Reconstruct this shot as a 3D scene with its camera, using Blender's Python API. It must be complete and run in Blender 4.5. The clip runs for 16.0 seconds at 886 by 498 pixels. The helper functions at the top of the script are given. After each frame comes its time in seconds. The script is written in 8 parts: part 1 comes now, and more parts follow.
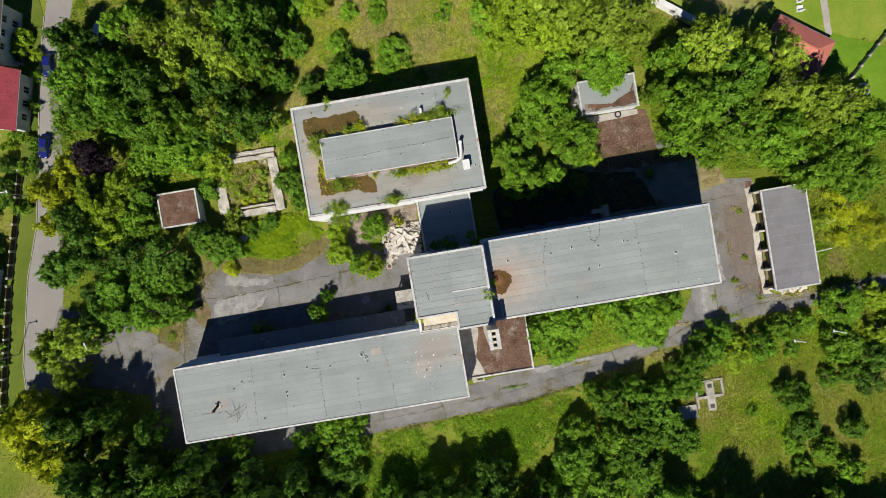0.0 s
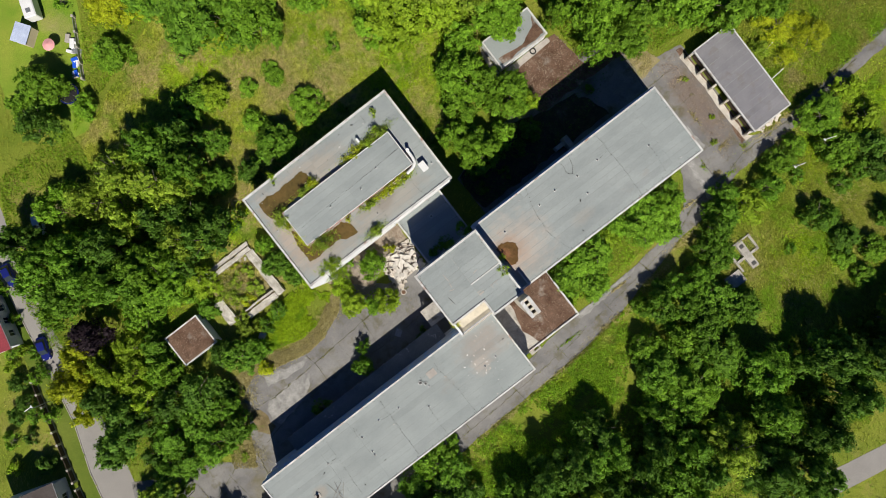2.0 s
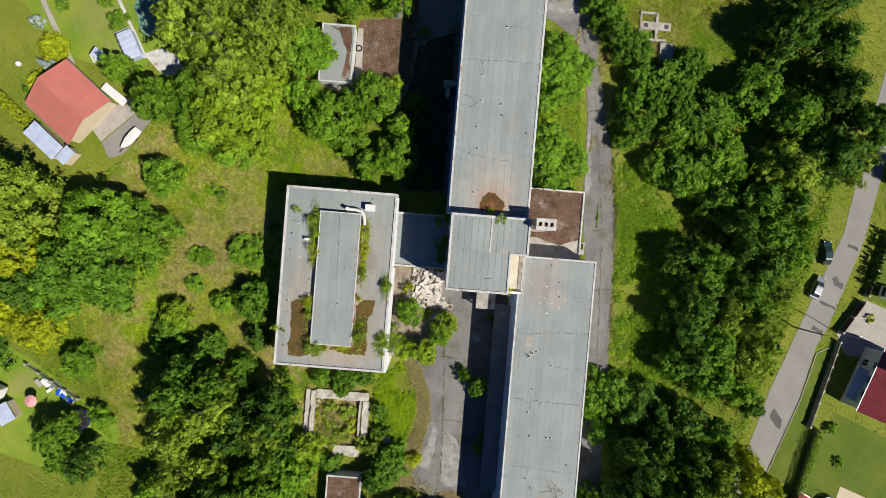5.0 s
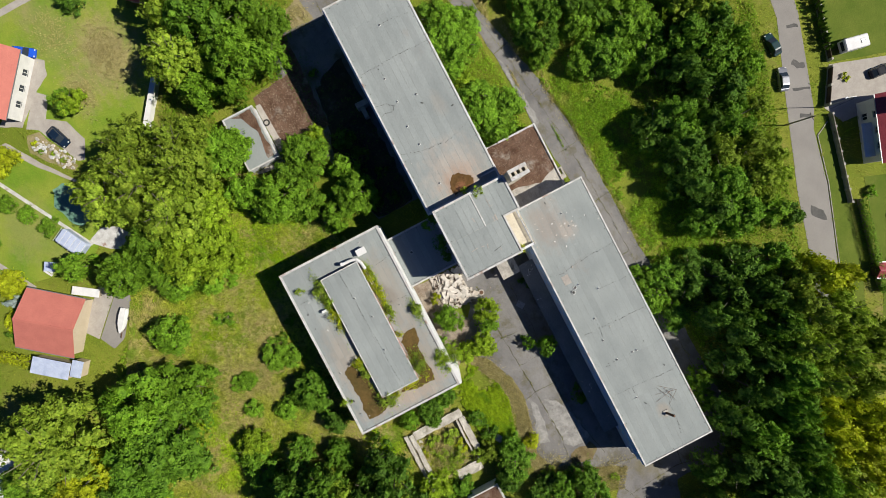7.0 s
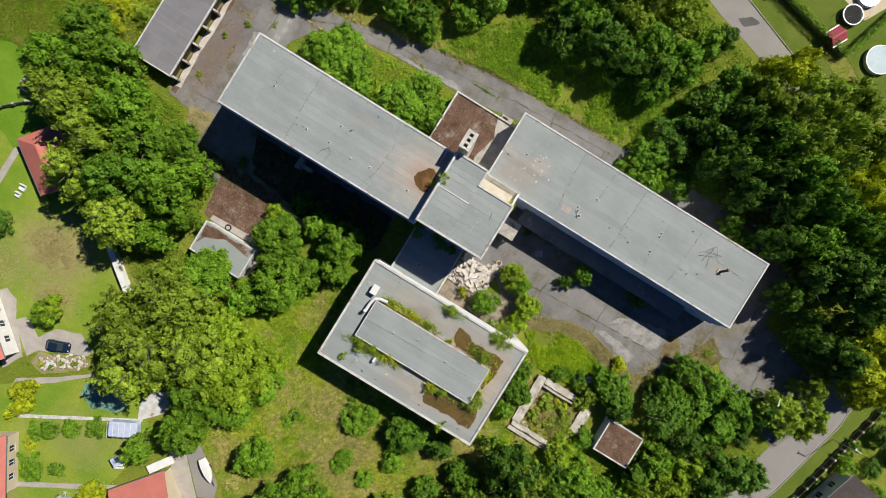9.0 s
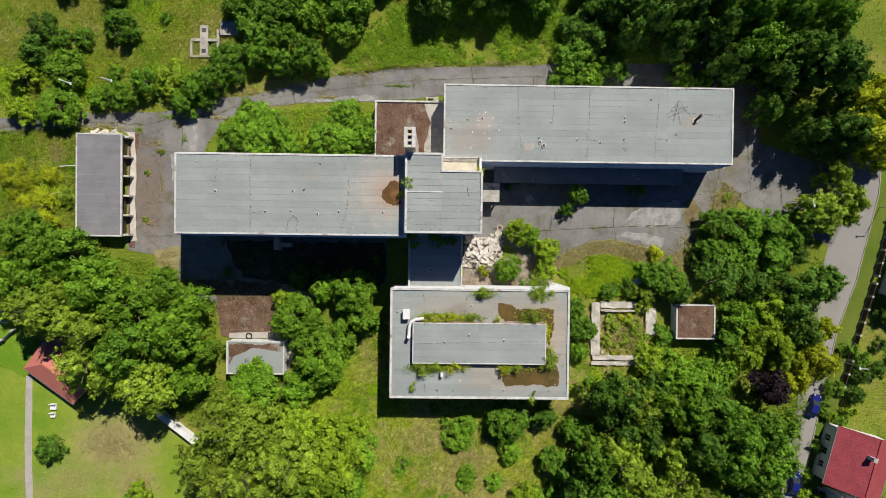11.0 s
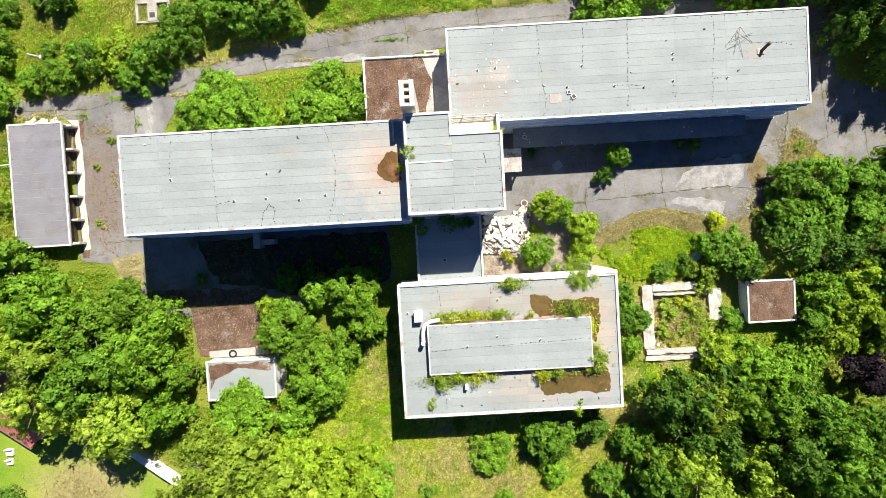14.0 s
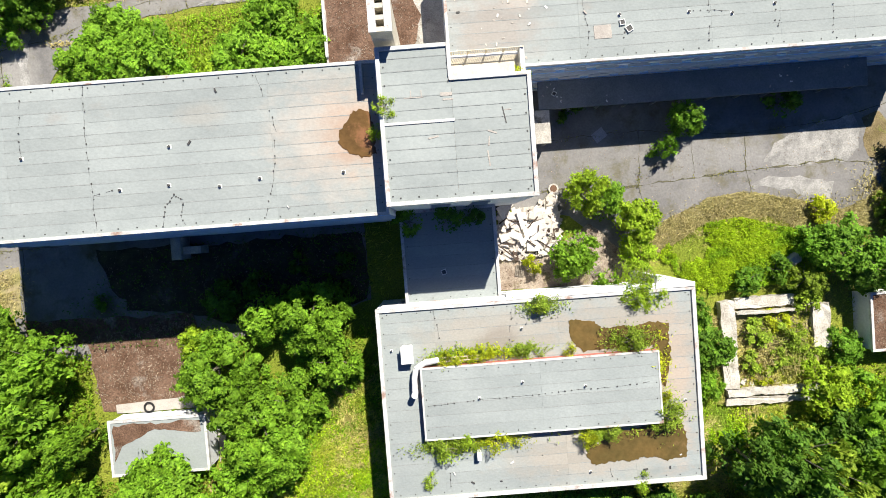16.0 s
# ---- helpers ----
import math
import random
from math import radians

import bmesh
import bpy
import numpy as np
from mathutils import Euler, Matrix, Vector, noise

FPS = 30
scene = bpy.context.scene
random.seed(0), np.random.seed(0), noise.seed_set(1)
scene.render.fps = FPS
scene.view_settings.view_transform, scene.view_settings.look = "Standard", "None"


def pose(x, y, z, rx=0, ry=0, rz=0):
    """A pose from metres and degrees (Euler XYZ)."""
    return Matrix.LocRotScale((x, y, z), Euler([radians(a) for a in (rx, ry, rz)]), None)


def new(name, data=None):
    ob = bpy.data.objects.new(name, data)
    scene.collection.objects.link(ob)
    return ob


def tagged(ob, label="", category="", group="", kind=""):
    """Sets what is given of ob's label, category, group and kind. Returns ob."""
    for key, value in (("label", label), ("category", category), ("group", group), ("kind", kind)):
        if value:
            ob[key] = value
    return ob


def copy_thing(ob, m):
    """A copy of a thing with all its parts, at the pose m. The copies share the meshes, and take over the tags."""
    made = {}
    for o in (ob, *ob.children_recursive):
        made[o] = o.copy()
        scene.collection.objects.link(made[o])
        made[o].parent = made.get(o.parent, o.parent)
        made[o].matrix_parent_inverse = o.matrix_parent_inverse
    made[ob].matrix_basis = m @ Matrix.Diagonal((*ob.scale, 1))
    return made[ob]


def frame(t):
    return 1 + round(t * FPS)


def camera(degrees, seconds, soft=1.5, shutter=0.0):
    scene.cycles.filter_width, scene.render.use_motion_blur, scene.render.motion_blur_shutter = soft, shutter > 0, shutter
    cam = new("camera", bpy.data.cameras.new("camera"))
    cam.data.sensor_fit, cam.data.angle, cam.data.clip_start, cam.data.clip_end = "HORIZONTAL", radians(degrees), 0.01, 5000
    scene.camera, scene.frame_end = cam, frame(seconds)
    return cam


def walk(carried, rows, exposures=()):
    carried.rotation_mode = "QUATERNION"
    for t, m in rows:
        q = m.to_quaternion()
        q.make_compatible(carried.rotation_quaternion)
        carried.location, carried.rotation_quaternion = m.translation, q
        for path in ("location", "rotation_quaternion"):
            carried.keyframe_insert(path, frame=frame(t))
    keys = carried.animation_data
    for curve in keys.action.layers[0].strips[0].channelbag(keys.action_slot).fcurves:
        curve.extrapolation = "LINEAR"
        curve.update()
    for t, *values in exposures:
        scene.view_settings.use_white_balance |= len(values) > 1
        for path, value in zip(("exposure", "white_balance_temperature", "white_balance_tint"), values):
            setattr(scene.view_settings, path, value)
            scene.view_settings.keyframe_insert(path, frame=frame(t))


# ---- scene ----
cam = camera(76.77, 16.0, soft=0.5)
PATH = [
    (0, -0.77, -2.44, 101.25, -1.14, 0.44, 170.43),
    (0.5, -0.73, -2.36, 101.36, -1.10, 0.15, 163.70),
    (1, -0.72, -2.30, 101.44, -1.04, 0.00, 157.00),
    (1.5, -0.76, -2.28, 101.49, -0.96, -0.04, 149.85),
    (2, -0.86, -2.32, 101.49, -0.92, -0.11, 142.29),
    (2.5, -1.07, -2.39, 101.45, -0.96, -0.18, 134.67),
    (3, -1.34, -2.42, 101.43, -1.04, -0.24, 126.85),
    (3.5, -1.61, -2.41, 101.43, -1.11, -0.30, 118.32),
    (4, -1.82, -2.35, 101.43, -1.14, -0.35, 109.92),
    (4.2, -1.86, -2.30, 101.42, -1.14, -0.36, 106.83),
    (6.3, -1.85, -1.61, 101.36, -1.07, -0.40, 74.21),
    (6.5, -1.85, -1.58, 101.37, -1.06, -0.43, 70.83),
    (7, -1.85, -1.60, 101.42, -1.03, -0.53, 62.44),
    (7.5, -1.84, -1.67, 101.46, -0.97, -0.67, 54.79),
    (8, -1.77, -1.74, 101.43, -0.92, -0.74, 47.03),
    (8.5, -1.65, -1.72, 101.45, -0.86, -0.75, 39.24),
    (9, -1.51, -1.67, 101.49, -0.82, -0.73, 31.61),
    (9.2, -1.47, -1.67, 101.49, -0.82, -0.71, 28.55),
    (11.3, -1.04, -1.82, 101.20, -0.75, -0.66, -2.55),
    (11.5, -1.03, -1.84, 101.13, -0.76, -0.63, -3.77),
    (12, -1.09, -1.90, 100.81, -0.84, -0.55, -3.65),
    (12.5, -1.48, -2.22, 100.18, -1.26, -0.17, -3.18),
    (13, -1.67, -2.45, 95.58, -1.50, 0.08, -2.99),
    (13.5, -1.65, -2.66, 89.66, -1.68, 0.17, -3.09),
    (14, -1.60, -2.75, 83.93, -1.73, 0.24, -3.29),
    (14.5, -1.55, -2.85, 78.60, -1.80, 0.35, -3.57),
    (15, -1.45, -2.88, 73.45, -1.78, 0.40, -3.86),
    (15.5, -1.51, -2.80, 67.66, -1.75, 0.28, -4.10),
    (16, -1.90, -2.60, 59.95, -1.93, -0.23, -4.36),
]
walk(cam, [(t, pose(x, y, z, rx, ry, rz)) for t, x, y, z, rx, ry, rz in PATH], [(0, 0.0), (13, 0.0), (13.5, 0.40), (14, 0.86), (15, 0.87), (16, 0.81)])

# ---- light ----
SUN_WAY = Vector((0.38, 0.765, 1.0)).normalized()
SUN_EL, SUN_AZ = math.asin(SUN_WAY.z), math.atan2(SUN_WAY.x, SUN_WAY.y)
world = bpy.data.worlds.new("sky")
scene.world = world
world.use_nodes = True
wn = world.node_tree
sky = wn.nodes.new("ShaderNodeTexSky")
sky.sky_type, sky.sun_disc = "NISHITA", False
sky.ozone_density, sky.dust_density, sky.air_density = 6.0, 0.2, 1.0
sky.sun_elevation, sky.sun_rotation = SUN_EL, SUN_AZ
blue = wn.nodes.new("ShaderNodeVectorMath")
blue.operation = "MULTIPLY"
blue.inputs[1].default_value = (0.36, 0.60, 1.0)
wn.links.new(sky.outputs[0], blue.inputs[0])
wn.links.new(blue.outputs[0], wn.nodes["Background"].inputs[0])
wn.nodes["Background"].inputs[1].default_value = 0.043
sun = new("sun", bpy.data.lights.new("sun", "SUN"))
sun.data.energy, sun.data.angle, sun.data.color = 5.6, radians(0.5), (1.0, 0.945, 0.845)
sun.matrix_world = Matrix.Translation((0, 0, 60)) @ SUN_WAY.to_track_quat("Z", "Y").to_matrix().to_4x4()


# ---- materials ----
def mat(name, a, b, scale=0.5, rough=0.85, bump=0.3, fine=12.0, spread=0.25, metal=0.0, low=0.35, high=0.65, stretch=(1, 1, 1), vary=0.0, third=None, third_at=(0.55, 0.62), third_scale=None, stains=()):
    m = bpy.data.materials.new(name)
    m.use_nodes = True
    nt = m.node_tree
    n, l = nt.nodes, nt.links
    p = n["Principled BSDF"]
    tc = n.new("ShaderNodeTexCoord")
    mp = n.new("ShaderNodeMapping")
    mp.inputs["Scale"].default_value = stretch
    l.new(tc.outputs["Object"], mp.inputs[0])

    def cloud(s, det=6.0, r=0.6):
        t = n.new("ShaderNodeTexNoise")
        t.inputs["Scale"].default_value, t.inputs["Detail"].default_value, t.inputs["Roughness"].default_value = s, det, r
        l.new(mp.outputs[0], t.inputs["Vector"])
        return t.outputs[0]

    def ramp(src, x0, x1):
        r = n.new("ShaderNodeMapRange")
        r.inputs[1].default_value, r.inputs[2].default_value = x0, x1
        l.new(src, r.inputs[0])
        return r.outputs[0]

    def mix(fac, c1, c2, kind="MIX"):
        x = n.new("ShaderNodeMix")
        x.data_type, x.blend_type = "RGBA", kind
        for sock, v in ((x.inputs[0], fac), (x.inputs[6], c1), (x.inputs[7], c2)):
            if isinstance(v, (int, float)):
                sock.default_value = v
            elif isinstance(v, tuple):
                sock.default_value = (*v, 1)
            else:
                l.new(v, sock)
        return x.outputs[2]

    col = mix(ramp(cloud(scale), low, high), a, b)
    if third:
        col = mix(ramp(cloud(third_scale or scale * 0.6, 8.0, 0.68), *third_at), col, third)
    for sx, sy, rx, ry, colour, amount in stains:
        d = n.new("ShaderNodeMapping")
        d.inputs["Location"].default_value = (-sx / rx, -sy / ry, 0)
        d.inputs["Scale"].default_value = (1 / rx, 1 / ry, 0)
        l.new(tc.outputs["Object"], d.inputs[0])
        ln = n.new("ShaderNodeVectorMath")
        ln.operation = "LENGTH"
        l.new(d.outputs[0], ln.inputs[0])
        wob = n.new("ShaderNodeMath")
        wob.operation = "MULTIPLY_ADD"
        wob.inputs[1].default_value = 1.6
        l.new(cloud(0.9, 8.0, 0.65), wob.inputs[0]), l.new(ln.outputs["Value"], wob.inputs[2])
        f = n.new("ShaderNodeMapRange")
        f.inputs[1].default_value, f.inputs[2].default_value, f.inputs[3].default_value, f.inputs[4].default_value = 1.25, 2.0, amount, 0.0
        l.new(wob.outputs[0], f.inputs[0])
        col = mix(f.outputs[0], col, colour)
    small = cloud(scale * fine, 4.0)
    g = n.new("ShaderNodeMapRange")
    g.inputs[1].default_value, g.inputs[2].default_value, g.inputs[3].default_value, g.inputs[4].default_value = 0.3, 0.7, 1 - spread, 1 + spread
    l.new(small, g.inputs[0])
    val = g.outputs[0]
    if vary:
        oi = n.new("ShaderNodeObjectInfo")
        v = n.new("ShaderNodeMapRange")
        v.inputs[3].default_value, v.inputs[4].default_value = 1 - vary, 1 + vary
        l.new(oi.outputs["Random"], v.inputs[0])
        mu = n.new("ShaderNodeMath")
        mu.operation = "MULTIPLY"
        l.new(val, mu.inputs[0]), l.new(v.outputs[0], mu.inputs[1])
        val = mu.outputs[0]
    hs = n.new("ShaderNodeVectorMath")
    hs.operation = "SCALE"
    l.new(col, hs.inputs[0]), l.new(val, hs.inputs["Scale"])
    l.new(hs.outputs[0], p.inputs["Base Color"])
    p.inputs["Roughness"].default_value, p.inputs["Metallic"].default_value = rough, metal
    p.inputs["Specular IOR Level"].default_value = 0.25
    if bump:
        bn = n.new("ShaderNodeBump")
        bn.inputs["Strength"].default_value, bn.inputs["Distance"].default_value = bump, 0.15
        l.new(small, bn.inputs["Height"]), l.new(bn.outputs[0], p.inputs["Normal"])
    return m


def leaf_mat(name, a, b, patches=(), mottle=0.30, grain=0.30):
    m = bpy.data.materials.new(name)
    m.use_nodes = True
    n, l = m.node_tree.nodes, m.node_tree.links
    p, out = n["Principled BSDF"], n["Material Output"]
    ge = n.new("ShaderNodeNewGeometry")
    oi = n.new("ShaderNodeObjectInfo")
    x = n.new("ShaderNodeMix")
    x.data_type = "RGBA"
    x.inputs[6].default_value, x.inputs[7].default_value = (*a, 1), (*b, 1)
    l.new(ge.outputs["Random Per Island"], x.inputs[0])
    col = x.outputs[2]
    for colour, scale, lo, hi in patches:
        t = n.new("ShaderNodeTexNoise")
        t.inputs["Scale"].default_value, t.inputs["Detail"].default_value, t.inputs["Roughness"].default_value = scale, 5.0, 0.65
        l.new(ge.outputs["Position"], t.inputs["Vector"])
        r = n.new("ShaderNodeMapRange")
        r.inputs[1].default_value, r.inputs[2].default_value, r.inputs[4].default_value = lo, hi, 0.85
        l.new(t.outputs[0], r.inputs[0])
        y = n.new("ShaderNodeMix")
        y.data_type = "RGBA"
        y.inputs[7].default_value = (*colour, 1)
        l.new(r.outputs[0], y.inputs[0]), l.new(col, y.inputs[6])
        col = y.outputs[2]
    v = n.new("ShaderNodeMapRange")
    v.inputs[3].default_value, v.inputs[4].default_value = 0.8, 1.2
    l.new(oi.outputs["Random"], v.inputs[0])
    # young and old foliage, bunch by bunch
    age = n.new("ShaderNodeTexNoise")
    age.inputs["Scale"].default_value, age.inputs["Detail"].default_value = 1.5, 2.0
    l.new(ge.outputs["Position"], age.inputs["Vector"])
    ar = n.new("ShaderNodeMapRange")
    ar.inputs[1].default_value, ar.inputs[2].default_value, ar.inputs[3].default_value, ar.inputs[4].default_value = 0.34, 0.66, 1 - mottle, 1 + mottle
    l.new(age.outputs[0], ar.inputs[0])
    # single leaves within a spray
    leafy = n.new("ShaderNodeTexNoise")
    leafy.inputs["Scale"].default_value, leafy.inputs["Detail"].default_value, leafy.inputs["Roughness"].default_value = 5.0, 3.0, 0.6
    l.new(ge.outputs["Position"], leafy.inputs["Vector"])
    lf = n.new("ShaderNodeMapRange")
    lf.inputs[1].default_value, lf.inputs[2].default_value, lf.inputs[3].default_value, lf.inputs[4].default_value = 0.32, 0.68, 1 - grain, 1 + grain
    l.new(leafy.outputs[0], lf.inputs[0])
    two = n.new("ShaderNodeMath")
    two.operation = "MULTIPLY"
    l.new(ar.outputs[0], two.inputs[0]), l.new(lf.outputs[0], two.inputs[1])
    both = n.new("ShaderNodeMath")
    both.operation = "MULTIPLY"
    l.new(v.outputs[0], both.inputs[0]), l.new(two.outputs[0], both.inputs[1])
    bn = n.new("ShaderNodeBump")
    bn.inputs["Strength"].default_value, bn.inputs["Distance"].default_value = 0.85, 0.16
    l.new(leafy.outputs[0], bn.inputs["Height"]), l.new(bn.outputs[0], p.inputs["Normal"])
    sc = n.new("ShaderNodeVectorMath")
    sc.operation = "SCALE"
    l.new(col, sc.inputs[0]), l.new(both.outputs[0], sc.inputs["Scale"])
    l.new(sc.outputs[0], p.inputs["Base Color"])
    p.inputs["Roughness"].default_value = 0.6
    p.inputs["Specular IOR Level"].default_value = 0.2
    tr = n.new("ShaderNodeBsdfTranslucent")
    l.new(sc.outputs[0], tr.inputs[0])
    ms = n.new("ShaderNodeMixShader")
    ms.inputs[0].default_value = 0.3
    l.new(p.outputs[0], ms.inputs[1]), l.new(tr.outputs[0], ms.inputs[2]), l.new(ms.outputs[0], out.inputs[0])
    return m


def plain(name, c, rough=0.5, metal=0.0, bump=0.0):
    return mat(name, c, tuple(v * 0.85 for v in c), 0.8, rough, bump, 8.0, 0.08, metal)


FELT_LOOK = dict(scale=0.25, rough=0.8, bump=0.12, fine=22, spread=0.07, vary=0.055, stretch=(0.7, 1, 1), low=0.3, high=0.7, third=(0.27, 0.235, 0.20), third_at=(0.62, 0.80), third_scale=0.09)
FELT = mat("roofing_felt", (0.235, 0.26, 0.255), (0.30, 0.325, 0.315), **FELT_LOOK)
DUST, PINK = (0.33, 0.29, 0.24), (0.36, 0.285, 0.235)
FELT_N = mat("roofing_felt_north", (0.235, 0.26, 0.255), (0.30, 0.325, 0.315), stains=((4.5, 15.5, 4.5, 3.2, (0.27, 0.235, 0.205), 0.7), (6.8, 18.2, 1.8, 1.6, (0.36, 0.32, 0.28), 0.7), (41, 18.6, 1.4, 1.2, DUST, 0.6)), **FELT_LOOK)
FELT_W = mat("roofing_felt_west", (0.235, 0.26, 0.255), (0.30, 0.325, 0.315), stains=((-9.0, 5.8, 6.2, 5.0, (0.43, 0.36, 0.30), 0.6), (-8.0, 5.8, 3.0, 3.0, (0.37, 0.25, 0.18), 0.65), (-20.5, 8.2, 2.2, 1.2, DUST, 0.3)), **FELT_LOOK)
FELT_HALL = mat("roofing_felt_hall", (0.235, 0.26, 0.255), (0.30, 0.325, 0.315), stains=((2.5, -12.8, 8.5, 2.6, DUST, 0.6), (15, -14, 7.5, 4.4, DUST, 0.75), (18.6, -19, 2.6, 7.5, (0.38, 0.31, 0.25), 0.8), (11, -24.6, 9, 3.0, DUST, 0.7), (2.6, -13.2, 2.0, 1.3, (0.22, 0.19, 0.16), 0.6)), **FELT_LOOK)
TAR = mat("tar", (0.05, 0.05, 0.05), (0.09, 0.085, 0.08), 2.0, 0.6, 0.2)
COPING = mat("painted_coping", (0.60, 0.60, 0.58), (0.42, 0.41, 0.39), 0.8, 0.6, 0.2, 10, 0.15, third=(0.30, 0.20, 0.16), third_at=(0.57, 0.66))
RENDER = mat("pale_render", (0.74, 0.75, 0.76), (0.62, 0.63, 0.65), 0.4, 0.9, 0.2, 14, 0.12, third=(0.30, 0.29, 0.27), third_at=(0.62, 0.75))
BLUE = mat("blue_cladding", (0.25, 0.47, 0.80), (0.36, 0.55, 0.82), 0.5, 0.6, 0.1)
CONCRETE = mat("weathered_concrete", (0.46, 0.43, 0.38), (0.30, 0.28, 0.25), 0.8, 0.9, 0.4, 12, 0.25, third=(0.12, 0.11, 0.08), third_at=(0.6, 0.72))
ASPHALT = mat("old_asphalt", (0.148, 0.143, 0.140), (0.218, 0.210, 0.200), 0.22, 0.9, 0.2, 20, 0.12, third=(0.120, 0.108, 0.060), third_at=(0.51, 0.68), third_scale=0.30, stains=((-45.2, 17, 2.2, 5, (0.30, 0.29, 0.27), 0.55), (-52.5, 6, 3.2, 9, (0.20, 0.145, 0.11), 0.6), (29, 3, 6, 2.2, (0.25, 0.245, 0.235), 0.45), (52, 14, 3, 4, (0.17, 0.15, 0.09), 0.5), (-30, 24, 7, 1.6, (0.27, 0.26, 0.245), 0.5), (6, 27.5, 9, 1.4, (0.25, 0.24, 0.225), 0.4), (51, 27, 2.4, 3, (0.13, 0.115, 0.06), 0.6)))
ROAD = mat("road_asphalt", (0.24, 0.225, 0.21), (0.275, 0.26, 0.24), 0.2, 0.9, 0.2, 30, 0.10)
PATCH = mat("asphalt_patch", (0.09, 0.09, 0.085), (0.12, 0.115, 0.11), 0.6, 0.9, 0.2)
PALE_PATCH = mat("worn_pale_asphalt", (0.34, 0.33, 0.31), (0.20, 0.195, 0.185), 0.7, 0.9, 0.3, 10, 0.25)
LITTER = mat("leaf_litter", (0.085, 0.046, 0.028), (0.17, 0.105, 0.072), 0.5, 0.95, 0.5, 12, 0.45, third=(0.26, 0.225, 0.19), third_at=(0.56, 0.68))
MOSS = mat("mossy_mud", (0.13, 0.10, 0.045), (0.21, 0.165, 0.09), 0.6, 0.95, 0.4, 12, 0.3, third=(0.14, 0.16, 0.03), third_at=(0.55, 0.65))
# near-black ground colour with the wing's shade put into it
YARD_SHADE = mat("shade_darkened_ground", (0.035, 0.032, 0.022), (0.07, 0.065, 0.035), 0.6, 0.95, 0.5, 14, 0.4, third=(0.12, 0.11, 0.09), third_at=(0.6, 0.7))
SOIL = mat("dry_soil_and_moss", (0.30, 0.245, 0.14), (0.22, 0.21, 0.07), 0.4, 0.95, 0.5, 14, 0.3)
GRASS = mat("rough_grass", (0.125, 0.175, 0.014), (0.215, 0.235, 0.030), 0.09, 0.95, 0.8, 60, 0.4, third=(0.27, 0.22, 0.075), third_at=(0.54, 0.70), third_scale=0.07)
LAWN_STAINS = ((-59, -39, 8.5, 5.5, (0.33, 0.265, 0.13), 0.75), (-55, -46, 5, 3.5, (0.30, 0.25, 0.12), 0.6), (-66, -46, 7, 4, (0.24, 0.235, 0.09), 0.5), (-38, -66, 7, 5, (0.25, 0.24, 0.09), 0.5))
LAWN = mat("mown_lawn", (0.135, 0.235, 0.016), (0.235, 0.285, 0.035), 0.16, 0.95, 0.4, 40, 0.25, third=(0.28, 0.25, 0.10), third_at=(0.54, 0.70), third_scale=0.07, stains=LAWN_STAINS)
LAWN_G = mat("lush_green_lawn", (0.100, 0.205, 0.008), (0.155, 0.265, 0.018), 0.15, 0.95, 0.4, 40, 0.25, third=(0.22, 0.27, 0.04), third_at=(0.58, 0.72), third_scale=0.09)
LAWN_N = mat("dense_green_lawn", (0.080, 0.125, 0.012), (0.125, 0.160, 0.022), 0.15, 0.95, 0.4, 40, 0.2, third=(0.15, 0.16, 0.04), third_at=(0.6, 0.75), third_scale=0.1)
BRICK = mat("brick_red_roof", (0.52, 0.175, 0.135), (0.46, 0.150, 0.118), 0.5, 0.7, 0.3, 14, 0.12, stretch=(1, 1, 1))
RED_TILE = mat("glazed_red_tile", (0.34, 0.060, 0.075), (0.27, 0.050, 0.062), 0.7, 0.5, 0.5, 6, 0.2)
DARK_TILE = mat("dark_roof_tile", (0.07, 0.055, 0.05), (0.09, 0.075, 0.07), 0.7, 0.6, 0.4, 6, 0.2)
WHITE = mat("white_paint", (0.72, 0.72, 0.70), (0.62, 0.62, 0.60), 0.6, 0.6, 0.1, 10, 0.06)
CREAM = mat("cream_render", (0.55, 0.47, 0.34), (0.5, 0.42, 0.30), 0.5, 0.9, 0.1, 10, 0.06)
PAVER = mat("concrete_paving", (0.40, 0.37, 0.33), (0.33, 0.30, 0.27), 0.6, 0.9, 0.2, 14, 0.15)
TIMBER = mat("dark_timber", (0.06, 0.04, 0.03), (0.09, 0.065, 0.05), 2.0, 0.8, 0.3)
BARK = mat("bark", (0.14, 0.12, 0.09), (0.25, 0.22, 0.18), 2.0, 0.9, 0.5)
RUST = mat("rusty_steel", (0.10, 0.06, 0.04), (0.17, 0.09, 0.05), 3.0, 0.7, 0.3)
STEEL = mat("grey_steel", (0.35, 0.36, 0.37), (0.28, 0.29, 0.30), 2.0, 0.45, 0.1, metal=0.6)
RUBBER = plain("rubber", (0.02, 0.02, 0.02), 0.8)
PLASTER = mat("broken_plaster", (0.60, 0.55, 0.49), (0.40, 0.35, 0.29), 1.2, 0.95, 0.4, 8, 0.25, vary=0.25)
BALCONY = mat("pale_cream_paint", (0.62, 0.57, 0.46), (0.5, 0.45, 0.36), 0.8, 0.8, 0.2, 12, 0.12)
FELT_G = mat("old_garage_felt", (0.175, 0.17, 0.185), (0.215, 0.21, 0.22), 0.3, 0.85, 0.15, 20, 0.08, third=(0.16, 0.14, 0.125), third_at=(0.56, 0.7), third_scale=0.25, vary=0.04)
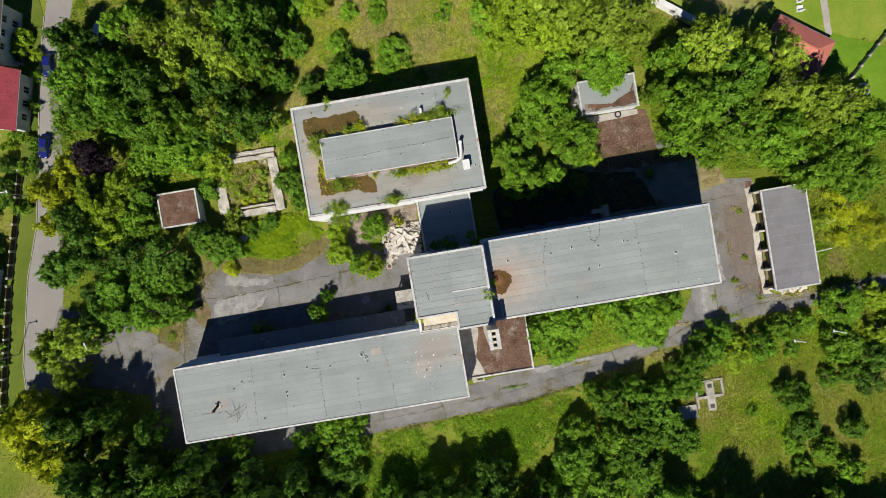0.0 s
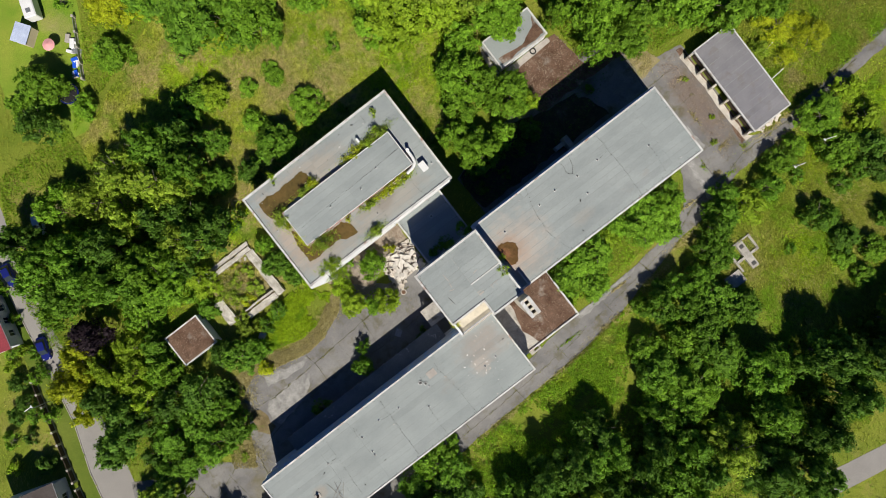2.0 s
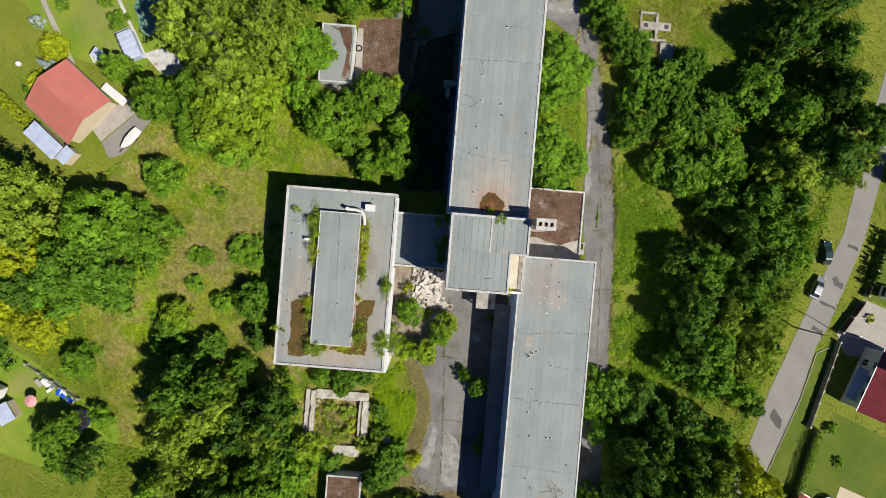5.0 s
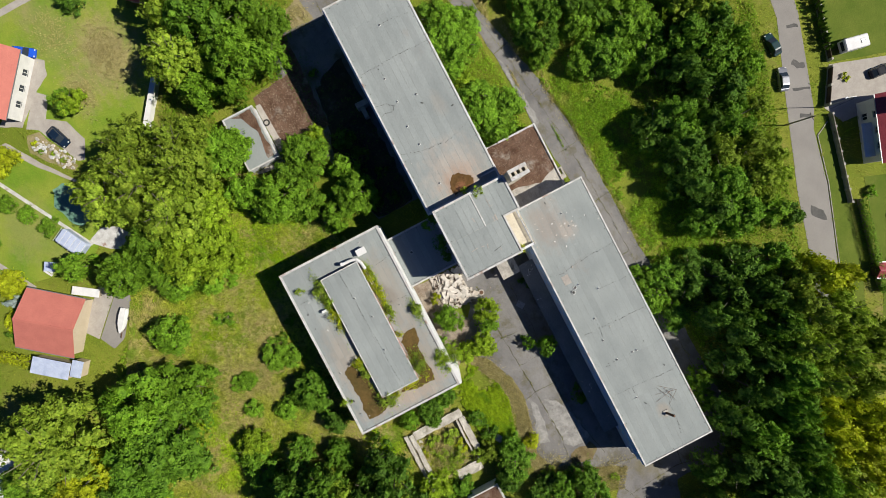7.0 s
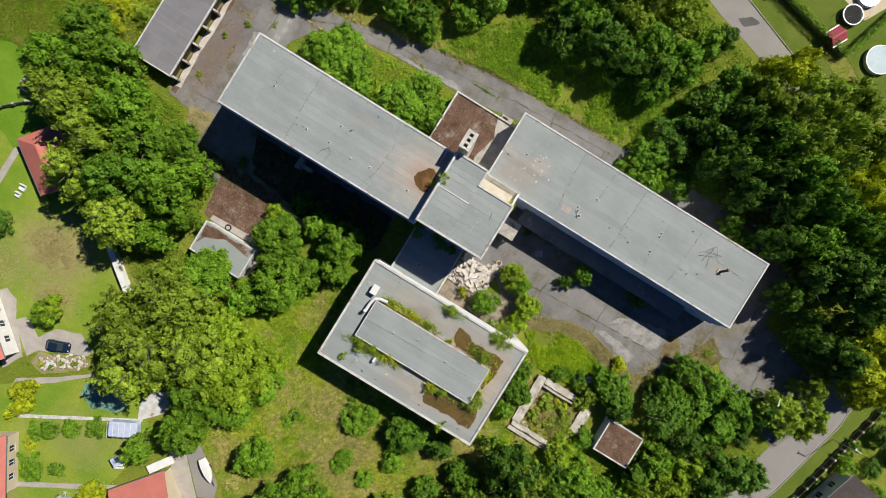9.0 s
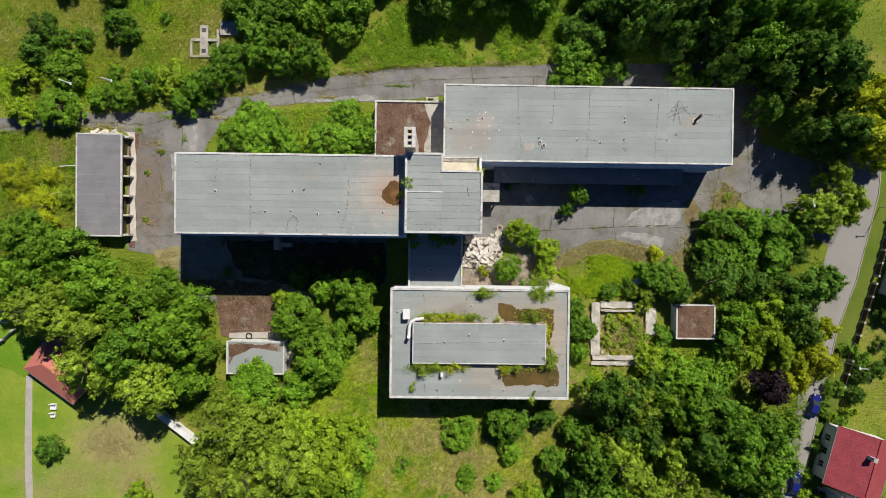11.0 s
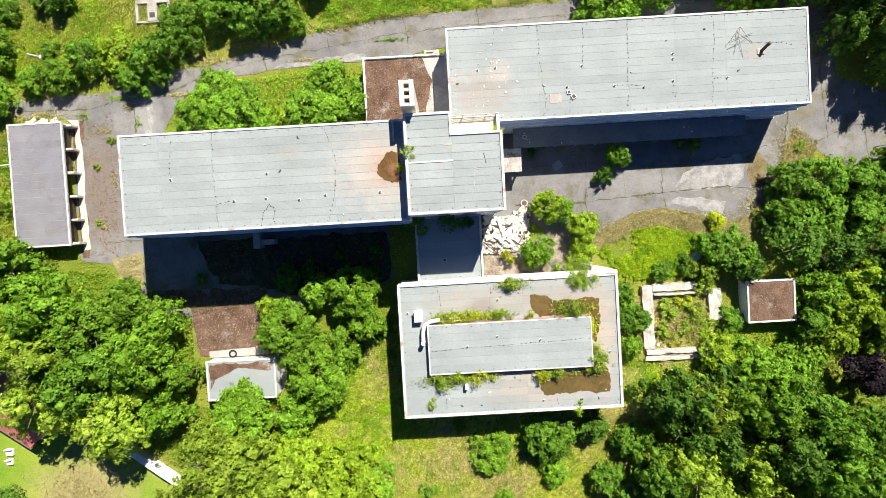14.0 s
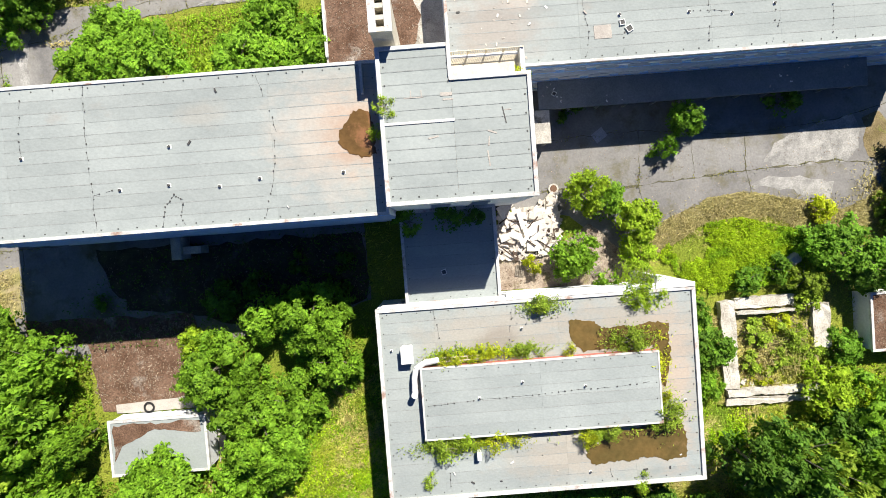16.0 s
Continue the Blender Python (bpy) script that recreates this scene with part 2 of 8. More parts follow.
BITUMEN = mat("black_bitumen", (0.15, 0.16, 0.165), (0.20, 0.21, 0.215), 0.4, 0.75, 0.15, 16, 0.15, third=(0.20, 0.20, 0.19), third_at=(0.68, 0.76))
INSIDE = mat("bare_interior", (0.25, 0.24, 0.22), (0.18, 0.17, 0.16), 0.5, 0.95, 0.1)
PUDDLE = mat("muddy_water", (0.135, 0.088, 0.030), (0.085, 0.064, 0.022), 0.45, 0.2, 0.0, 5, 0.15, third=(0.17, 0.11, 0.045), third_at=(0.55, 0.65))
PUDDLE_R = mat("rusty_water", (0.145, 0.080, 0.030), (0.10, 0.058, 0.022), 0.5, 0.2, 0.0, 5, 0.15, third=(0.21, 0.10, 0.05), third_at=(0.55, 0.65))
WATER = plain("pool_water", (0.20, 0.52, 0.60), 0.1)
GLASS = bpy.data.materials.new("window_glass")
GLASS.use_nodes = True
_g = GLASS.node_tree.nodes["Principled BSDF"]
_g.inputs["Base Color"].default_value, _g.inputs["Roughness"].default_value = (0.03, 0.04, 0.05, 1), 0.08
_g.inputs["Specular IOR Level"].default_value = 0.6
DUSTY = plain("dusty_pale_glass", (0.40, 0.46, 0.54), 0.25)
LEAF = {
    "G": leaf_mat("green_leaves", (0.115, 0.245, 0.014), (0.225, 0.400, 0.026)),
    "D": leaf_mat("dark_leaves", (0.062, 0.148, 0.014), (0.130, 0.248, 0.024)),
    "M": leaf_mat("deep_green_leaves", (0.088, 0.202, 0.014), (0.180, 0.345, 0.025)),
    "B": leaf_mat("bright_leaves", (0.200, 0.330, 0.014), (0.330, 0.460, 0.027)),
    "Y": leaf_mat("yellow_green_leaves", (0.310, 0.390, 0.011), (0.470, 0.510, 0.020)),
    "O": leaf_mat("olive_leaves", (0.178, 0.285, 0.021), (0.325, 0.435, 0.040)),
    "S": leaf_mat("silver_blue_needles", (0.28, 0.36, 0.34), (0.42, 0.50, 0.48)),
    "P": leaf_mat("purple_leaves", (0.026, 0.017, 0.024), (0.054, 0.034, 0.042)),
}
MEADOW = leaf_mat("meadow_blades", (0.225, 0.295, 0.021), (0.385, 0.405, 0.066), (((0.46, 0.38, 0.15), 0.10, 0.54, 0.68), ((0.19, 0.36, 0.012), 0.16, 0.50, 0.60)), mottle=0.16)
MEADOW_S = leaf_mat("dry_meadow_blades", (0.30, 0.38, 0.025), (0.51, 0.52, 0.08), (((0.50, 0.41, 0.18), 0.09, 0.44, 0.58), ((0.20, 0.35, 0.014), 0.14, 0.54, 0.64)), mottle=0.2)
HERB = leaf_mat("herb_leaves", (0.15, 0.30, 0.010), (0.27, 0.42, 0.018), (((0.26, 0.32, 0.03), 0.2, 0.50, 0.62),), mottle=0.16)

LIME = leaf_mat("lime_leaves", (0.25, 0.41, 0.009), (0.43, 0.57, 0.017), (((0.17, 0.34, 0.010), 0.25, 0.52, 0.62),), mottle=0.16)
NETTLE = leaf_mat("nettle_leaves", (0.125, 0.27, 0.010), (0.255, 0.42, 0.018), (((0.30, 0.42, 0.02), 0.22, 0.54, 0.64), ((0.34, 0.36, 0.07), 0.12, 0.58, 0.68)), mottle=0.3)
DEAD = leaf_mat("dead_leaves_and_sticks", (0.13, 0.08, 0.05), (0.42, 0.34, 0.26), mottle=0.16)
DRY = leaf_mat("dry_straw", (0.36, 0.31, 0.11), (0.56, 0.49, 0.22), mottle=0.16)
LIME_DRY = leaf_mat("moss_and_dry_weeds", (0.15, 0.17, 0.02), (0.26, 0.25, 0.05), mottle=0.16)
SEAM = mat("dirty_lap_seam", (0.215, 0.225, 0.22), (0.27, 0.285, 0.278), 0.8, 0.8, 0.1, 8, 0.2)
JOINT = mat("joint_soil", (0.075, 0.070, 0.052), (0.125, 0.118, 0.068), 1.5, 0.95, 0.3, 6, 0.3)


# ---- small builders ----
def finish(name, bm, material, parent=None, label=""):
    me = bpy.data.meshes.new(name)
    bm.to_mesh(me)
    bm.free()
    me.materials.append(material)
    ob = new(name, me)
    if parent:
        ob.parent = parent
    if label:
        ob["label"] = label
    return ob


part = finish


def thing(name, label, category, at=None, group="", kind=""):
    e = new(name)
    if at is not None:
        e.matrix_basis = at
    return tagged(e, label, category, group, kind)


def box(bm, x0, x1, y0, y1, z0, z1, bevel=0.0):
    v = [bm.verts.new(p) for p in ((x0, y0, z0), (x1, y0, z0), (x1, y1, z0), (x0, y1, z0), (x0, y0, z1), (x1, y0, z1), (x1, y1, z1), (x0, y1, z1))]
    f = [bm.faces.new([v[i] for i in q]) for q in ((3, 2, 1, 0), (4, 5, 6, 7), (0, 1, 5, 4), (1, 2, 6, 5), (2, 3, 7, 6), (3, 0, 4, 7))]
    if bevel:
        e = list({e for q in f for e in q.edges})
        bmesh.ops.bevel(bm, geom=e, offset=bevel, segments=1, affect="EDGES")
    return v


def boxes(*bs, bevel=0.0):
    bm = bmesh.new()
    for b in bs:
        box(bm, *b, bevel=bevel)
    return bm


def prism(bm, poly, z0, z1):
    lo = [bm.verts.new((x, y, z0)) for x, y in poly]
    hi = [bm.verts.new((x, y, z1)) for x, y in poly]
    k = len(poly)
    area = sum(poly[i][0] * poly[(i + 1) % k][1] - poly[(i + 1) % k][0] * poly[i][1] for i in range(k))
    top = bm.faces.new(hi if area > 0 else hi[::-1])
    for i in range(k):
        j = (i + 1) % k
        q = [lo[i], lo[j], hi[j], hi[i]]
        bm.faces.new(q if area > 0 else q[::-1])
    bm.normal_update()
    bmesh.ops.triangulate(bm, faces=[top], ngon_method="EAR_CLIP")


def ragged(poly, step=1.0, amount=0.3, seed=0):
    """The polygon with its edges cut into short pieces and shaken."""
    out = []
    for i, (x0, y0) in enumerate(poly):
        x1, y1 = poly[(i + 1) % len(poly)]
        d = math.hypot(x1 - x0, y1 - y0)
        k = max(1, int(d / step))
        for j in range(k):
            x, y = x0 + (x1 - x0) * j / k, y0 + (y1 - y0) * j / k
            w = noise.noise_vector(Vector((x * 0.5, y * 0.5, seed))) + 0.6 * noise.noise_vector(Vector((x * 1.7, y * 1.7, seed + 5))) + (0.55 * noise.noise_vector(Vector((x * 4.3, y * 4.3, seed + 8))) if step < 0.7 else Vector())
            out.append((x + w.x * amount, y + w.y * amount))
    return out


PAVED = []


def slab(name, poly, z, material, label, category="ground", kind="structure", step=1.0, amount=0.3, seed=0, z0=-0.15):
    if kind == "structure" and name != "ground":
        PAVED.append(poly)
    bm = bmesh.new()
    prism(bm, ragged(poly, step, amount, seed) if amount else poly, z0, z)
    return tagged(finish(name, bm, material), label, category, kind=kind)


def tube(bm, p0, p1, r0, r1, sides=6):
    p0, p1 = Vector(p0), Vector(p1)
    q = (p1 - p0).to_track_quat("Z", "Y")
    a, b = [], []
    for i in range(sides):
        w = 2 * math.pi * i / sides
        c = Vector((math.cos(w), math.sin(w), 0))
        a.append(bm.verts.new(p0 + q @ (c * r0)))
        b.append(bm.verts.new(p1 + q @ (c * r1)))
    for i in range(sides):
        j = (i + 1) % sides
        bm.faces.new((a[i], a[j], b[j], b[i]))
    bm.faces.new(a[::-1]), bm.faces.new(b)


# ---- ground ----
slab("ground", [(-900, -900), (900, -900), (900, 900), (-900, 900)], 0.0, GRASS, "rough uncut grass and weeds on flat land", "grass", amount=0, z0=-1.0)
slab("courtyard_asphalt", [(-7, 12), (-7, -1), (8, -1), (12, -2), (17, -7), (20.5, -5.4), (22.7, -3.5), (26.8, -1.7), (31, -1.2), (36.8, -2.8), (41, -4), (44.9, -2.6), (47.5, -3), (49, 1), (49.3, 5.1), (52.0, 8.0), (56, 5), (61.4, 2.4), (66, 1), (71, -2), (75, 6), (74.5, 13), (66, 14), (57.5, 17), (57, 27), (50, 32), (44, 31), (44, 12)], 0.05, ASPHALT, "cracked grey asphalt courtyard with weeds in its joints", "yard", seed=2)
slab("service_road", [(-90, 18.5), (-65.6, 20.4), (-50.2, 20.9), (-41.4, 23.5), (-35, 24.0), (-28.5, 25.7), (-20, 27.6), (-9, 29.3), (5, 29.9), (20.3, 30.6), (40, 31), (50, 31), (50, 25), (0, 24.6), (-12.1, 23.2), (-19.3, 23.2), (-26.2, 22.8), (-33, 21.9), (-39.1, 19.8), (-41, 17.6), (-42.5, 15.0), (-43.0, 11), (-42, -1), (-10, -1), (-10, -9.6), (-22.3, -12.1), (-28.5, -13.3), (-28.2, -18.5), (-39.9, -18.9), (-40, -14), (-47.5, -12.5), (-48.5, -6), (-51.3, -4.8), (-56.5, -4), (-56.5, 16.8), (-60, 18.3), (-90, 15.5)], 0.054, ASPHALT, "narrow cracked asphalt service road round the buildings", "road", seed=7)
slab("litter_yard", [(-47, -12), (-40.7, -12), (-39.6, -19.4), (-28.0, -19.0), (-28.9, -9.5), (-47, -9)], 0.075, LITTER, "brown leaf litter and debris over old paving", "yard", seed=3)
# darkened sheet over the paving, deepening the shade south of the west wing
slab("humus_yard", [(-39, -2.2), (-10.2, -2.2), (-10.2, -9.4), (-22.5, -11.6), (-28.4, -9.8), (-36, -8.6)], 0.079, YARD_SHADE, "old yard paving coloured near black for the wing's shade", "yard", seed=8, amount=0.7)
slab("litter_verge", [(-56.3, 16.5), (-56.3, -3.5), (-55.3, -3.6), (-55.0, 2), (-55.4, 8), (-54.6, 17)], 0.08, LITTER, "strip of brown leaf litter before the garages", "yard", seed=4)
slab("soil_bank", [(-52, -4), (-47.2, -3), (-47.3, -8.5), (-50.5, -8)], 0.082, SOIL, "bare sandy soil at the yard edge", "ground", seed=5)
slab("dry_verge", [(18.5, -6.5), (20.5, -5.0), (22.7, -3.1), (26.8, -1.3), (31, -0.9), (36.8, -2.3), (41, -3.6), (44.9, -2.2), (46.5, 1.5), (48.8, 5.4), (51.0, 10), (52.2, 9), (49.6, 3), (49, -5), (38, -6.2), (33, -3.7), (26, -4.2), (22, -6.5)], 0.07, SOIL, "dry yellow moss and soil along the yard edge", "ground", seed=6, amount=0.5)
for i, (poly, m_, lab) in enumerate((
    ([(33, 2), (36, 1.2), (39.5, 1.8), (42, 1.2), (43.5, 3.5), (43, 6.3), (40, 6), (36.5, 5), (34, 4)], PALE_PATCH, "pale worn patch of asphalt"),
    ([(44.2, 1.6), (46.3, 1.4), (46.8, 4.6), (46.0, 6.6), (44.0, 6.2)], MOSS, "mossy patch on the asphalt"),
    ([(31.5, -0.7), (34.5, -0.9), (37.5, -2.0), (40, -2.4), (40.5, -0.4), (37, 0.4), (33.5, 0.3)], PALE_PATCH, "pale worn patch of asphalt"),
    ([(-46, 13), (-44.4, 13), (-43.6, 21.5), (-44.6, 22)], PALE_PATCH, "pale worn patch of asphalt"),
    ([(-48.5, 8.5), (-46.8, 9), (-47.0, 14), (-48.8, 13)], PALE_PATCH, "pale worn patch of asphalt"),
    ([(-25, 23.4), (-18, 24.2), (-12, 24.4), (-12, 23.5), (-19, 23.3), (-26, 22.9)], PALE_PATCH, "pale gravelly edge of the road"),
)):
    slab("asphalt_patch", poly, 0.060 + 0.003 * i, m_, lab, "ground", seed=20 + i, step=0.6, amount=0.5)

# main road, its continuation to the north and the kerb
slab("road", [(54, -72), (59.3, -54), (62.5, -46), (65.4, -30), (67.6, -16), (69.4, -6), (73.0, 8), (74, 14), (70, 30), (58, 45), (44, 53), (33.8, 56.8), (21, 60.4), (5.8, 65.8), (-9, 71.3), (-28, 74), (-60, 80), (-60, 84), (-28, 78.5), (-8.1, 75.2), (8.9, 69.9), (12, 68.2), (22, 66.0), (36.2, 61.0), (47, 58), (63, 49), (76, 32), (80, 16), (79.5, 8), (75.7, -8), (72.4, -17), (69.5, -31), (66.5, -46), (64.2, -54), (59, -72)], 0.04, ROAD, "pale grey asphalt village street", "road", amount=0.05, step=3)
slab("road_verge", [(79.7, 8), (80.2, 16), (84, 16.5), (82.5, 8), (78.8, -9), (76.4, -20), (73.2, -28), (70.6, -40), (69.0, -54), (65, -60), (64.4, -54), (66.7, -46), (69.7, -31), (72.6, -17), (75.9, -8)], 0.06, LAWN_N, "mown grass verge along the street", "verge", amount=0.05, step=3)
slab("road_verge", [(11.9, 71.1), (13.5, 68.4), (21.8, 66.4), (36.5, 61.4), (47, 58.5), (48, 61), (38, 65), (28, 67.7), (20, 70.3)], 0.06, LAWN_N, "mown grass verge along the street", "verge", amount=0.05, step=3)
for i, poly in enumerate(([(-7.0, 72.4), (-6.4, 72.2), (-5.6, 74.0), (-6.3, 74.2)], [(-1.0, 70.6), (-0.2, 69.8), (1.0, 70.4), (1.4, 72.0), (0.6, 72.2), (0.2, 71.2)], [(3.6, 68.2), (4.1, 68.0), (5.4, 70.8), (4.9, 71.0)], [(8.4, 67.4), (9.0, 67.0), (9.9, 68.6), (9.4, 69.0)], [(24, 61.4), (25.8, 60.8), (28, 63.0), (26.2, 63.2)])):
    slab("road_patch", poly, 0.05, PATCH, "dark tar repair in the street", "road", seed=40 + i, step=0.5, amount=0.25)

# gardens
slab("garden_lawn", [(-73.6, -27), (-64.5, -32), (-60.7, -26), (-53.2, -30.6), (-44.6, -37.2), (-41, -45), (-44, -52), (-62, -62), (-110, -70), (-110, -20), (-83, -24.2)], 0.045, LAWN, "mown garden lawn with dry brown patches", "lawn", amount=0.2, step=2, seed=50)
slab("garden_lawn", [(-83, -23.4), (-74.6, -27.2), (-72.5, -19), (-78, -12), (-110, -8), (-110, -18.5)], 0.05, LAWN_G, "lush green mown garden lawn", "lawn", amount=0.2, step=2, seed=51)
slab("garden_lawn", [(-53, -63.5), (-40.5, -54.6), (-31.5, -53), (-27, -59), (-27, -62), (-29, -72), (-50, -90), (-75, -80)], 0.05, LAWN, "mown garden lawn with a flower border", "lawn", amount=0.2, step=2, seed=52)
slab("garden_lawn", [(26, -74), (31.5, -65.5), (37, -57), (43, -58), (46, -70), (40, -90), (20, -86)], 0.05, LAWN, "small mown garden lawn", "lawn", amount=0.2, step=2, seed=53)
slab("garden_lawn", [(-9, 78.5), (-4, 77), (2.6, 76), (6, 87), (-4, 92), (-11, 90)], 0.05, LAWN_N, "bright mown garden lawn", "lawn", amount=0.1, step=2, seed=54)
slab("garden_lawn", [(24, 72.5), (44.5, 66.2), (56, 60), (66, 66), (56, 88), (30, 88)], 0.05, LAWN_N, "bright mown garden lawn behind a hedge", "lawn", amount=0.1, step=2, seed=55)
slab("garden_path", [(-53, -62.4), (-46, -57.8), (-40.2, -53.4), (-40.8, -54.4), (-46.3, -59.2), (-53, -64)], 0.07, PAVER, "grey paved garden path", "path", amount=0.1, seed=56)
slab("garden_path", [(-74.6, -26.9), (-73.4, -26.7), (-73.5, -40), (-73.0, -60), (-74.2, -60), (-74.8, -40)], 0.07, PAVER, "pale paved garden path", "path", amount=0.05, seed=57)
slab("house_yard", [(-23.2, -59.0), (-21.1, -57.0), (-14.1, -64.2), (-17.0, -66.4)], 0.07, PAVER, "pale concrete yard strip beside the house", "yard", amount=0.04, seed=58)
slab("house_yard", [(-21.0, -56.9), (-18.9, -55.1), (-12.1, -60.1), (-11.3, -62.6), (-14.0, -64.0)], 0.066, ROAD, "grey asphalt strip beside the concrete yard", "yard", amount=0.05, seed=64)
slab("house_yard", [(-30.4, -57.7), (-31.8, -54.6), (-30.6, -51.8), (-26.7, -49), (-25.9, -51.7), (-27.6, -54.7)], 0.07, COPING, "pale concrete terrace below the tree", "yard", amount=0.08, seed=59)
slab("garden_path", [(-49.3, -67.7), (-29.8, -56.9), (-29.6, -57.4), (-49.0, -68.3)], 0.09, COPING, "narrow pale paved garden path", "path", amount=0.03, seed=65)
slab("garden_path", [(-50, -82), (-43.4, -78.5), (-27.7, -69.7), (-27.3, -70.5), (-43.0, -79.3), (-49.6, -83)], 0.07, PAVER, "brownish paved garden path", "path", amount=0.08, seed=66)
slab("house_yard", [(-58.8, -53.6), (-56.9, -51.6), (-53.4, -54.0), (-51.4, -50.9), (-47.1, -49.5), (-43.8, -51.2), (-44.2, -52.4), (-47.9, -54.0), (-52.2, -56.0), (-53.4, -58.0)], 0.07, PAVER, "sandy paved drive beside the house", "yard", amount=0.12, seed=60)
slab("house_yard", [(-66.0, -52.4), (-62.8, -49.3), (-60.2, -50.1), (-58.6, -53.0), (-54.0, -58.4), (-56, -62), (-60, -58)], 0.072, PAVER, "sandy paved terrace along the house", "yard", amount=0.15, seed=63)
slab("driveway", [(2.9, 75.9), (9.5, 71.6), (13.4, 73.6), (13.8, 82), (10, 88.5), (7, 88)], 0.07, PAVER, "concrete block driveway with darker squares", "driveway", amount=0.05, seed=61)
slab("rock_garden", [(-52.4, -58.4), (-51.8, -56.2), (-47.9, -54.4), (-43.4, -52.8), (-43.0, -53.8), (-46.3, -57.1), (-49.5, -59.4)], 0.1, SOIL, "rock garden with pale stones", "garden", amount=0.3, seed=62)


slab("bare_soil", [(49.1, -50.1), (52.2, -50.4), (52.5, -47.7), (49.5, -47.5)], 0.06, SOIL, "bare sandy soil below the trees", "ground", amount=0.4, step=0.6, seed=67)


# ---- building blocks ----
WIN = {}


def window_meshes(w, h):
    if (w, h) not in WIN:
        bm = boxes((-w / 2, -w / 2 + 0.07, -0.04, 0.04, 0, h), (w / 2 - 0.07, w / 2, -0.04, 0.04, 0, h), (-w / 2 + 0.07, w / 2 - 0.07, -0.04, 0.04, 0, 0.07), (-w / 2 + 0.07, w / 2 - 0.07, -0.04, 0.04, h - 0.07, h), (-0.04, 0.04, -0.04, 0.04, 0.07, h - 0.07))
        fr = bpy.data.meshes.new("window")
        bm.to_mesh(fr), bm.free()
        fr.materials.append(WHITE)
        bm = boxes((-w / 2 + 0.07, -0.04, -0.01, 0.01, 0.07, h - 0.07))
        pn = bpy.data.meshes.new("pane")
        bm.to_mesh(pn), bm.free()
        pn.materials.append(GLASS if (w, h) != (2.0, 1.15) else DUSTY)
        bm = boxes((-w / 2 - 0.06, w / 2 + 0.06, -0.22, -0.04, -0.05, 0.0))
        sl = bpy.data.meshes.new("sill")
        bm.to_mesh(sl), bm.free()
        sl.materials.append(WHITE)
        WIN[(w, h)] = fr, pn, sl
    return WIN[(w, h)]


def put_window(parent, m, w, h):
    fr, pn, sl = window_meshes(w, h)
    a = new("window", fr)
    a.parent, a.matrix_basis = parent, m
    for s in (0, w / 2 - 0.03):
        b = new("pane", pn)
        b.parent, b.matrix_basis = a, Matrix.Translation((s, 0, 0))
    c = new("sill", sl)
    c.parent = a


def facade(parent, length, m, height, z_rows, win_h, win_w, pitch, name="wall", thick=0.35, material=RENDER, band=None, margin=1.0):
    """A wall along local x from 0 to length, outside towards -y, with rows of window openings that go through it."""
    n = max(0, int((length - 2 * margin) / pitch + 0.01)) if z_rows else 0
    start = (length - n * pitch) / 2
    bm = bmesh.new()
    zs = [0.0]
    for z in z_rows if n else ():
        zs += [z, z + win_h]
    zs.append(height)
    for i in range(0, len(zs), 2):
        box(bm, 0, length, 0, thick, zs[i], zs[i + 1])
    for z in z_rows if n else ():
        edges = [0.0]
        for i in range(n):
            c = start + pitch * (i + 0.5)
            edges += [c - win_w / 2, c + win_w / 2]
        edges.append(length)
        for i in range(0, len(edges), 2):
            box(bm, edges[i], edges[i + 1], 0, thick, z, z + win_h)
    w = finish(name, bm, material, parent)
    w.matrix_basis = m
    if band and n:
        for z in z_rows:
            b = finish("cladding_band", boxes((start, length - start, -0.05, -0.003, z - 0.75, z - 0.06)), band, parent, "faded blue cladding band")
            b.matrix_basis = m
            for zz, d in ((z - 0.85, 0.26), (z + win_h + 0.04, 0.20)):
                b = finish("ledge", boxes((0.0, length, -d, -0.003, zz, zz + 0.10)), WHITE, parent, "narrow pale ledge")
                b.matrix_basis = m
    for z in z_rows if n else ():
        for i in range(n):
            put_window(parent, m @ Matrix.Translation((start + pitch * (i + 0.5), 0.06 if band else 0.16, z)), win_w, win_h)


def four_walls(parent, x0, x1, y0, y1, h, rows, win_h, win_w, pitch, sides="SNWE", **kw):
    t = 0.35
    for s in "SNWE":
        r = rows if s in sides else ()
        if s == "S":
            facade(parent, x1 - x0, pose(x0, y0, 0), h, r, win_h, win_w, pitch, **kw)
        elif s == "N":
            facade(parent, x1 - x0, pose(x1, y1, 0, 0, 0, 180), h, r, win_h, win_w, pitch, **kw)
        elif s == "E":
            facade(parent, y1 - y0 - 2 * t, pose(x1, y0 + t, 0, 0, 0, 90), h, r, win_h, win_w, pitch, **kw)
        else:
            facade(parent, y1 - y0 - 2 * t, pose(x0, y1 - t, 0, 0, 0, -90), h, r, win_h, win_w, pitch, **kw)


def lap_seam(parent, x0, x1, y, z, rnd):
    """A wavering dirty line where two felt strips lap, wider here and there."""
    bm = bmesh.new()
    n = max(3, int((x1 - x0) / 0.7))
    last, seed = None, rnd.uniform(0, 90)
    for i in range(n + 1):
        x = x0 + (x1 - x0) * i / n
        w = max(0.005, 0.020 + 0.032 * noise.noise(Vector((x * 0.45, y, seed))))
        o = 0.03 * noise.noise(Vector((x * 0.25, y * 3, seed + 7)))
        pr = bm.verts.new((x, y + o - w, z)), bm.verts.new((x, y + o + w, z))
        if last:
            bm.faces.new((last[0], pr[0], pr[1], last[1]))
        last = pr
    part("lap_seam", bm, SEAM, parent)


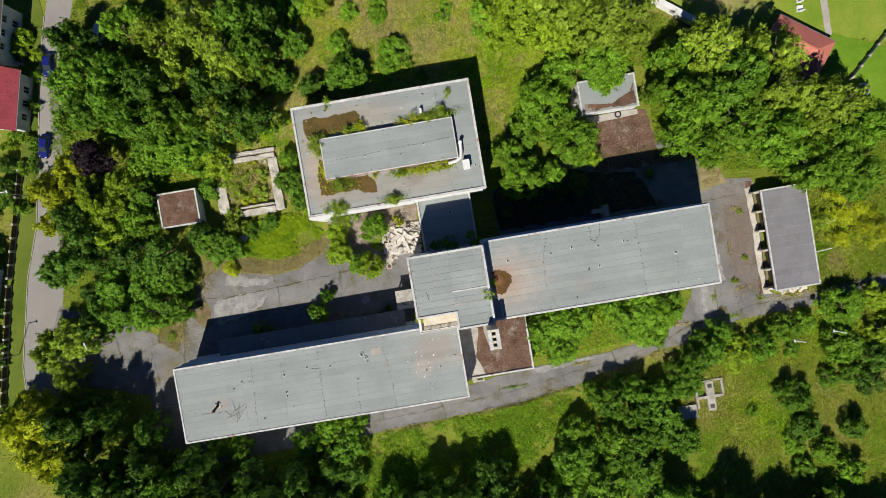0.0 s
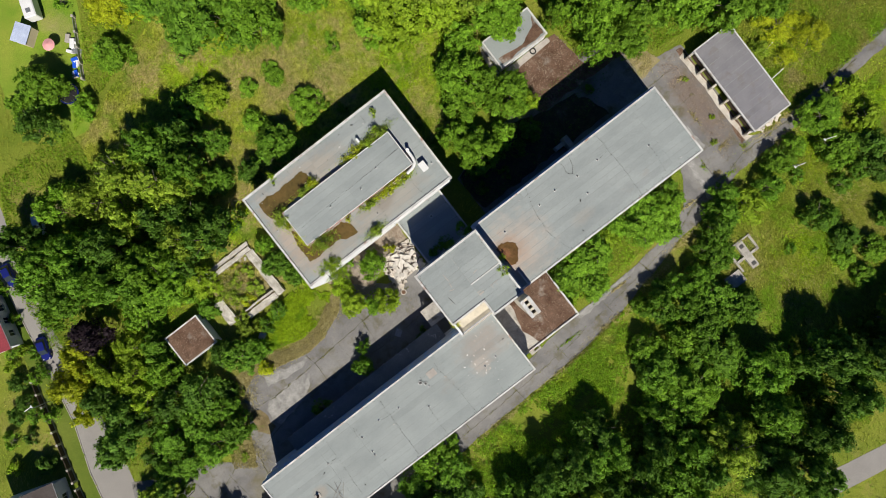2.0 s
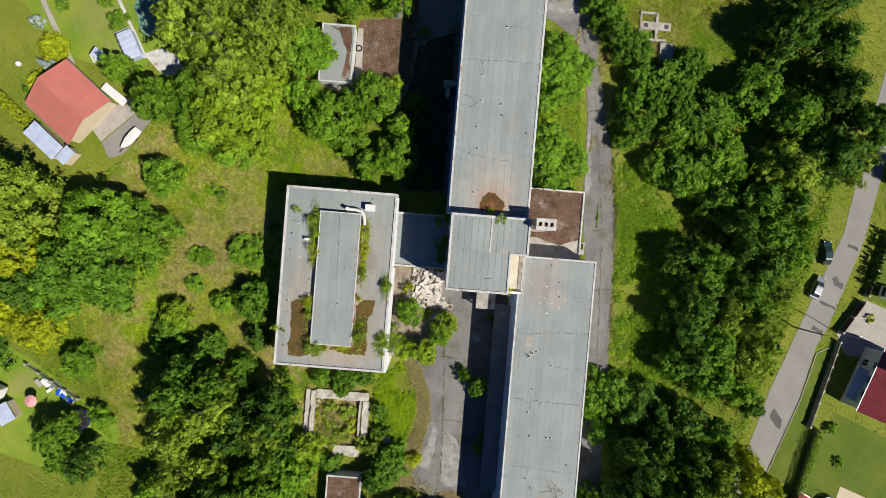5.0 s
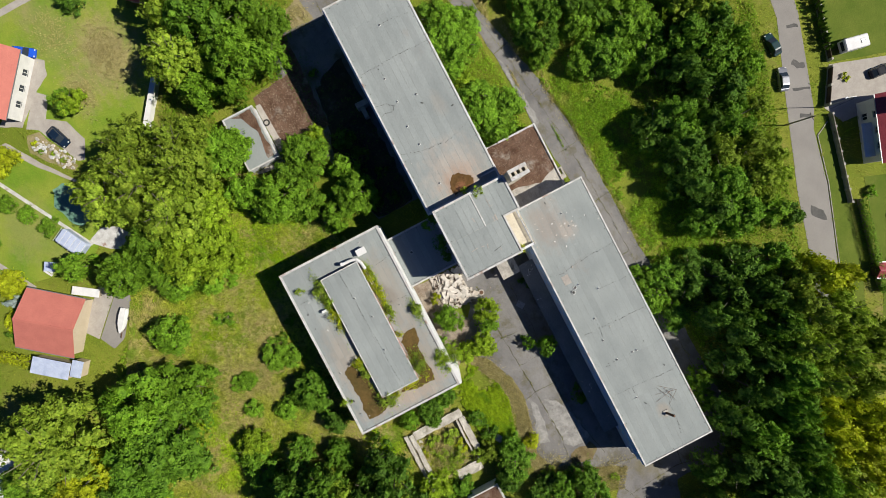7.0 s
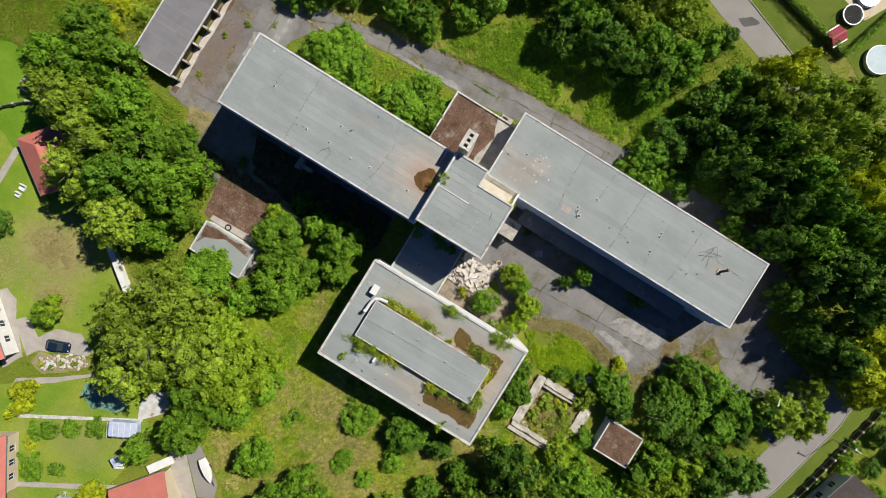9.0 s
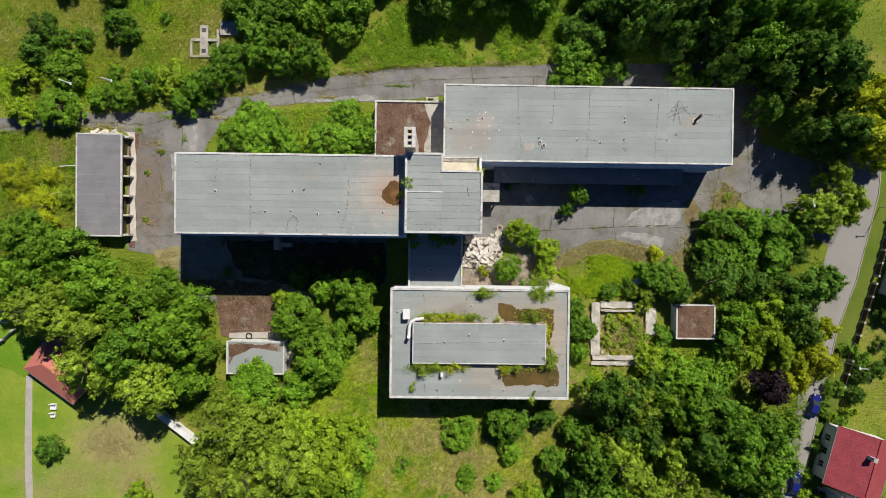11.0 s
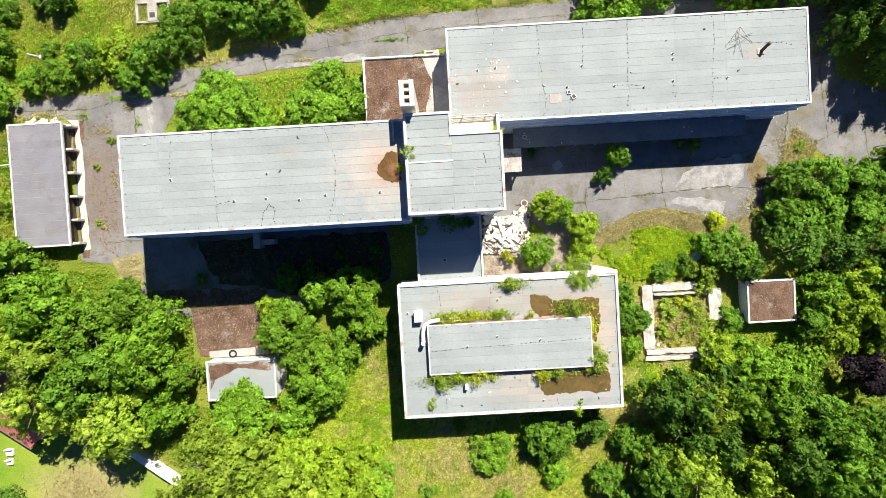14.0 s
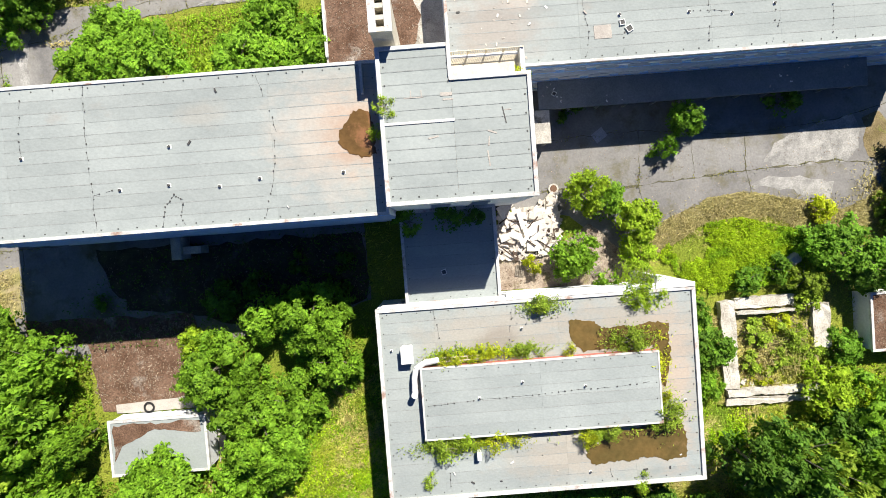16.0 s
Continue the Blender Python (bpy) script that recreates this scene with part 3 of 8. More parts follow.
def felt_roof(parent, x0, x1, y0, y1, z, cuts, width=1.02, coping=0.22, rise=0.10, seed=0, name="roof", fall=0.002, felt=None):
    """A roof slab with lapped felt strips along x, each piece its own, and a raised coping round it."""
    rnd = random.Random(seed)
    part(name, boxes((x0 + 0.02, x1 - 0.02, y0 + 0.02, y1 - 0.02, z - 0.3, z - 0.03)), CONCRETE, parent)
    n = max(1, round((y1 - y0 - 2 * coping) / width))
    w = (y1 - y0 - 2 * coping) / n
    xs = [x0 + coping] + list(cuts) + [x1 - coping]
    for i in range(n):
        ya, yb = y0 + coping + i * w, y0 + coping + (i + 1) * w
        for k in range(len(xs) - 1):
            bm = bmesh.new()
            e = rnd.uniform(0.001, 0.004) + fall
            v = box(bm, xs[k], xs[k + 1] - 0.008, ya - 0.05, yb, z - 0.03, z)
            for q in (v[4], v[5]):
                q.co.z += e
            for q in (v[6], v[7]):
                q.co.z += rnd.uniform(-0.003, 0.003)
            part("felt_strip", bm, felt or FELT, parent)
        if i:
            lap_seam(parent, x0 + coping, x1 - coping, ya, z + 0.012, rnd)
    c = coping
    for b in ((x0 - 0.05, x1 + 0.05, y0 - 0.05, y0 + c), (x0 - 0.05, x1 + 0.05, y1 - c, y1 + 0.05), (x0 - 0.05, x0 + c, y0 + c, y1 - c), (x1 - c, x1 + 0.05, y0 + c, y1 - c)):
        bm = bmesh.new()
        box(bm, *b, z - 0.25, z + rise, bevel=0.02)
        part("coping", bm, COPING, parent)
    # fixings along the edges
    bm = bmesh.new()
    x = x0 + 1
    while x < x1 - 0.5:
        for y in (y0 + c + 0.25, y1 - c - 0.25):
            box(bm, x - 0.045, x + 0.045, y - 0.045, y + 0.045, z, z + 0.05)
        x += 1.5 + rnd.uniform(-0.25, 0.25)
    y = y0 + 1
    while y < y1 - 0.5:
        for x in (x0 + c + 0.25, x1 - c - 0.25):
            box(bm, x - 0.045, x + 0.045, y - 0.045, y + 0.045, z, z + 0.05)
        y += 1.5 + rnd.uniform(-0.25, 0.25)
    tagged(part("fixing_row", bm, TAR, parent), kind="stuff")


def crack(parent, p0, p1, z, seed, wander=0.18, width=0.02, dots=True):
    """A tarred crack across a roof, with plugs along it."""
    rnd = random.Random(seed)
    p0, p1 = Vector(p0), Vector(p1)
    d = p1 - p0
    side = Vector((-d.y, d.x)).normalized()
    n = max(4, int(d.length / 0.6))
    pts, off = [], 0.0
    for i in range(n + 1):
        off += rnd.uniform(-wander, wander) * 0.6
        off *= 0.85
        pts.append(p0 + d * i / n + side * off)
    bm = bmesh.new()
    for a, b in zip(pts, pts[1:]):
        q = (b - a).normalized()
        s = Vector((-q.y, q.x)) * width * rnd.uniform(0.25, 0.6)
        if rnd.random() < 0.6:
            bm.faces.new([bm.verts.new((*p, z)) for p in (a - s, b - s, b + s, a + s)])
        if dots and rnd.random() < 0.7:
            r = rnd.uniform(0.035, 0.06)
            box(bm, a.x - r, a.x + r, a.y - r, a.y + r, z, z + 0.03)
    part("tarred_crack", bm, TAR, parent)


def roof_vent(x, y, z, tall=0.14, r=0.13):
    t = thing("roof_vent", "small pale vent pipe standing on the felt roof", "vent", pose(x, y, z), "roof vents")
    bm = bmesh.new()
    tube(bm, (0, 0, 0), (0, 0, tall), r * 0.7, r * 0.7, 8)
    part("pipe", bm, STEEL, t)
    # closed pipe end, coloured tar black for the dark hole of the vent
    bm = bmesh.new()
    tube(bm, (0, 0, tall), (0, 0, tall + 0.05), r * 1.0, r * 0.8, 8)
    part("cap", bm, TAR, t)
    bm = boxes((-r * 1.25, r * 1.25, -r * 1.25, r * 1.25, 0, 0.035))
    part("flashing", bm, WHITE, t)


STOREY = 2.86

# north wing
wing_n = thing("office_wing", "long pale rendered office wing with a flat grey felt roof", "building")
NX0, NX1, NY0, NY1, NZ = -0.05, 48.0, 11.62, 24.25, 8.7
four_walls(wing_n, NX0, NX1, NY0, NY1, NZ - 0.3, (0.95, 0.95 + STOREY, 0.95 + 2 * STOREY), 1.15, 2.0, 3.0, sides="SN", band=BLUE)
for k in range(3):
    part("floor_slab", boxes((NX0 + 0.36, NX1 - 0.36, NY0 + 0.36, NY1 - 0.36, k * STOREY + 0.06, k * STOREY + 0.26)), INSIDE, wing_n)
felt_roof(wing_n, NX0, NX1, NY0, NY1, NZ, (12.0, 24.0, 30.3, 37.0), seed=1, felt=FELT_N)
for i, (p, q) in enumerate((((6.4, 23.8), (5.9, 20.6)), ((12.1, 23.9), (12.2, 19.1)), ((12.2, 19.1), (12.9, 14.3)), ((12.9, 14.3), (12.4, 12.0)), ((18.2, 23.8), (17.9, 18.4)), ((24.1, 24.0), (23.9, 18.4)), ((23.9, 18.4), (23.8, 12.1)), ((29.9, 15.5), (29.6, 13.6)), ((30.2, 14.0), (29.5, 12.1)), ((35.5, 23.9), (35.2, 12.0)), ((22.4, 15.4), (25.6, 15.1)), ((35.4, 15.7), (36.8, 15.6)), ((16.0, 14.0), (15.9, 12.2)))):
    crack(wing_n, p, q, NZ + 0.035, 10 + i)
crack(wing_n, (40.5, 20.0), (47.6, 19.4), NZ + 0.035, 17)
# west wing
wing_w = thing("office_wing", "tall pale rendered wing with a flat grey felt roof", "building")
WX0, WX1, WY0, WY1, WZ = -41.55, -6.0, -0.97, 11.47, 14.3
four_walls(wing_w, WX0, WX1, WY0, WY1, WZ - 0.3, tuple(0.95 + k * STOREY for k in range(5)), 1.15, 2.0, 3.0, sides="SN", band=BLUE)
for k in range(5):
    part("floor_slab", boxes((WX0 + 0.36, WX1 - 0.36, WY0 + 0.36, WY1 - 0.36, k * STOREY + 0.06, k * STOREY + 0.26)), INSIDE, wing_w)
felt_roof(wing_w, WX0, WX1, WY0, WY1, WZ, (-36.6, -30.0, -15.0), seed=2, felt=FELT_W)
for i, (p, q) in enumerate((((-34.9, 11.0), (-35.3, 5.8)), ((-29.7, 11.1), (-29.8, 5.2)), ((-29.8, 5.2), (-29.8, -0.5)), ((-15.9, 11.0), (-14.7, 6.3)), ((-14.7, 6.3), (-15.9, -0.4)), ((-29.8, 2.3), (-27.7, 2.5)))):
    crack(wing_w, p, q, WZ + 0.035, 30 + i, 0.24)
# loop-shaped split in the felt
for i, (p, q) in enumerate((((-24.4, -0.6), (-24.1, 1.0)), ((-24.1, 1.0), (-23.3, 1.9)), ((-23.3, 1.9), (-22.6, 1.4)), ((-22.6, 1.4), (-22.9, 0.2)), ((-22.9, 0.2), (-22.6, -0.6)))):
    crack(wing_w, p, q, WZ + 0.035, 50 + i, 0.12, 0.025)
# blue fascia under the south copings
part("fascia", boxes((WX0, WX1, WY0 - 0.07, WY0 - 0.003, WZ - 1.15, WZ - 0.27)), BLUE, wing_w, "bright blue fascia board")
part("fascia", boxes((NX0 + 6, NX1, NY0 - 0.07, NY0 - 0.003, NZ - 0.95, NZ - 0.27)), BLUE, wing_n, "bright blue fascia board")
# stair tower with a cut-out balcony at its north-east corner
tower = thing("stair_tower", "square stair tower with a flat felt roof higher than the wings", "building")
TX0, TX1, TY0, TY1, TZ = -5.84, 5.78, -0.48, 11.5, 17.0
BX, BY, BZ = -0.19, 8.68, 14.2
rows6 = tuple(0.95 + k * STOREY for k in range(5))
facade(tower, TX1 - TX0, pose(TX0, TY0, 0), TZ - 0.3, rows6, 1.45, 1.6, 3.4)
facade(tower, TY1 - TY0 - 0.35, pose(TX0, TY1, 0, 0, 0, -90), TZ - 0.3, (), 1, 1, 1)
facade(tower, BY - TY0 - 0.35, pose(TX1, TY0 + 0.35, 0, 0, 0, 90), TZ - 0.3, rows6, 1.45, 1.6, 3.4)
facade(tower, TY1 - BY, pose(TX1, BY, 0, 0, 0, 90), BZ + 0.9, (), 1, 1, 1)
facade(tower, BX - TX0 - 0.35, pose(BX, TY1, 0, 0, 0, 180), TZ - 0.3, (), 1, 1, 1)
facade(tower, TX1 - BX - 0.35, pose(TX1 - 0.35, TY1, 0, 0, 0, 180), BZ - 0.1, (), 1, 1, 1)
part("balcony_wall", boxes((BX - 0.3, BX, BY, TY1 - 0.36, BZ - 0.2, TZ - 0.3), (BX - 0.3, TX1 - 0.36, BY - 0.3, BY - 0.003, BZ - 0.2, TZ - 0.3)), BALCONY, tower)
part("balcony_floor", boxes((BX, TX1 - 0.36, BY, TY1 - 0.36, BZ - 0.3, BZ)), BALCONY, tower)
part("roof", boxes((TX0 + 0.1, TX1 - 0.1, TY0 + 0.1, BY - 0.02, TZ - 0.3, TZ - 0.03), (TX0 + 0.1, BX - 0.02, BY - 0.02, TY1 - 0.1, TZ - 0.3, TZ - 0.03)), CONCRETE, tower)
rt = random.Random(3)
for i in range(12):
    ya = TY0 + 0.28 + i * 0.985
    yb = ya + 0.985
    xe = TX1 - 0.28 if yb < BY else BX - 0.25
    for a, b in ((TX0 + 0.28, -0.3), (-0.28, xe)):
        if b - a < 0.3:
            continue
        bm = bmesh.new()
        v = box(bm, a, b, ya - 0.04, yb, TZ - 0.03, TZ)
        e = rt.uniform(0.012, 0.02)
        v[4].co.z += e
        v[5].co.z += e
        part("felt_strip", bm, FELT, tower)
        if i:
            lap_seam(tower, a, b, ya, TZ + 0.026, rt)
for b in ((TX0 - 0.05, TX1 + 0.05, TY0 - 0.05, TY0 + 0.28), (TX0 - 0.05, TX0 + 0.28, TY0 + 0.28, TY1 + 0.05), (TX1 - 0.28, TX1 + 0.05, TY0 + 0.28, BY), (BX - 0.25, TX1 + 0.05, BY, BY + 0.3), (BX - 0.28, BX + 0.02, BY + 0.3, TY1 + 0.05), (TX0 + 0.28, BX - 0.28, TY1 - 0.25, TY1 + 0.05), (TX0 + 0.28, -0.2, 5.6, 5.82)):
    bm = bmesh.new()
    box(bm, *b, TZ - 0.25, TZ + (0.16 if b[3] != 5.82 else 0.08), bevel=0.02)
    part("coping", bm, COPING, tower)
bm = bmesh.new()
for i in range(8):
    for x in (TX0 + 0.5, -0.5 if i > 5 else TX1 - 0.5):
        box(bm, x - 0.05, x + 0.05, 0.2 + i * 1.4, 0.30 + i * 1.4, TZ, TZ + 0.06)
    box(bm, -4.8 + i * 1.4, -4.70 + i * 1.4, TY0 + 0.5, TY0 + 0.60, TZ, TZ + 0.06)
tagged(part("fixing_row", bm, TAR, tower), kind="stuff")
rail = part("balustrade", boxes((BX, TX1 - 0.05, TY1 - 0.12, TY1 - 0.06, BZ + 0.95, BZ + 1.02), (BX, TX1 - 0.05, TY1 - 0.12, TY1 - 0.06, BZ + 0.08, BZ + 0.14)), BALCONY, tower, "cream balcony balustrade")
for i in range(42):
    part("baluster", boxes((BX + 0.07 + i * 0.142, BX + 0.12 + i * 0.142, TY1 - 0.11, TY1 - 0.07, BZ + 0.14, BZ + 0.95)), BALCONY, rail)
for i in range(5):
    part("post", boxes((BX + 0.02 + i * 1.45, BX + 0.14 + i * 1.45, TY1 - 0.16, TY1 - 0.05, BZ, BZ + 1.06)), BALCONY, rail)
# chimney shaft with three flues, in the corner north of the tower
flue = thing("chimney_shaft", "pale concrete chimney shaft with three square flues", "chimney")
CX0, CX1, CY0, CY1, CZ = -5.95, -4.35, 12.05, 14.95, 19.0
for b in ((CX0, CX0 + 0.5, CY0, CY1), (CX1 - 0.5, CX1, CY0, CY1)):
    part("shaft_wall", boxes((*b, 0, CZ)), BALCONY, flue)
for i in range(4):
    y = CY0 + i * (CY1 - CY0 - 0.35) / 3
    part("flue_divider", boxes((CX0 + 0.5, CX1 - 0.5, y, y + 0.35, 0, CZ)), BALCONY, flue)
part("flue_bottom", boxes((CX0 + 0.5, CX1 - 0.5, CY0 + 0.35, CY1 - 0.35, 9, 10)), TAR, flue)
bm = boxes((CX0 - 0.06, CX0 + 0.5, CY0 - 0.06, CY1 + 0.06, CZ, CZ + 0.12), (CX1 - 0.5, CX1 + 0.06, CY0 - 0.06, CY1 + 0.06, CZ, CZ + 0.12))
part("cap", bm, COPING, flue)

# low terrace roof in the corner between the wings
terrace = thing("terrace_roof", "low flat roof littered with brown leaves between the wings", "roof")
part("slab", boxes((-12.0, -0.05, 11.7, 22.7, 2.9, 3.2)), CONCRETE, terrace)
bm = bmesh.new()
prism(bm, ragged([(-11.7, 11.8), (-3.6, 11.8), (-3.2, 16), (-2.2, 19), (-3.6, 22.4), (-11.7, 22.4)], 0.8, 0.35, 9), 3.19, 3.24)
part("leaf_litter", bm, LITTER, terrace)
for b in ((-12.05, -0.05, 22.45, 22.75), (-12.05, -11.75, 15.5, 22.45), (-12.05, -11.75, 11.7, 13.5)):
    bm = bmesh.new()
    box(bm, *b, 2.85, 3.5, bevel=0.03)
    part("parapet", bm, COPING, terrace)
part("wall", boxes((-12.0, -11.7, 11.7, 22.7, 0, 2.89), (-11.7, -0.05, 22.4, 22.7, 0, 2.89)), RENDER, terrace)
hatch = thing("light_shaft", "square concrete light shaft on the paving", "shaft")
part("kerb", boxes((-3.2, -1.0, 23.0, 23.3, 0.05, 0.6), (-3.2, -1.0, 23.9, 24.2, 0.05, 0.6), (-3.2, -2.9, 23.3, 23.9, 0.05, 0.6), (-1.9, -1.0, 23.3, 23.9, 0.05, 0.6)), CONCRETE, hatch)

# canopy along the courtyard side of the north wing
canopy = thing("canopy", "long low flat canopy of dark felt along the wing", "canopy")
bm = bmesh.new()
box(bm, 8.9, 42.2, 8.7, 11.5, 3.0, 3.2, bevel=0.02)
part("roof", bm, BITUMEN, canopy)
for i in range(12):
    part("post", boxes((9.4 + i * 2.95, 9.6 + i * 2.95, 8.95, 9.15, 0.05, 2.99)), STEEL, canopy)
porch = thing("porch", "small flat concrete porch roof over the entrance", "porch")
bm = bmesh.new()
box(bm, 5.95, 9.9, 5.3, 8.66, 3.0, 3.3, bevel=0.03)
part("roof", bm, CONCRETE, porch)
for y in (5.5, 8.3):
    part("post", boxes((9.5, 9.75, y, y + 0.25, 0.05, 2.99)), CONCRETE, porch)

# canteen hall
hall = thing("canteen_hall", "flat-roofed hall with a raised middle and brown puddles", "building")
LX0, LX1, LY0, LY1, LZ = -8.6, 21.5, -28.1, -9.64, 7.45
four_walls(hall, LX0, LX1, LY0, LY1, LZ - 0.3, (1.2, 4.2), 2.0, 2.2, 3.0, sides="SNWE")
part("floor_slab", boxes((LX0 + 0.36, LX1 - 0.36, LY0 + 0.36, LY1 - 0.36, 0.06, 0.3), (LX0 + 0.36, LX1 - 0.36, LY0 + 0.36, LY1 - 0.36, 3.5, 3.7)), INSIDE, hall)
felt_roof(hall, LX0, LX1, LY0, LY1, LZ, (-3.2, 8.5, 15.0), seed=5, width=1.05, coping=0.32, rise=0.2, felt=FELT_HALL)
UX0, UX1, UY0, UY1, UZ = -4.78, 17.4, -22.05, -15.3, 8.5
part("upper_wall", boxes((UX0, UX1, UY0, UY0 + 0.3, LZ + 0.02, UZ - 0.28), (UX0, UX1, UY1 - 0.3, UY1, LZ + 0.02, UZ - 0.28), (UX0, UX0 + 0.3, UY0 + 0.3, UY1 - 0.3, LZ + 0.02, UZ - 0.28), (UX1 - 0.3, UX1, UY0 + 0.3, UY1 - 0.3, LZ + 0.02, UZ - 0.28)), BRICK, hall, "low brick-red wall of the raised roof")
felt_roof(hall, UX0, UX1, UY0, UY1, UZ, (6.3,), seed=6, width=1.1, coping=0.12, rise=0.05, name="upper_roof")
crack(hall, (-4.3, -18.8), (17.0, -18.1), UZ + 0.035, 60, 0.1)
crack(hall, (-3.2, -10.2), (-2.6, -14.0), LZ + 0.035, 61)
crack(hall, (4.2, -10.2), (3.6, -14.0), LZ + 0.035, 62)
crack(hall, (-3.0, -22.6), (-2.6, -27.6), LZ + 0.035, 63)
crack(hall, (12.4, -26.0), (12.6, -27.6), LZ + 0.035, 64)

# link between tower and hall
link = thing("link_building", "low flat-roofed link between tower and hall", "building")
KX0, KX1, KY0, KY1, KZ = -5.7, 3.35, -9.5, -0.55, 6.7
facade(link, KY1 - KY0, pose(KX1, KY0, 0, 0, 0, 90), KZ - 0.3, (1.0,), 1.6, 1.8, 2.6)
facade(link, KY1 - KY0, pose(KX0, KY1, 0, 0, 0, -90), KZ - 0.3, (1.0,), 1.6, 1.8, 2.6)
felt_roof(link, KX0, KX1, KY0, KY1, KZ, (), seed=8, coping=0.25, rise=0.25)


def pool_on_roof(poly, z, label, seed, water=PUDDLE):
    slab("puddle", poly, z, water, label, "puddle", kind="thing", step=0.2, amount=0.34, seed=seed, z0=z - 0.01)


pool_on_roof([(-9.4, 6.1), (-8.6, 7.2), (-7.6, 7.8), (-6.9, 7.4), (-6.6, 5.6), (-6.5, 3.9), (-7.8, 3.8), (-9.0, 4.4), (-9.6, 5.2)], WZ + 0.05, "rust-brown puddle on the felt roof", 70, PUDDLE_R)
pool_on_roof([(9.5, -12.0), (11.9, -12.1), (12.6, -13.0), (13.8, -12.8), (16.8, -12.9), (18.6, -12.9), (18.9, -15.4), (18.3, -18.9), (17.7, -18.4), (17.65, -15.0), (10.7, -15.0), (9.6, -14.0)], LZ + 0.05, "brown puddle on the hall roof", 71)
pool_on_roof([(10.2, -23.8), (13.0, -23.0), (17.4, -22.3), (18.2, -20.8), (18.8, -21.4), (19.8, -23.4), (19.7, -26.0), (15, -25.8), (10.7, -25.9)], LZ + 0.05, "brown puddle on the hall roof", 72)
for x, y in ((17.8, 18.3), (15.7, 15.6), (22.0, 15.4), (25.9, 15.0), (29.9, 19.2), (29.9, 18.5), (29.8, 15.6), (37.0, 15.6), (3.9, 18.5), (6.3, 18.7)):
    roof_vent(x, y, NZ)
for x, y in ((-35.3, 5.7), (-23.3, 5.8), (-23.6, 2.7), (-27.6, 2.6), (-19.5, 2.3), (-16.2, 2.7), (-9.4, 2.7)):
    roof_vent(x, y, WZ)
for x, y in ((5.0, -12.4), (-7.4, -13.6), (20.0, -20.4), (10.6, -26.6)):
    roof_vent(x, y, LZ, 0.2, 0.1)
for x, y in ((0.5, -18.4), (10.4, -18.0), (4.6, -17.2)):
    roof_vent(x, y, UZ, 0.25, 0.1)

part("roof_upstand", boxes((-7.45, -7.25, 8.8, 11.3, WZ, WZ + 0.5)), COPING, wing_w)
# outbuildings


def flat_shed(name, label, x0, x1, y0, y1, h, roof, parts_extra=()):
    t = thing(name, label, "outbuilding")
    w = 0.25
    part("wall", boxes((x0, x1, y0, y0 + w, 0, h - 0.15), (x0, x1, y1 - w, y1, 0, h - 0.15), (x0, x0 + w, y0 + w, y1 - w, 0, h - 0.15), (x1 - w, x1, y0 + w, y1 - w, 0, h - 0.15)), RENDER, t)
    bm = bmesh.new()
    box(bm, x0 - 0.1, x1 + 0.1, y0 - 0.1, y1 + 0.1, h - 0.15, h, bevel=0.02)
    part("roof", bm, roof, t)
    for b in ((x0 - 0.15, x1 + 0.15, y0 - 0.15, y0 + 0.12), (x0 - 0.15, x1 + 0.15, y1 - 0.12, y1 + 0.15), (x0 - 0.15, x0 + 0.12, y0 + 0.12, y1 - 0.12), (x1 - 0.12, x1 + 0.15, y0 + 0.12, y1 - 0.12)):
        bm = bmesh.new()
        box(bm, *b, h - 0.2, h + 0.1, bevel=0.02)
        part("edge_strip", bm, COPING, t)
    return t


flat_shed("substation", "small white rendered hut with a brown littered flat roof", 41.8, 48.5, -18.4, -12.5, 2.7, LITTER)
kiosk = flat_shed("annex_hut", "low white hut with a flat grey roof beside a leaf-covered yard", -37.6, -27.7, -25.4, -19.8, 2.7, FELT)
bm = bmesh.new()
prism(bm, ragged([(-37.2, -20.2), (-28.2, -20.2), (-28.2, -21.4), (-33, -20.9), (-36.4, -22.4), (-37.3, -24)], 0.5, 0.25, 11), 2.69, 2.725)
part("leaf_litter", bm, LITTER, kiosk)
steps = thing("steps", "short flight of worn concrete steps with ribbed treads", "steps")
for i in range(7):
    part("tread", boxes((-31.1 + i * 0.46, -30.72 + i * 0.46, -19.6, -18.3, 0, 0.2 + 0.05 * i)), PAVER, steps)
slab("hut_apron", [(-38.2, -19.65), (-31.2, -19.65), (-31.2, -18.4), (-38.2, -18.7)], 0.2, PAVER, "raised pale concrete apron before the hut", "paving", amount=0.05)
slab("hut_apron", [(-27.55, -19.9), (-26.6, -18.2), (-26.2, -19.0), (-26.9, -24.0), (-27.55, -25.8)], 0.22, PAVER, "raised pale concrete apron beside the hut", "paving", amount=0.05)

RUIN_WALL = mat("stained_pale_render", (0.60, 0.56, 0.50), (0.42, 0.38, 0.32), 0.8, 0.95, 0.4, 10, 0.25, third=(0.22, 0.17, 0.12), third_at=(0.58, 0.70))
garage = thing("garage_row", "row of open garages with a grey felt roof and white edge", "garages")
GX0, GX1, GY0, GY1, GZ = -64.0, -56.2, -1.5, 16.3, 2.8
part("wall", boxes((GX0, GX0 + 0.25, GY0, GY1, 0, 2.6), (GX0 + 0.25, GX1, GY0, GY0 + 0.25, 0, 2.6), (GX0 + 0.25, GX1, GY1 - 0.25, GY1, 0, 2.6)), RENDER, garage)
for i in range(6):
    y = GY0 + 0.25 + i * (GY1 - GY0 - 0.7) / 5
    part("pier", boxes((GX1 - 1.4, GX1 - 0.4, y, y + 0.2, 0, 2.6)), RENDER, garage)
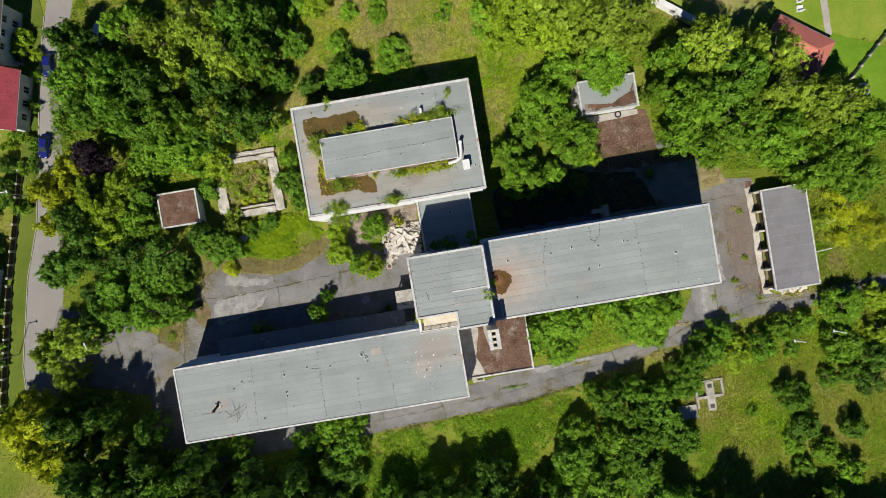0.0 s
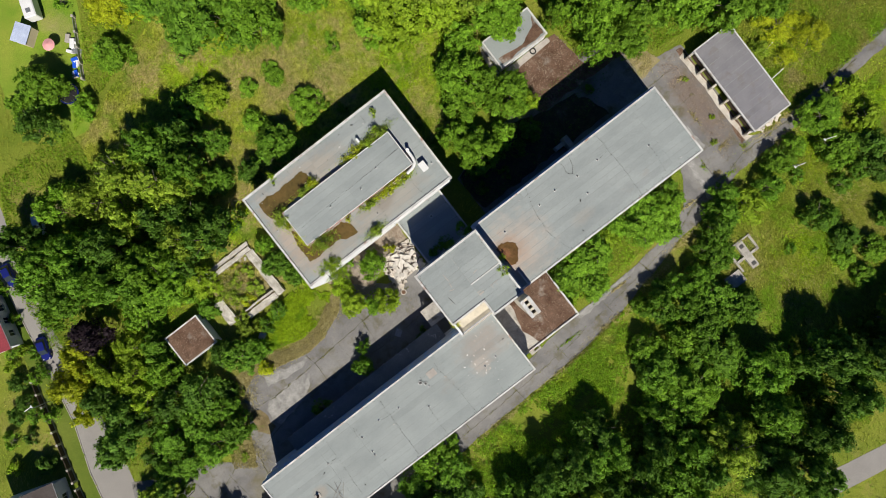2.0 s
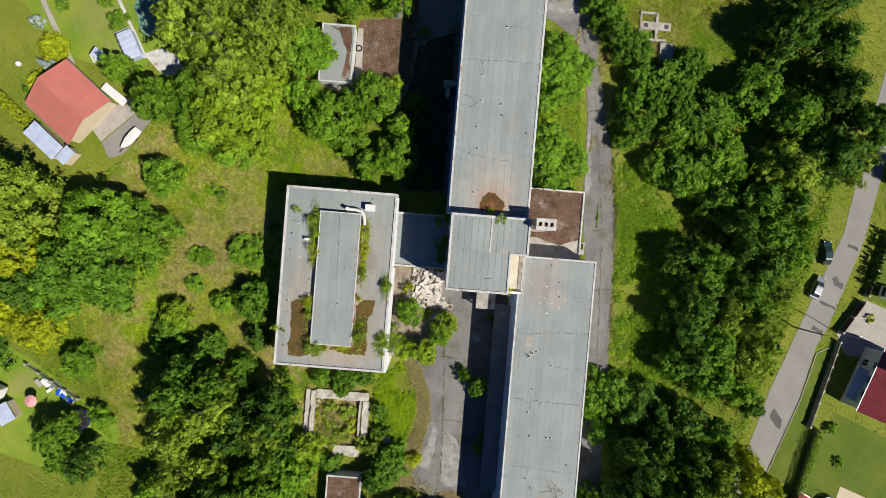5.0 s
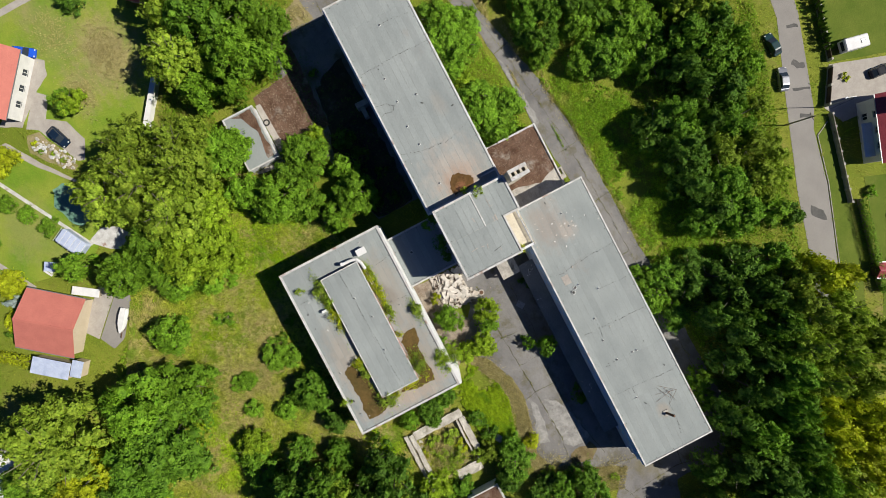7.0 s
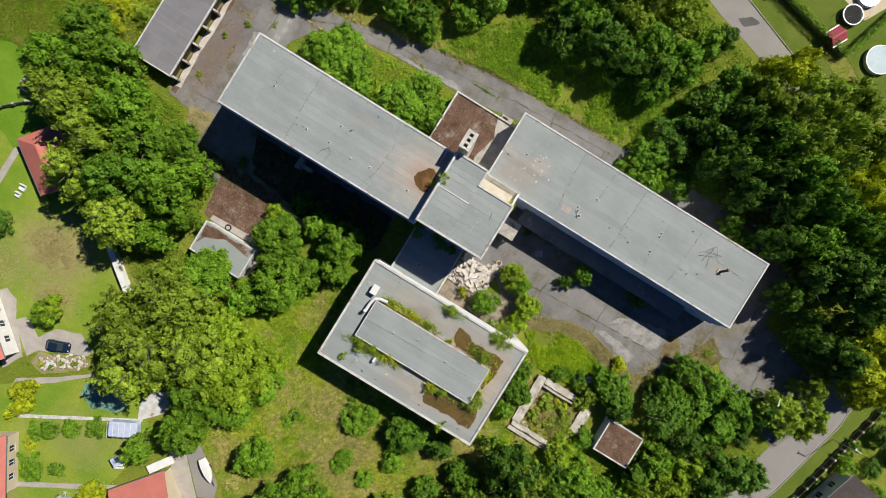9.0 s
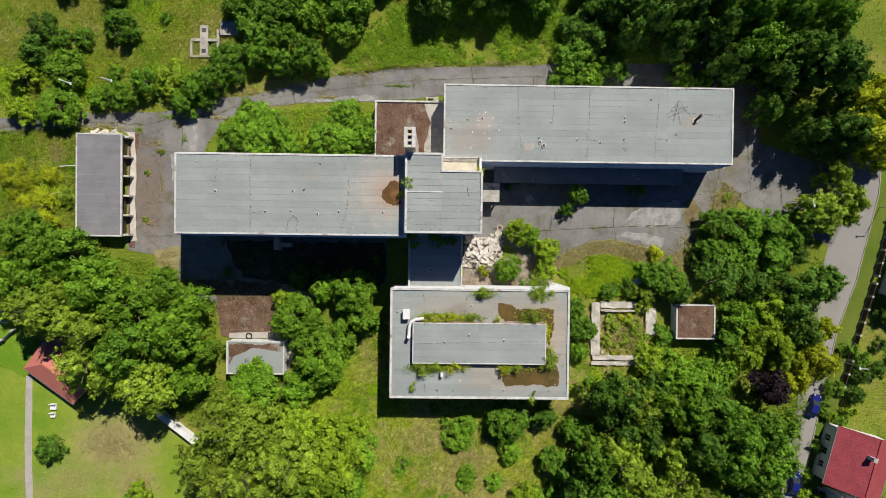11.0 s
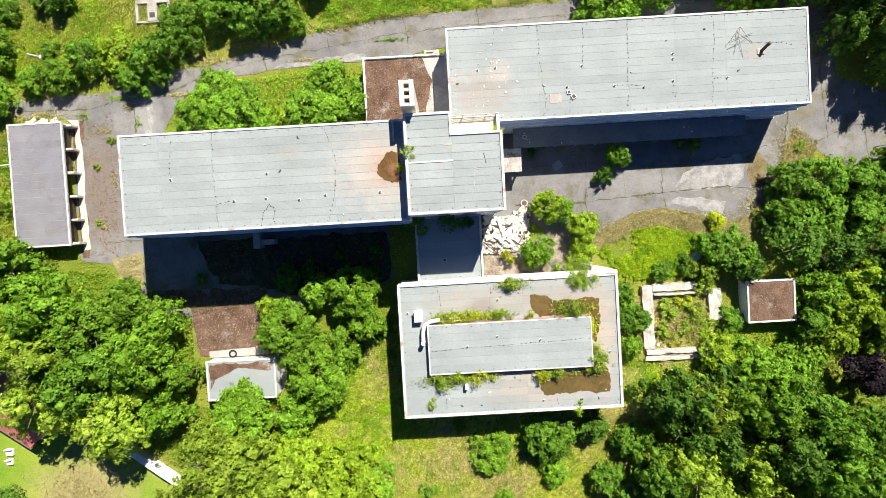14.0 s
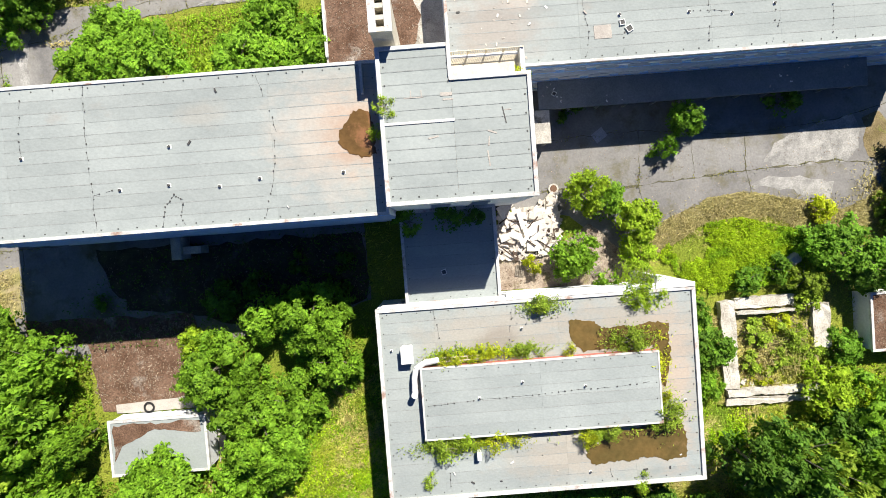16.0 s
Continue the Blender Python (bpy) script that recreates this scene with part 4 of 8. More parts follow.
for i in range(5):
    y = GY0 + 0.55 + i * (GY1 - GY0 - 0.7) / 5
    if i != 2:
        part("garage_door", boxes((GX1 - 0.62, GX1 - 0.54, y + 0.1, y + 2.9, 0.1, 2.3)), TIMBER, garage, "dark timber garage door")
for i in range(6):
    y = GY0 + 0.15 + i * (GY1 - GY0 - 0.5) / 5
    part("pier_foot", boxes((GX1 - 0.38, GX1 + 0.75, y - 0.1, y + 0.25, 0, 1.9 - 0.1 * (i % 3)), bevel=0.04), RUIN_WALL, garage, "broken pale side wall of a bay")
part("lintel", boxes((GX1 - 0.4, GX1, GY0 + 0.25, GY1 - 0.25, 2.3, 2.6)), RENDER, garage)
felt_roof(garage, GX0 - 0.05, GX1 + 0.05, GY0 - 0.05, GY1 + 0.05, GZ, (), seed=9, width=1.15, coping=0.2, rise=0.06, felt=FELT_G)
slab("garage_sill", [(-56.1, -2.4), (-54.9, -2.2), (-55.2, 5), (-55.0, 10), (-55.4, 17), (-57, 17.2), (-56.1, 16)], 0.12, RUIN_WALL, "worn pale concrete strip before the garages", "paving", amount=0.25, seed=80)

for i in range(9):
    chip_ = finish("plaster_lump", boxes((-0.5, 0.5, -0.35, 0.35, 0, 0.35), bevel=0.12), PLASTER)
    chip_.matrix_basis = pose(-62.6 + 0.55 * i, 17.0 + 0.35 * math.sin(i * 2.1), 0.0, 10 * math.sin(i), 12 * math.cos(i), 40 * i) @ Matrix.Diagonal((1 - 0.05 * (i % 4), 0.9, 1.6 - 0.15 * i, 1))
    tagged(chip_, "lump of fallen white plaster behind the garages", "rubble", "plaster lumps")

# ruined basin
RUIN = mat("pale_crumbling_concrete", (0.56, 0.53, 0.47), (0.36, 0.33, 0.28), 0.7, 0.95, 0.5, 10, 0.3, third=(0.13, 0.12, 0.07), third_at=(0.57, 0.68))
ruin = thing("ruined_basin", "roofless ruin of low weathered concrete walls full of weeds", "ruin")
for i, (b, h) in enumerate((((27.2, 38.6, -23.7, -23.0), 0.75), ((27.4, 37.8, -22.75, -22.0), 0.9), ((27.1, 28.7, -21.9, -12.4), 0.85), ((28.8, 35.2, -13.4, -12.2), 0.6), ((37.0, 38.9, -18.2, -13.4), 0.7), ((37.4, 39.2, -22.4, -20.4), 0.65), ((28.8, 35.0, -14.0, -13.7), 1.0))):
    bm = bmesh.new()
    x0, x1, y0, y1 = b
    prism(bm, ragged([(x0, y0), (x1, y0), (x1, y1), (x0, y1)], 0.35, 0.14, 150 + i), 0.0, h)
    for v in bm.verts:
        if v.co.z > 0.1:
            v.co.z += 0.16 * noise.noise(Vector((v.co.x * 1.3, v.co.y * 1.3, 3.0 + i)))
    part("wall", bm, RUIN, ruin)
for i in range(12):
    bm = boxes((-0.35, 0.35, -0.22, 0.22, 0, 0.18), bevel=0.04)
    o = part("loose_block", bm, RUIN, ruin)
    o.matrix_basis = pose(28.6 + 9.6 * ((i * 0.618) % 1), -22.2 + (0.5 if i % 3 else 8.6) + 0.3 * (i % 2), 0.1, 8 * (i % 3), -6, 47 * i)
slab("basin_floor", [(29, -22.5), (37.8, -22.5), (37.8, -13.3), (29, -13.3)], 0.1, SOIL, "weedy soil floor of the ruin", "ground", amount=0.1, seed=81)

# foundation with two shafts in the north-west meadow
found = thing("shaft_foundation", "cross of concrete beams with two square shafts in the meadow", "foundation")
for b, z in (((-43.6, -42.2, 30.8, 36.2), 0.7), ((-45.3, -40.4, 33.4, 33.9), 0.68), ((-45.4, -40.3, 30.6, 30.9), 0.6), ((-45.4, -45.0, 30.9, 33.4), 0.6), ((-40.7, -40.3, 30.9, 35.6), 0.6)):
    bm = bmesh.new()
    box(bm, *b, 0, z, bevel=0.03)
    part("beam", bm, CONCRETE, found)
# no holes cut: the shade inside both shafts is a black block
for y in (31.3, 35.0):
    part("shaft_opening", boxes((-43.3, -42.5, y, y + 0.75, 0.5, 0.715)), TAR, found, "tar-black block for the shade down a square shaft")
bm = bmesh.new()
box(bm, -40.0, -36.8, 34.5, 37.0, 0, 0.9, bevel=0.03)
tagged(finish("concrete_block", bm, CONCRETE), "flat grey concrete block in the bushes", "block")

# boundary wall of the gardens
gw = thing("garden_wall", "low white boundary wall of the gardens", "wall")
d = Vector((8.3, -6.4, 0))
w = finish("wall", boxes((0, d.length + 2, -0.5, 0.5, 0, 1.5)), WHITE, gw)
w.matrix_basis = pose(-53.4, -30.7, 0, 0, 0, math.degrees(math.atan2(d.y, d.x)))


# ---- plants ----
def leaves(rng, centres, normals, size, material, name, narrow=0.68, along=None, extra=None):
    """Small leaf sprays or grass blades, one island each, as one mesh."""
    n = len(centres)
    nor = normals / np.maximum(np.linalg.norm(normals, axis=1, keepdims=True), 1e-6)
    ref = rng.normal(size=(n, 3))
    u = np.cross(nor, ref)
    u /= np.maximum(np.linalg.norm(u, axis=1, keepdims=True), 1e-6)
    v = np.cross(nor, u)
    s = size * rng.uniform(0.65, 1.35, (n, 1))
    if along is not None:
        u = along + rng.normal(size=(n, 3)) * 0.42
        u /= np.linalg.norm(u, axis=1, keepdims=True)
        v = np.cross(nor, u)
    p0 = centres - u * s * 0.55
    p1 = centres + u * s * 0.45 + v * s * narrow * 0.5 - nor * s * 0.1
    p2 = centres + u * s * 0.40 - v * s * narrow * 0.5 - nor * s * 0.1
    if along is not None:
        p0, p1 = centres + u * s * 0.6, centres - u * s * 0.4 + v * s * narrow * 0.5
        p2 = centres - u * s * 0.4 - v * s * narrow * 0.5
    verts = np.stack([p0, p2, p1], 1).reshape(-1, 3)
    if extra is not None:
        verts = np.concatenate([verts, extra])
        n = len(verts) // 3
    me = bpy.data.meshes.new(name)
    me.vertices.add(3 * n), me.loops.add(3 * n), me.polygons.add(n)
    me.vertices.foreach_set("co", verts.astype(np.float32).ravel())
    me.loops.foreach_set("vertex_index", np.arange(3 * n, dtype=np.int32))
    me.polygons.foreach_set("loop_start", np.arange(0, 3 * n, 3, dtype=np.int32))
    me.update(calc_edges=True)
    me.materials.append(material)
    return me


def crown_mesh(rng, R, H, base, lobes, count, leaf, material, name, shape="round"):
    cs, ns = [], []
    an = rng.uniform(0, 2 * np.pi, lobes)
    ph = rng.uniform(0, 6.3, 3)
    out = 0.82 * (1 + 0.16 * np.sin(2 * an + ph[0]) + 0.12 * np.sin(3 * an + ph[1]) + 0.10 * np.sin(5 * an + ph[2]))
    rr = R * out * np.sqrt(rng.uniform(0, 1, lobes))
    zt = base + (H - base) * (0.16 + 0.86 * np.clip(1 - (rr / (0.98 * R)) ** 2, 0.04, 1) ** 0.75) * rng.uniform(0.66, 1.06, lobes)
    lr = R * rng.uniform(0.13, 0.31, lobes)
    wgt = lr ** 2 / (lr ** 2).sum()
    for i in range(lobes):
        k = int(count * wgt[i])
        g = max(4, k // 17)
        d = rng.normal(size=(g, 3))
        d /= np.linalg.norm(d, axis=1, keepdims=True)
        d[:, 2] = np.where(d[:, 2] < -0.25, -d[:, 2], d[:, 2])
        c = np.array([rr[i] * np.cos(an[i]), rr[i] * np.sin(an[i]), max(zt[i] - lr[i] * 0.8, 0.3 * lr[i])])
        off = d * lr[i] * rng.uniform(0.6, 1.22, (g, 1)) * np.array([1, 1, 1.05])
        if shape == "plume":
            u = np.array([np.cos(an[i]), np.sin(an[i]), 0.12])
            along = (off @ u)[:, None] * u
            off = along * 1.45 + (off - along) * np.array([0.8, 0.8, 0.9])
        tip = c + off
        face = d + np.array([0, 0, 0.25]) + rng.normal(size=(g, 3)) * 0.42
        pick = rng.integers(0, g, k)
        cs.append(tip[pick] + rng.normal(size=(k, 3)) * (leaf * 0.62))
        ns.append(face[pick] + rng.normal(size=(k, 3)) * 0.22)
    # skirt inside, so that the crown is closed from above
    k = count // 14
    a, q = rng.uniform(0, 2 * np.pi, k), R * 0.85 * np.sqrt(rng.uniform(0, 1, k))
    cs.append(np.stack([q * np.cos(a), q * np.sin(a), base + (H - base) * 0.35 * rng.uniform(0.2, 1.0, k)], 1))
    ns.append(np.array([0, 0, 1.0]) + rng.normal(size=(k, 3)) * 0.4)
    c, n = np.concatenate(cs), np.concatenate(ns)
    c[:, 2] = np.maximum(c[:, 2], 0.08)
    # a leafy core in every lobe
    ico = bmesh.new()
    bmesh.ops.create_icosphere(ico, subdivisions=1, radius=1.0)
    iv = np.array([v.co for v in ico.verts])
    tri = np.array([[v.index for v in f.verts] for f in ico.faces]).ravel()
    ico.free()
    core = []
    for i in range(lobes):
        q = iv * (lr[i] * 0.78 * rng.uniform(0.72, 1.05, (len(iv), 1))) + np.array([rr[i] * np.cos(an[i]), rr[i] * np.sin(an[i]), max(zt[i] - lr[i] * 0.8, 0.3 * lr[i])])
        q[:, 2] = np.maximum(q[:, 2], 0.05)
        core.append(q[tri])
    if shape == "feathery":
        return leaves(rng, c, n, leaf, material, name, 0.34)
    return leaves(rng, c, n, leaf, material, name, 0.9, extra=np.concatenate(core))


def trunk_mesh(rng, R, H, name="trunk", limbs=0):
    bm = bmesh.new()
    r = 0.028 * H + 0.03
    tube(bm, (0, 0, -0.1), (0.02 * H, 0.01 * H, 0.5 * H), r, r * 0.6, 7)
    tube(bm, (0.02 * H, 0.01 * H, 0.5 * H), (0.0, 0.03 * H, 0.85 * H), r * 0.6, r * 0.2, 6)
    for i in range(6):
        a = i * 1.05 + rng.uniform(-0.3, 0.3)
        z = H * rng.uniform(0.28, 0.55)
        L = R * rng.uniform(0.6, 0.85)
        tip = (L * math.cos(a), L * math.sin(a), z + 0.22 * H)
        mid = (0.5 * L * math.cos(a + 0.15), 0.5 * L * math.sin(a + 0.15), z + 0.08 * H)
        tube(bm, (0.012 * H, 0.006 * H, z), mid, r * 0.4, r * 0.28, 5)
        tube(bm, mid, tip, r * 0.28, r * 0.07, 5)
    for i in range(limbs):
        a = i * 2 * math.pi / limbs + rng.uniform(-0.25, 0.25)
        L = R * rng.uniform(0.25, 0.6)
        tip = (L * math.cos(a), L * math.sin(a), H * (1.03 - 0.25 * (L / R) ** 2))
        tube(bm, (0, 0.02 * H, 0.7 * H), tip, r * 0.3, r * 0.1, 5)
    me = bpy.data.meshes.new(name)
    bm.to_mesh(me), bm.free()
    me.materials.append(BARK)
    return me


# nominal radius, height, crown base, lobes, sprays, spray size
CLASSES = {"s": (1.3, 1.8, 0.05, 11, 850, 0.205), "m": (3.0, 5.2, 0.35, 30, 3300, 0.30), "l": (6.0, 11.0, 1.2, 56, 7600, 0.41)}
LOOK = {"G": "mid-green leafy wild", "D": "dark green leafy wild", "B": "bright green leafy wild", "Y": "yellow-green leafy wild", "M": "deep green leafy wild", "O": "olive green drooping wild", "P": "dark purple-leaved wild", "S": "silver-blue"}
TREES = {}


def tree_kind(size, kind, variant):
    key = size, kind, variant
    if key not in TREES:
        rng = np.random.default_rng(ord(kind) * 31 + variant * 7 + ord(size))
        R, H, base, lobes, count, leaf = CLASSES[size]
        if kind.islower():
            count, leaf = int(count * 0.7), leaf * 1.25
        if kind == "O":
            leaf, count = leaf * 0.9, int(count * 1.1)
        TREES[key] = crown_mesh(rng, R, H, base, lobes, count, leaf, LEAF[kind.upper()], "crown", "plume" if kind == "O" else "feathery" if kind.islower() else "round"), trunk_mesh(rng, R, H, limbs=9 if kind == "O" and size == "l" else 0)
    return TREES[key]


PLANT = random.Random(11)


def plant(x, y, r, h, kind, z=0.0, group="", label=""):
    size = "s" if r < 1.9 else "m" if r < 4.2 else "l"
    h = h * 1.12 if r > 2.4 else h
    crown, trunk = tree_kind(size, kind, PLANT.randrange(3))
    R, H = CLASSES[size][:2]
    name = "bush" if h < 3.2 else "tree"
    e = thing(name, label or LOOK[kind.upper()] + (" bush" if name == "bush" else " broadleaf tree"), name, pose(x, y, z, 0, 0, PLANT.uniform(0, 360)) @ Matrix.Diagonal((r / R, r / R, h / H, 1)), group)
    for n_, me in (("trunk", trunk), ("crown", crown)):
        o = new(n_, me)
        o.parent = e
    return e


WOODS = (
    ((-73.9, -9.7, 4.6, 9, "G"), (-71, -2.2, 5, 8, "G"), (-70.2, -13.6, 3.4, 10, "O"), (-67.6, -8.1, 4.5, 10, "G"), (-65.4, -13.6, 5.0, 12, "O"), (-63.9, -4.5, 5, 9, "G"), (-59.8, -16.2, 4.4, 12, "O"), (-57.5, -10.4, 5.8, 12, "G"), (-56.9, -17, 4.5, 12, "O"), (-52.6, -12.7, 5.4, 10, "G"), (-47.6, -10.8, 4.2, 7, "G"), (-42.6, -12.6, 3.3, 8, "G"), (-69.5, -39.3, 2.8, 3, "D"), (-57.8, -22.7, 5.8, 12, "O"), (-51.9, -20.2, 6.3, 12, "M"), (-48.8, -26.2, 5.8, 11, "O"), (-45.2, -17.7, 5.3, 12, "G"), (-44.4, -25.9, 4.1, 8, "G"), (-40.5, -21.2, 2.4, 9, "G")),
    ((-27.8, -13.1, 2.5, 4, "B"), (-25.6, -15, 4.5, 6, "G"), (-20.6, -10, 2.8, 5, "G"), (-15.6, -10.7, 4.2, 6, "G"), (-53.7, -48.9, 2.5, 4, "G"), (-37.3, -39.6, 6.2, 13, "O"), (-35.8, -32.2, 5.4, 12, "O"), (-33.2, -45.7, 6.2, 13, "O"), (-32.4, -28.3, 5.1, 7, "G"), (-32.3, -33.3, 5.8, 13, "O"), (-31.6, -40.6, 6.2, 14, "O"), (-24.9, -27.8, 3.7, 6, "G"), (-24.6, -33.5, 4.2, 7, "B"), (-23.9, -19, 3.7, 6, "G"), (-20.6, -23, 4.8, 7, "G"), (-18.2, -18.9, 3.5, 5, "G"), (-13.8, -15.3, 3.1, 5, "G"), (-26.7, -59.8, 2.7, 7, "G"), (-26.1, -38.6, 6.3, 12, "O")),
    ((-23.3, -45.1, 5.6, 8, "G"), (-21.6, -52.3, 4.3, 9, "G"), (-19.7, -46.2, 4.7, 7, "G"), (-19, -40.7, 6.4, 9, "B"), (-17.2, -45, 4.6, 5, "G"), (-17.1, -35.3, 3.7, 5, "B"), (-14, -40.1, 3.3, 4, "G"), (-9, -51.2, 4, 5, "G"), (-7.2, -43.3, 1.3, 1, "G"), (-6.7, -41.6, 1.3, 1.5, "G"), (-1.1, -32, 1, 1.2, "G"), (-1.1, -73.9, 8.5, 14, "O"), (-0.4, -60.1, 6.4, 11, "G"), (0.7, -56.4, 5.6, 8, "G"), (1.2, -34.7, 1.4, 1.5, "G"), (1.5, -51.7, 4.3, 7, "G"), (2.7, -83.8, 4.7, 8, "G"), (3.1, -37, 2.8, 2.5, "G"), (4.7, -34.5, 2.3, 2.5, "G")),
    ((4.9, -45.2, 2.1, 1.5, "G"), (5, -43.8, 1.9, 2, "G"), (7.2, -73.4, 5.5, 8, "Y"), (7.3, -58.4, 7.4, 9, "M"), (8.1, -63.6, 7.9, 9, "M"), (8.4, -77.7, 5.2, 6, "Y"), (12.4, -67, 5.6, 8, "M"), (15.2, -75.1, 4.3, 5, "Y"), (15.9, -51.4, 1.7, 1.2, "G"), (17.3, -47.8, 3, 3.5, "G"), (19.7, -50, 1.5, 1.2, "G"), (19.8, -70.5, 4.4, 4.5, "Y"), (25.3, -63.7, 3.2, 3.5, "G"), (38.2, -66.2, 4.3, 6, "G"), (42.5, -61.1, 3.7, 7, "D"), (69.2, 11.4, 2.8, 6, "O"), (44.9, 22.3, 2.7, 5, "G"), (60.1, 20.8, 1.9, 10, "D"), (62.2, 18.4, 3.2, 10, "D")),
    ((65.2, 27.5, 6, 13, "D"), (67.8, 18.1, 4.9, 10, "D"), (71.6, 23, 5.4, 11, "Y"), (75.6, 15.5, 4.2, 7, "Y"), (-39.6, 61.2, 5, 11, "D"), (-32, 63, 5, 11, "D"), (-30.9, 50.3, 5, 7.5, "M"), (-27.8, 57.3, 5, 9, "M"), (-27.4, 42.2, 5.2, 6, "M"), (-26.6, 68.1, 5, 11, "D"), (-21.5, 62.7, 5.4, 11, "D"), (-21, 68.5, 3.7, 8, "O"), (-19.8, 45.4, 5.2, 6.5, "G"), (-18.5, 55.9, 5.5, 10, "O"), (-64.8, 50.1, 2.8, 3.5, "G"), (-61.1, 45.7, 2.7, 3, "G"), (-60.1, 53.8, 2.8, 4, "G"), (-57.1, 49, 2.4, 2.5, "G"), (-56.2, 43.9, 2.4, 2.5, "G")),
    ((-48.1, 59.1, 5, 11, "D"), (-41.6, 54.2, 5, 11, "D"), (-75, 8.8, 3.7, 3, "y"), (-71.3, 3.7, 4.0, 3, "y"), (-66.2, 5.4, 2.1, 2.5, "o"), (-69.5, 9.5, 2.2, 2, "y"), (-32, -26.4, 4.1, 6.6, "G"), (19.6, -71.5, 4.3, 6, "Y"), (16.8, -78, 5, 7, "Y"), (25.3, -64.6, 3.1, 3.6, "G"), (34.8, -60.2, 2.5, 3.4, "G"), (38.6, -68.6, 2.8, 4, "G"), (43.2, -66, 3, 4.4, "G"), (23.6, -79.4, 2.3, 3, "D"), (26.6, -77.4, 1.8, 2.2, "G"), (12.4, -73.5, 5, 8, "D"), (-53.3, -47.9, 2.6, 4, "B"), (-19.5, 81.5, 3, 8, "D"), (-23.5, -70.5, 2.2, 3, "Y"), (72.5, 20, 6, 11, "Y")),
    ((77.2, 17, 4.4, 9, "Y"), (71, 6.4, 3.4, 6.5, "O"), (-16.8, 39.5, 4.1, 6, "M"), (-14.8, 42.6, 3.1, 5, "G"), (-16.2, 46.9, 3.6, 6, "M"), (-11.5, 45.6, 3.6, 6, "M"), (-13.2, 52.2, 4.1, 9, "M"), (-8.3, 49.1, 3.6, 9, "D"), (-12.9, 56.9, 4.1, 9, "D"), (-7.6, 54.7, 4.1, 9, "M"), (-8.7, 59.5, 3.1, 8, "G"), (-3.5, 59.4, 3.6, 7, "G"), (-1.4, 54.2, 4.1, 9, "D"), (-3.6, 50, 3.6, 9, "D"), (-0.9, 44.2, 4.7, 9, "M"), (-1.6, 40.5, 3.9, 8, "D"), (1.6, 48.4, 3.1, 9, "D"), (3.8, 53.1, 4.1, 8, "M"), (3.5, 58.5, 2.6, 6, "O")),
    ((4.7, 43, 4.6, 9, "D"), (7.2, 47.7, 4.1, 9, "O"), (8.8, 53.3, 3.6, 8, "O"), (11.9, 57.5, 3.1, 6, "O"), (9.9, 42.5, 4.1, 9, "D"), (13.1, 46.7, 4.6, 8, "M"), (14.7, 51.9, 4.1, 8, "O"), (15.9, 56.6, 2.6, 6, "O"), (15.4, 42.8, 3.6, 8, "D"), (18.6, 46.7, 4.1, 8, "M"), (20.1, 51.8, 3.6, 7, "G"), (23, 55.2, 2.6, 6, "D"), (16.4, 40.4, 3.1, 7, "M"), (23, 36, 3.1, 5, "D"), (22.7, 31.1, 3.3, 5, "M"), (20.8, 27.3, 2.6, 4, "G"), (25.4, 27.5, 3.1, 5, "G"), (29.4, 28.8, 3.1, 5, "M"), (25.3, 34, 3.6, 6, "D")),
    ((26.1, 37.7, 3.6, 7, "D"), (26.9, 43.5, 4.1, 8, "D"), (28.5, 48.7, 3.6, 7, "M"), (29.9, 39, 4.1, 10, "D"), (31.9, 43, 4, 11, "D"), (32.7, 48.5, 4.1, 10, "O"), (33.8, 52.9, 4, 11, "Y"), (36.1, 57.1, 3.1, 9, "Y"), (37.3, 47.4, 4.5, 12, "O"), (40, 52.5, 4.5, 12, "O"), (36.8, 42.2, 4.5, 12, "M"), (35, 36.7, 4, 12, "D"), (31.5, 33.8, 3, 10, "D"), (44.7, 55, 4, 11, "O"), (42.1, 44.4, 4.5, 13, "O"), (45.6, 49.1, 4.5, 13, "O"), (48.6, 54.1, 3.5, 11, "O"), (40.6, 37.1, 4, 12, "D"), (39.5, 32.6, 3.5, 11, "D")),
    ((45.1, 39.7, 4.5, 13, "M"), (48.6, 44.4, 4.5, 13, "O"), (51.6, 49.8, 4, 12, "O"), (45.7, 34.5, 4, 12, "D"), (50.6, 38, 4.5, 13, "M"), (53.7, 43.4, 4.5, 12, "Y"), (56.4, 48.5, 4.5, 12, "Y"), (60.9, 50.5, 4, 11, "Y"), (48.6, 29.1, 3.8, 11, "D"), (53, 31.8, 4, 12, "M"), (57, 37.4, 4.5, 12, "M"), (60.1, 42.8, 4, 11, "Y"), (64.6, 46.5, 4.1, 10, "Y"), (56.8, 26, 4, 11, "D"), (59.9, 30.5, 4.5, 12, "D"), (64, 36, 4.5, 12, "M"), (67.1, 41.4, 4, 11, "O"), (70.3, 46.9, 3.5, 10, "Y"), (55.3, 22, 3.1, 9, "D")),
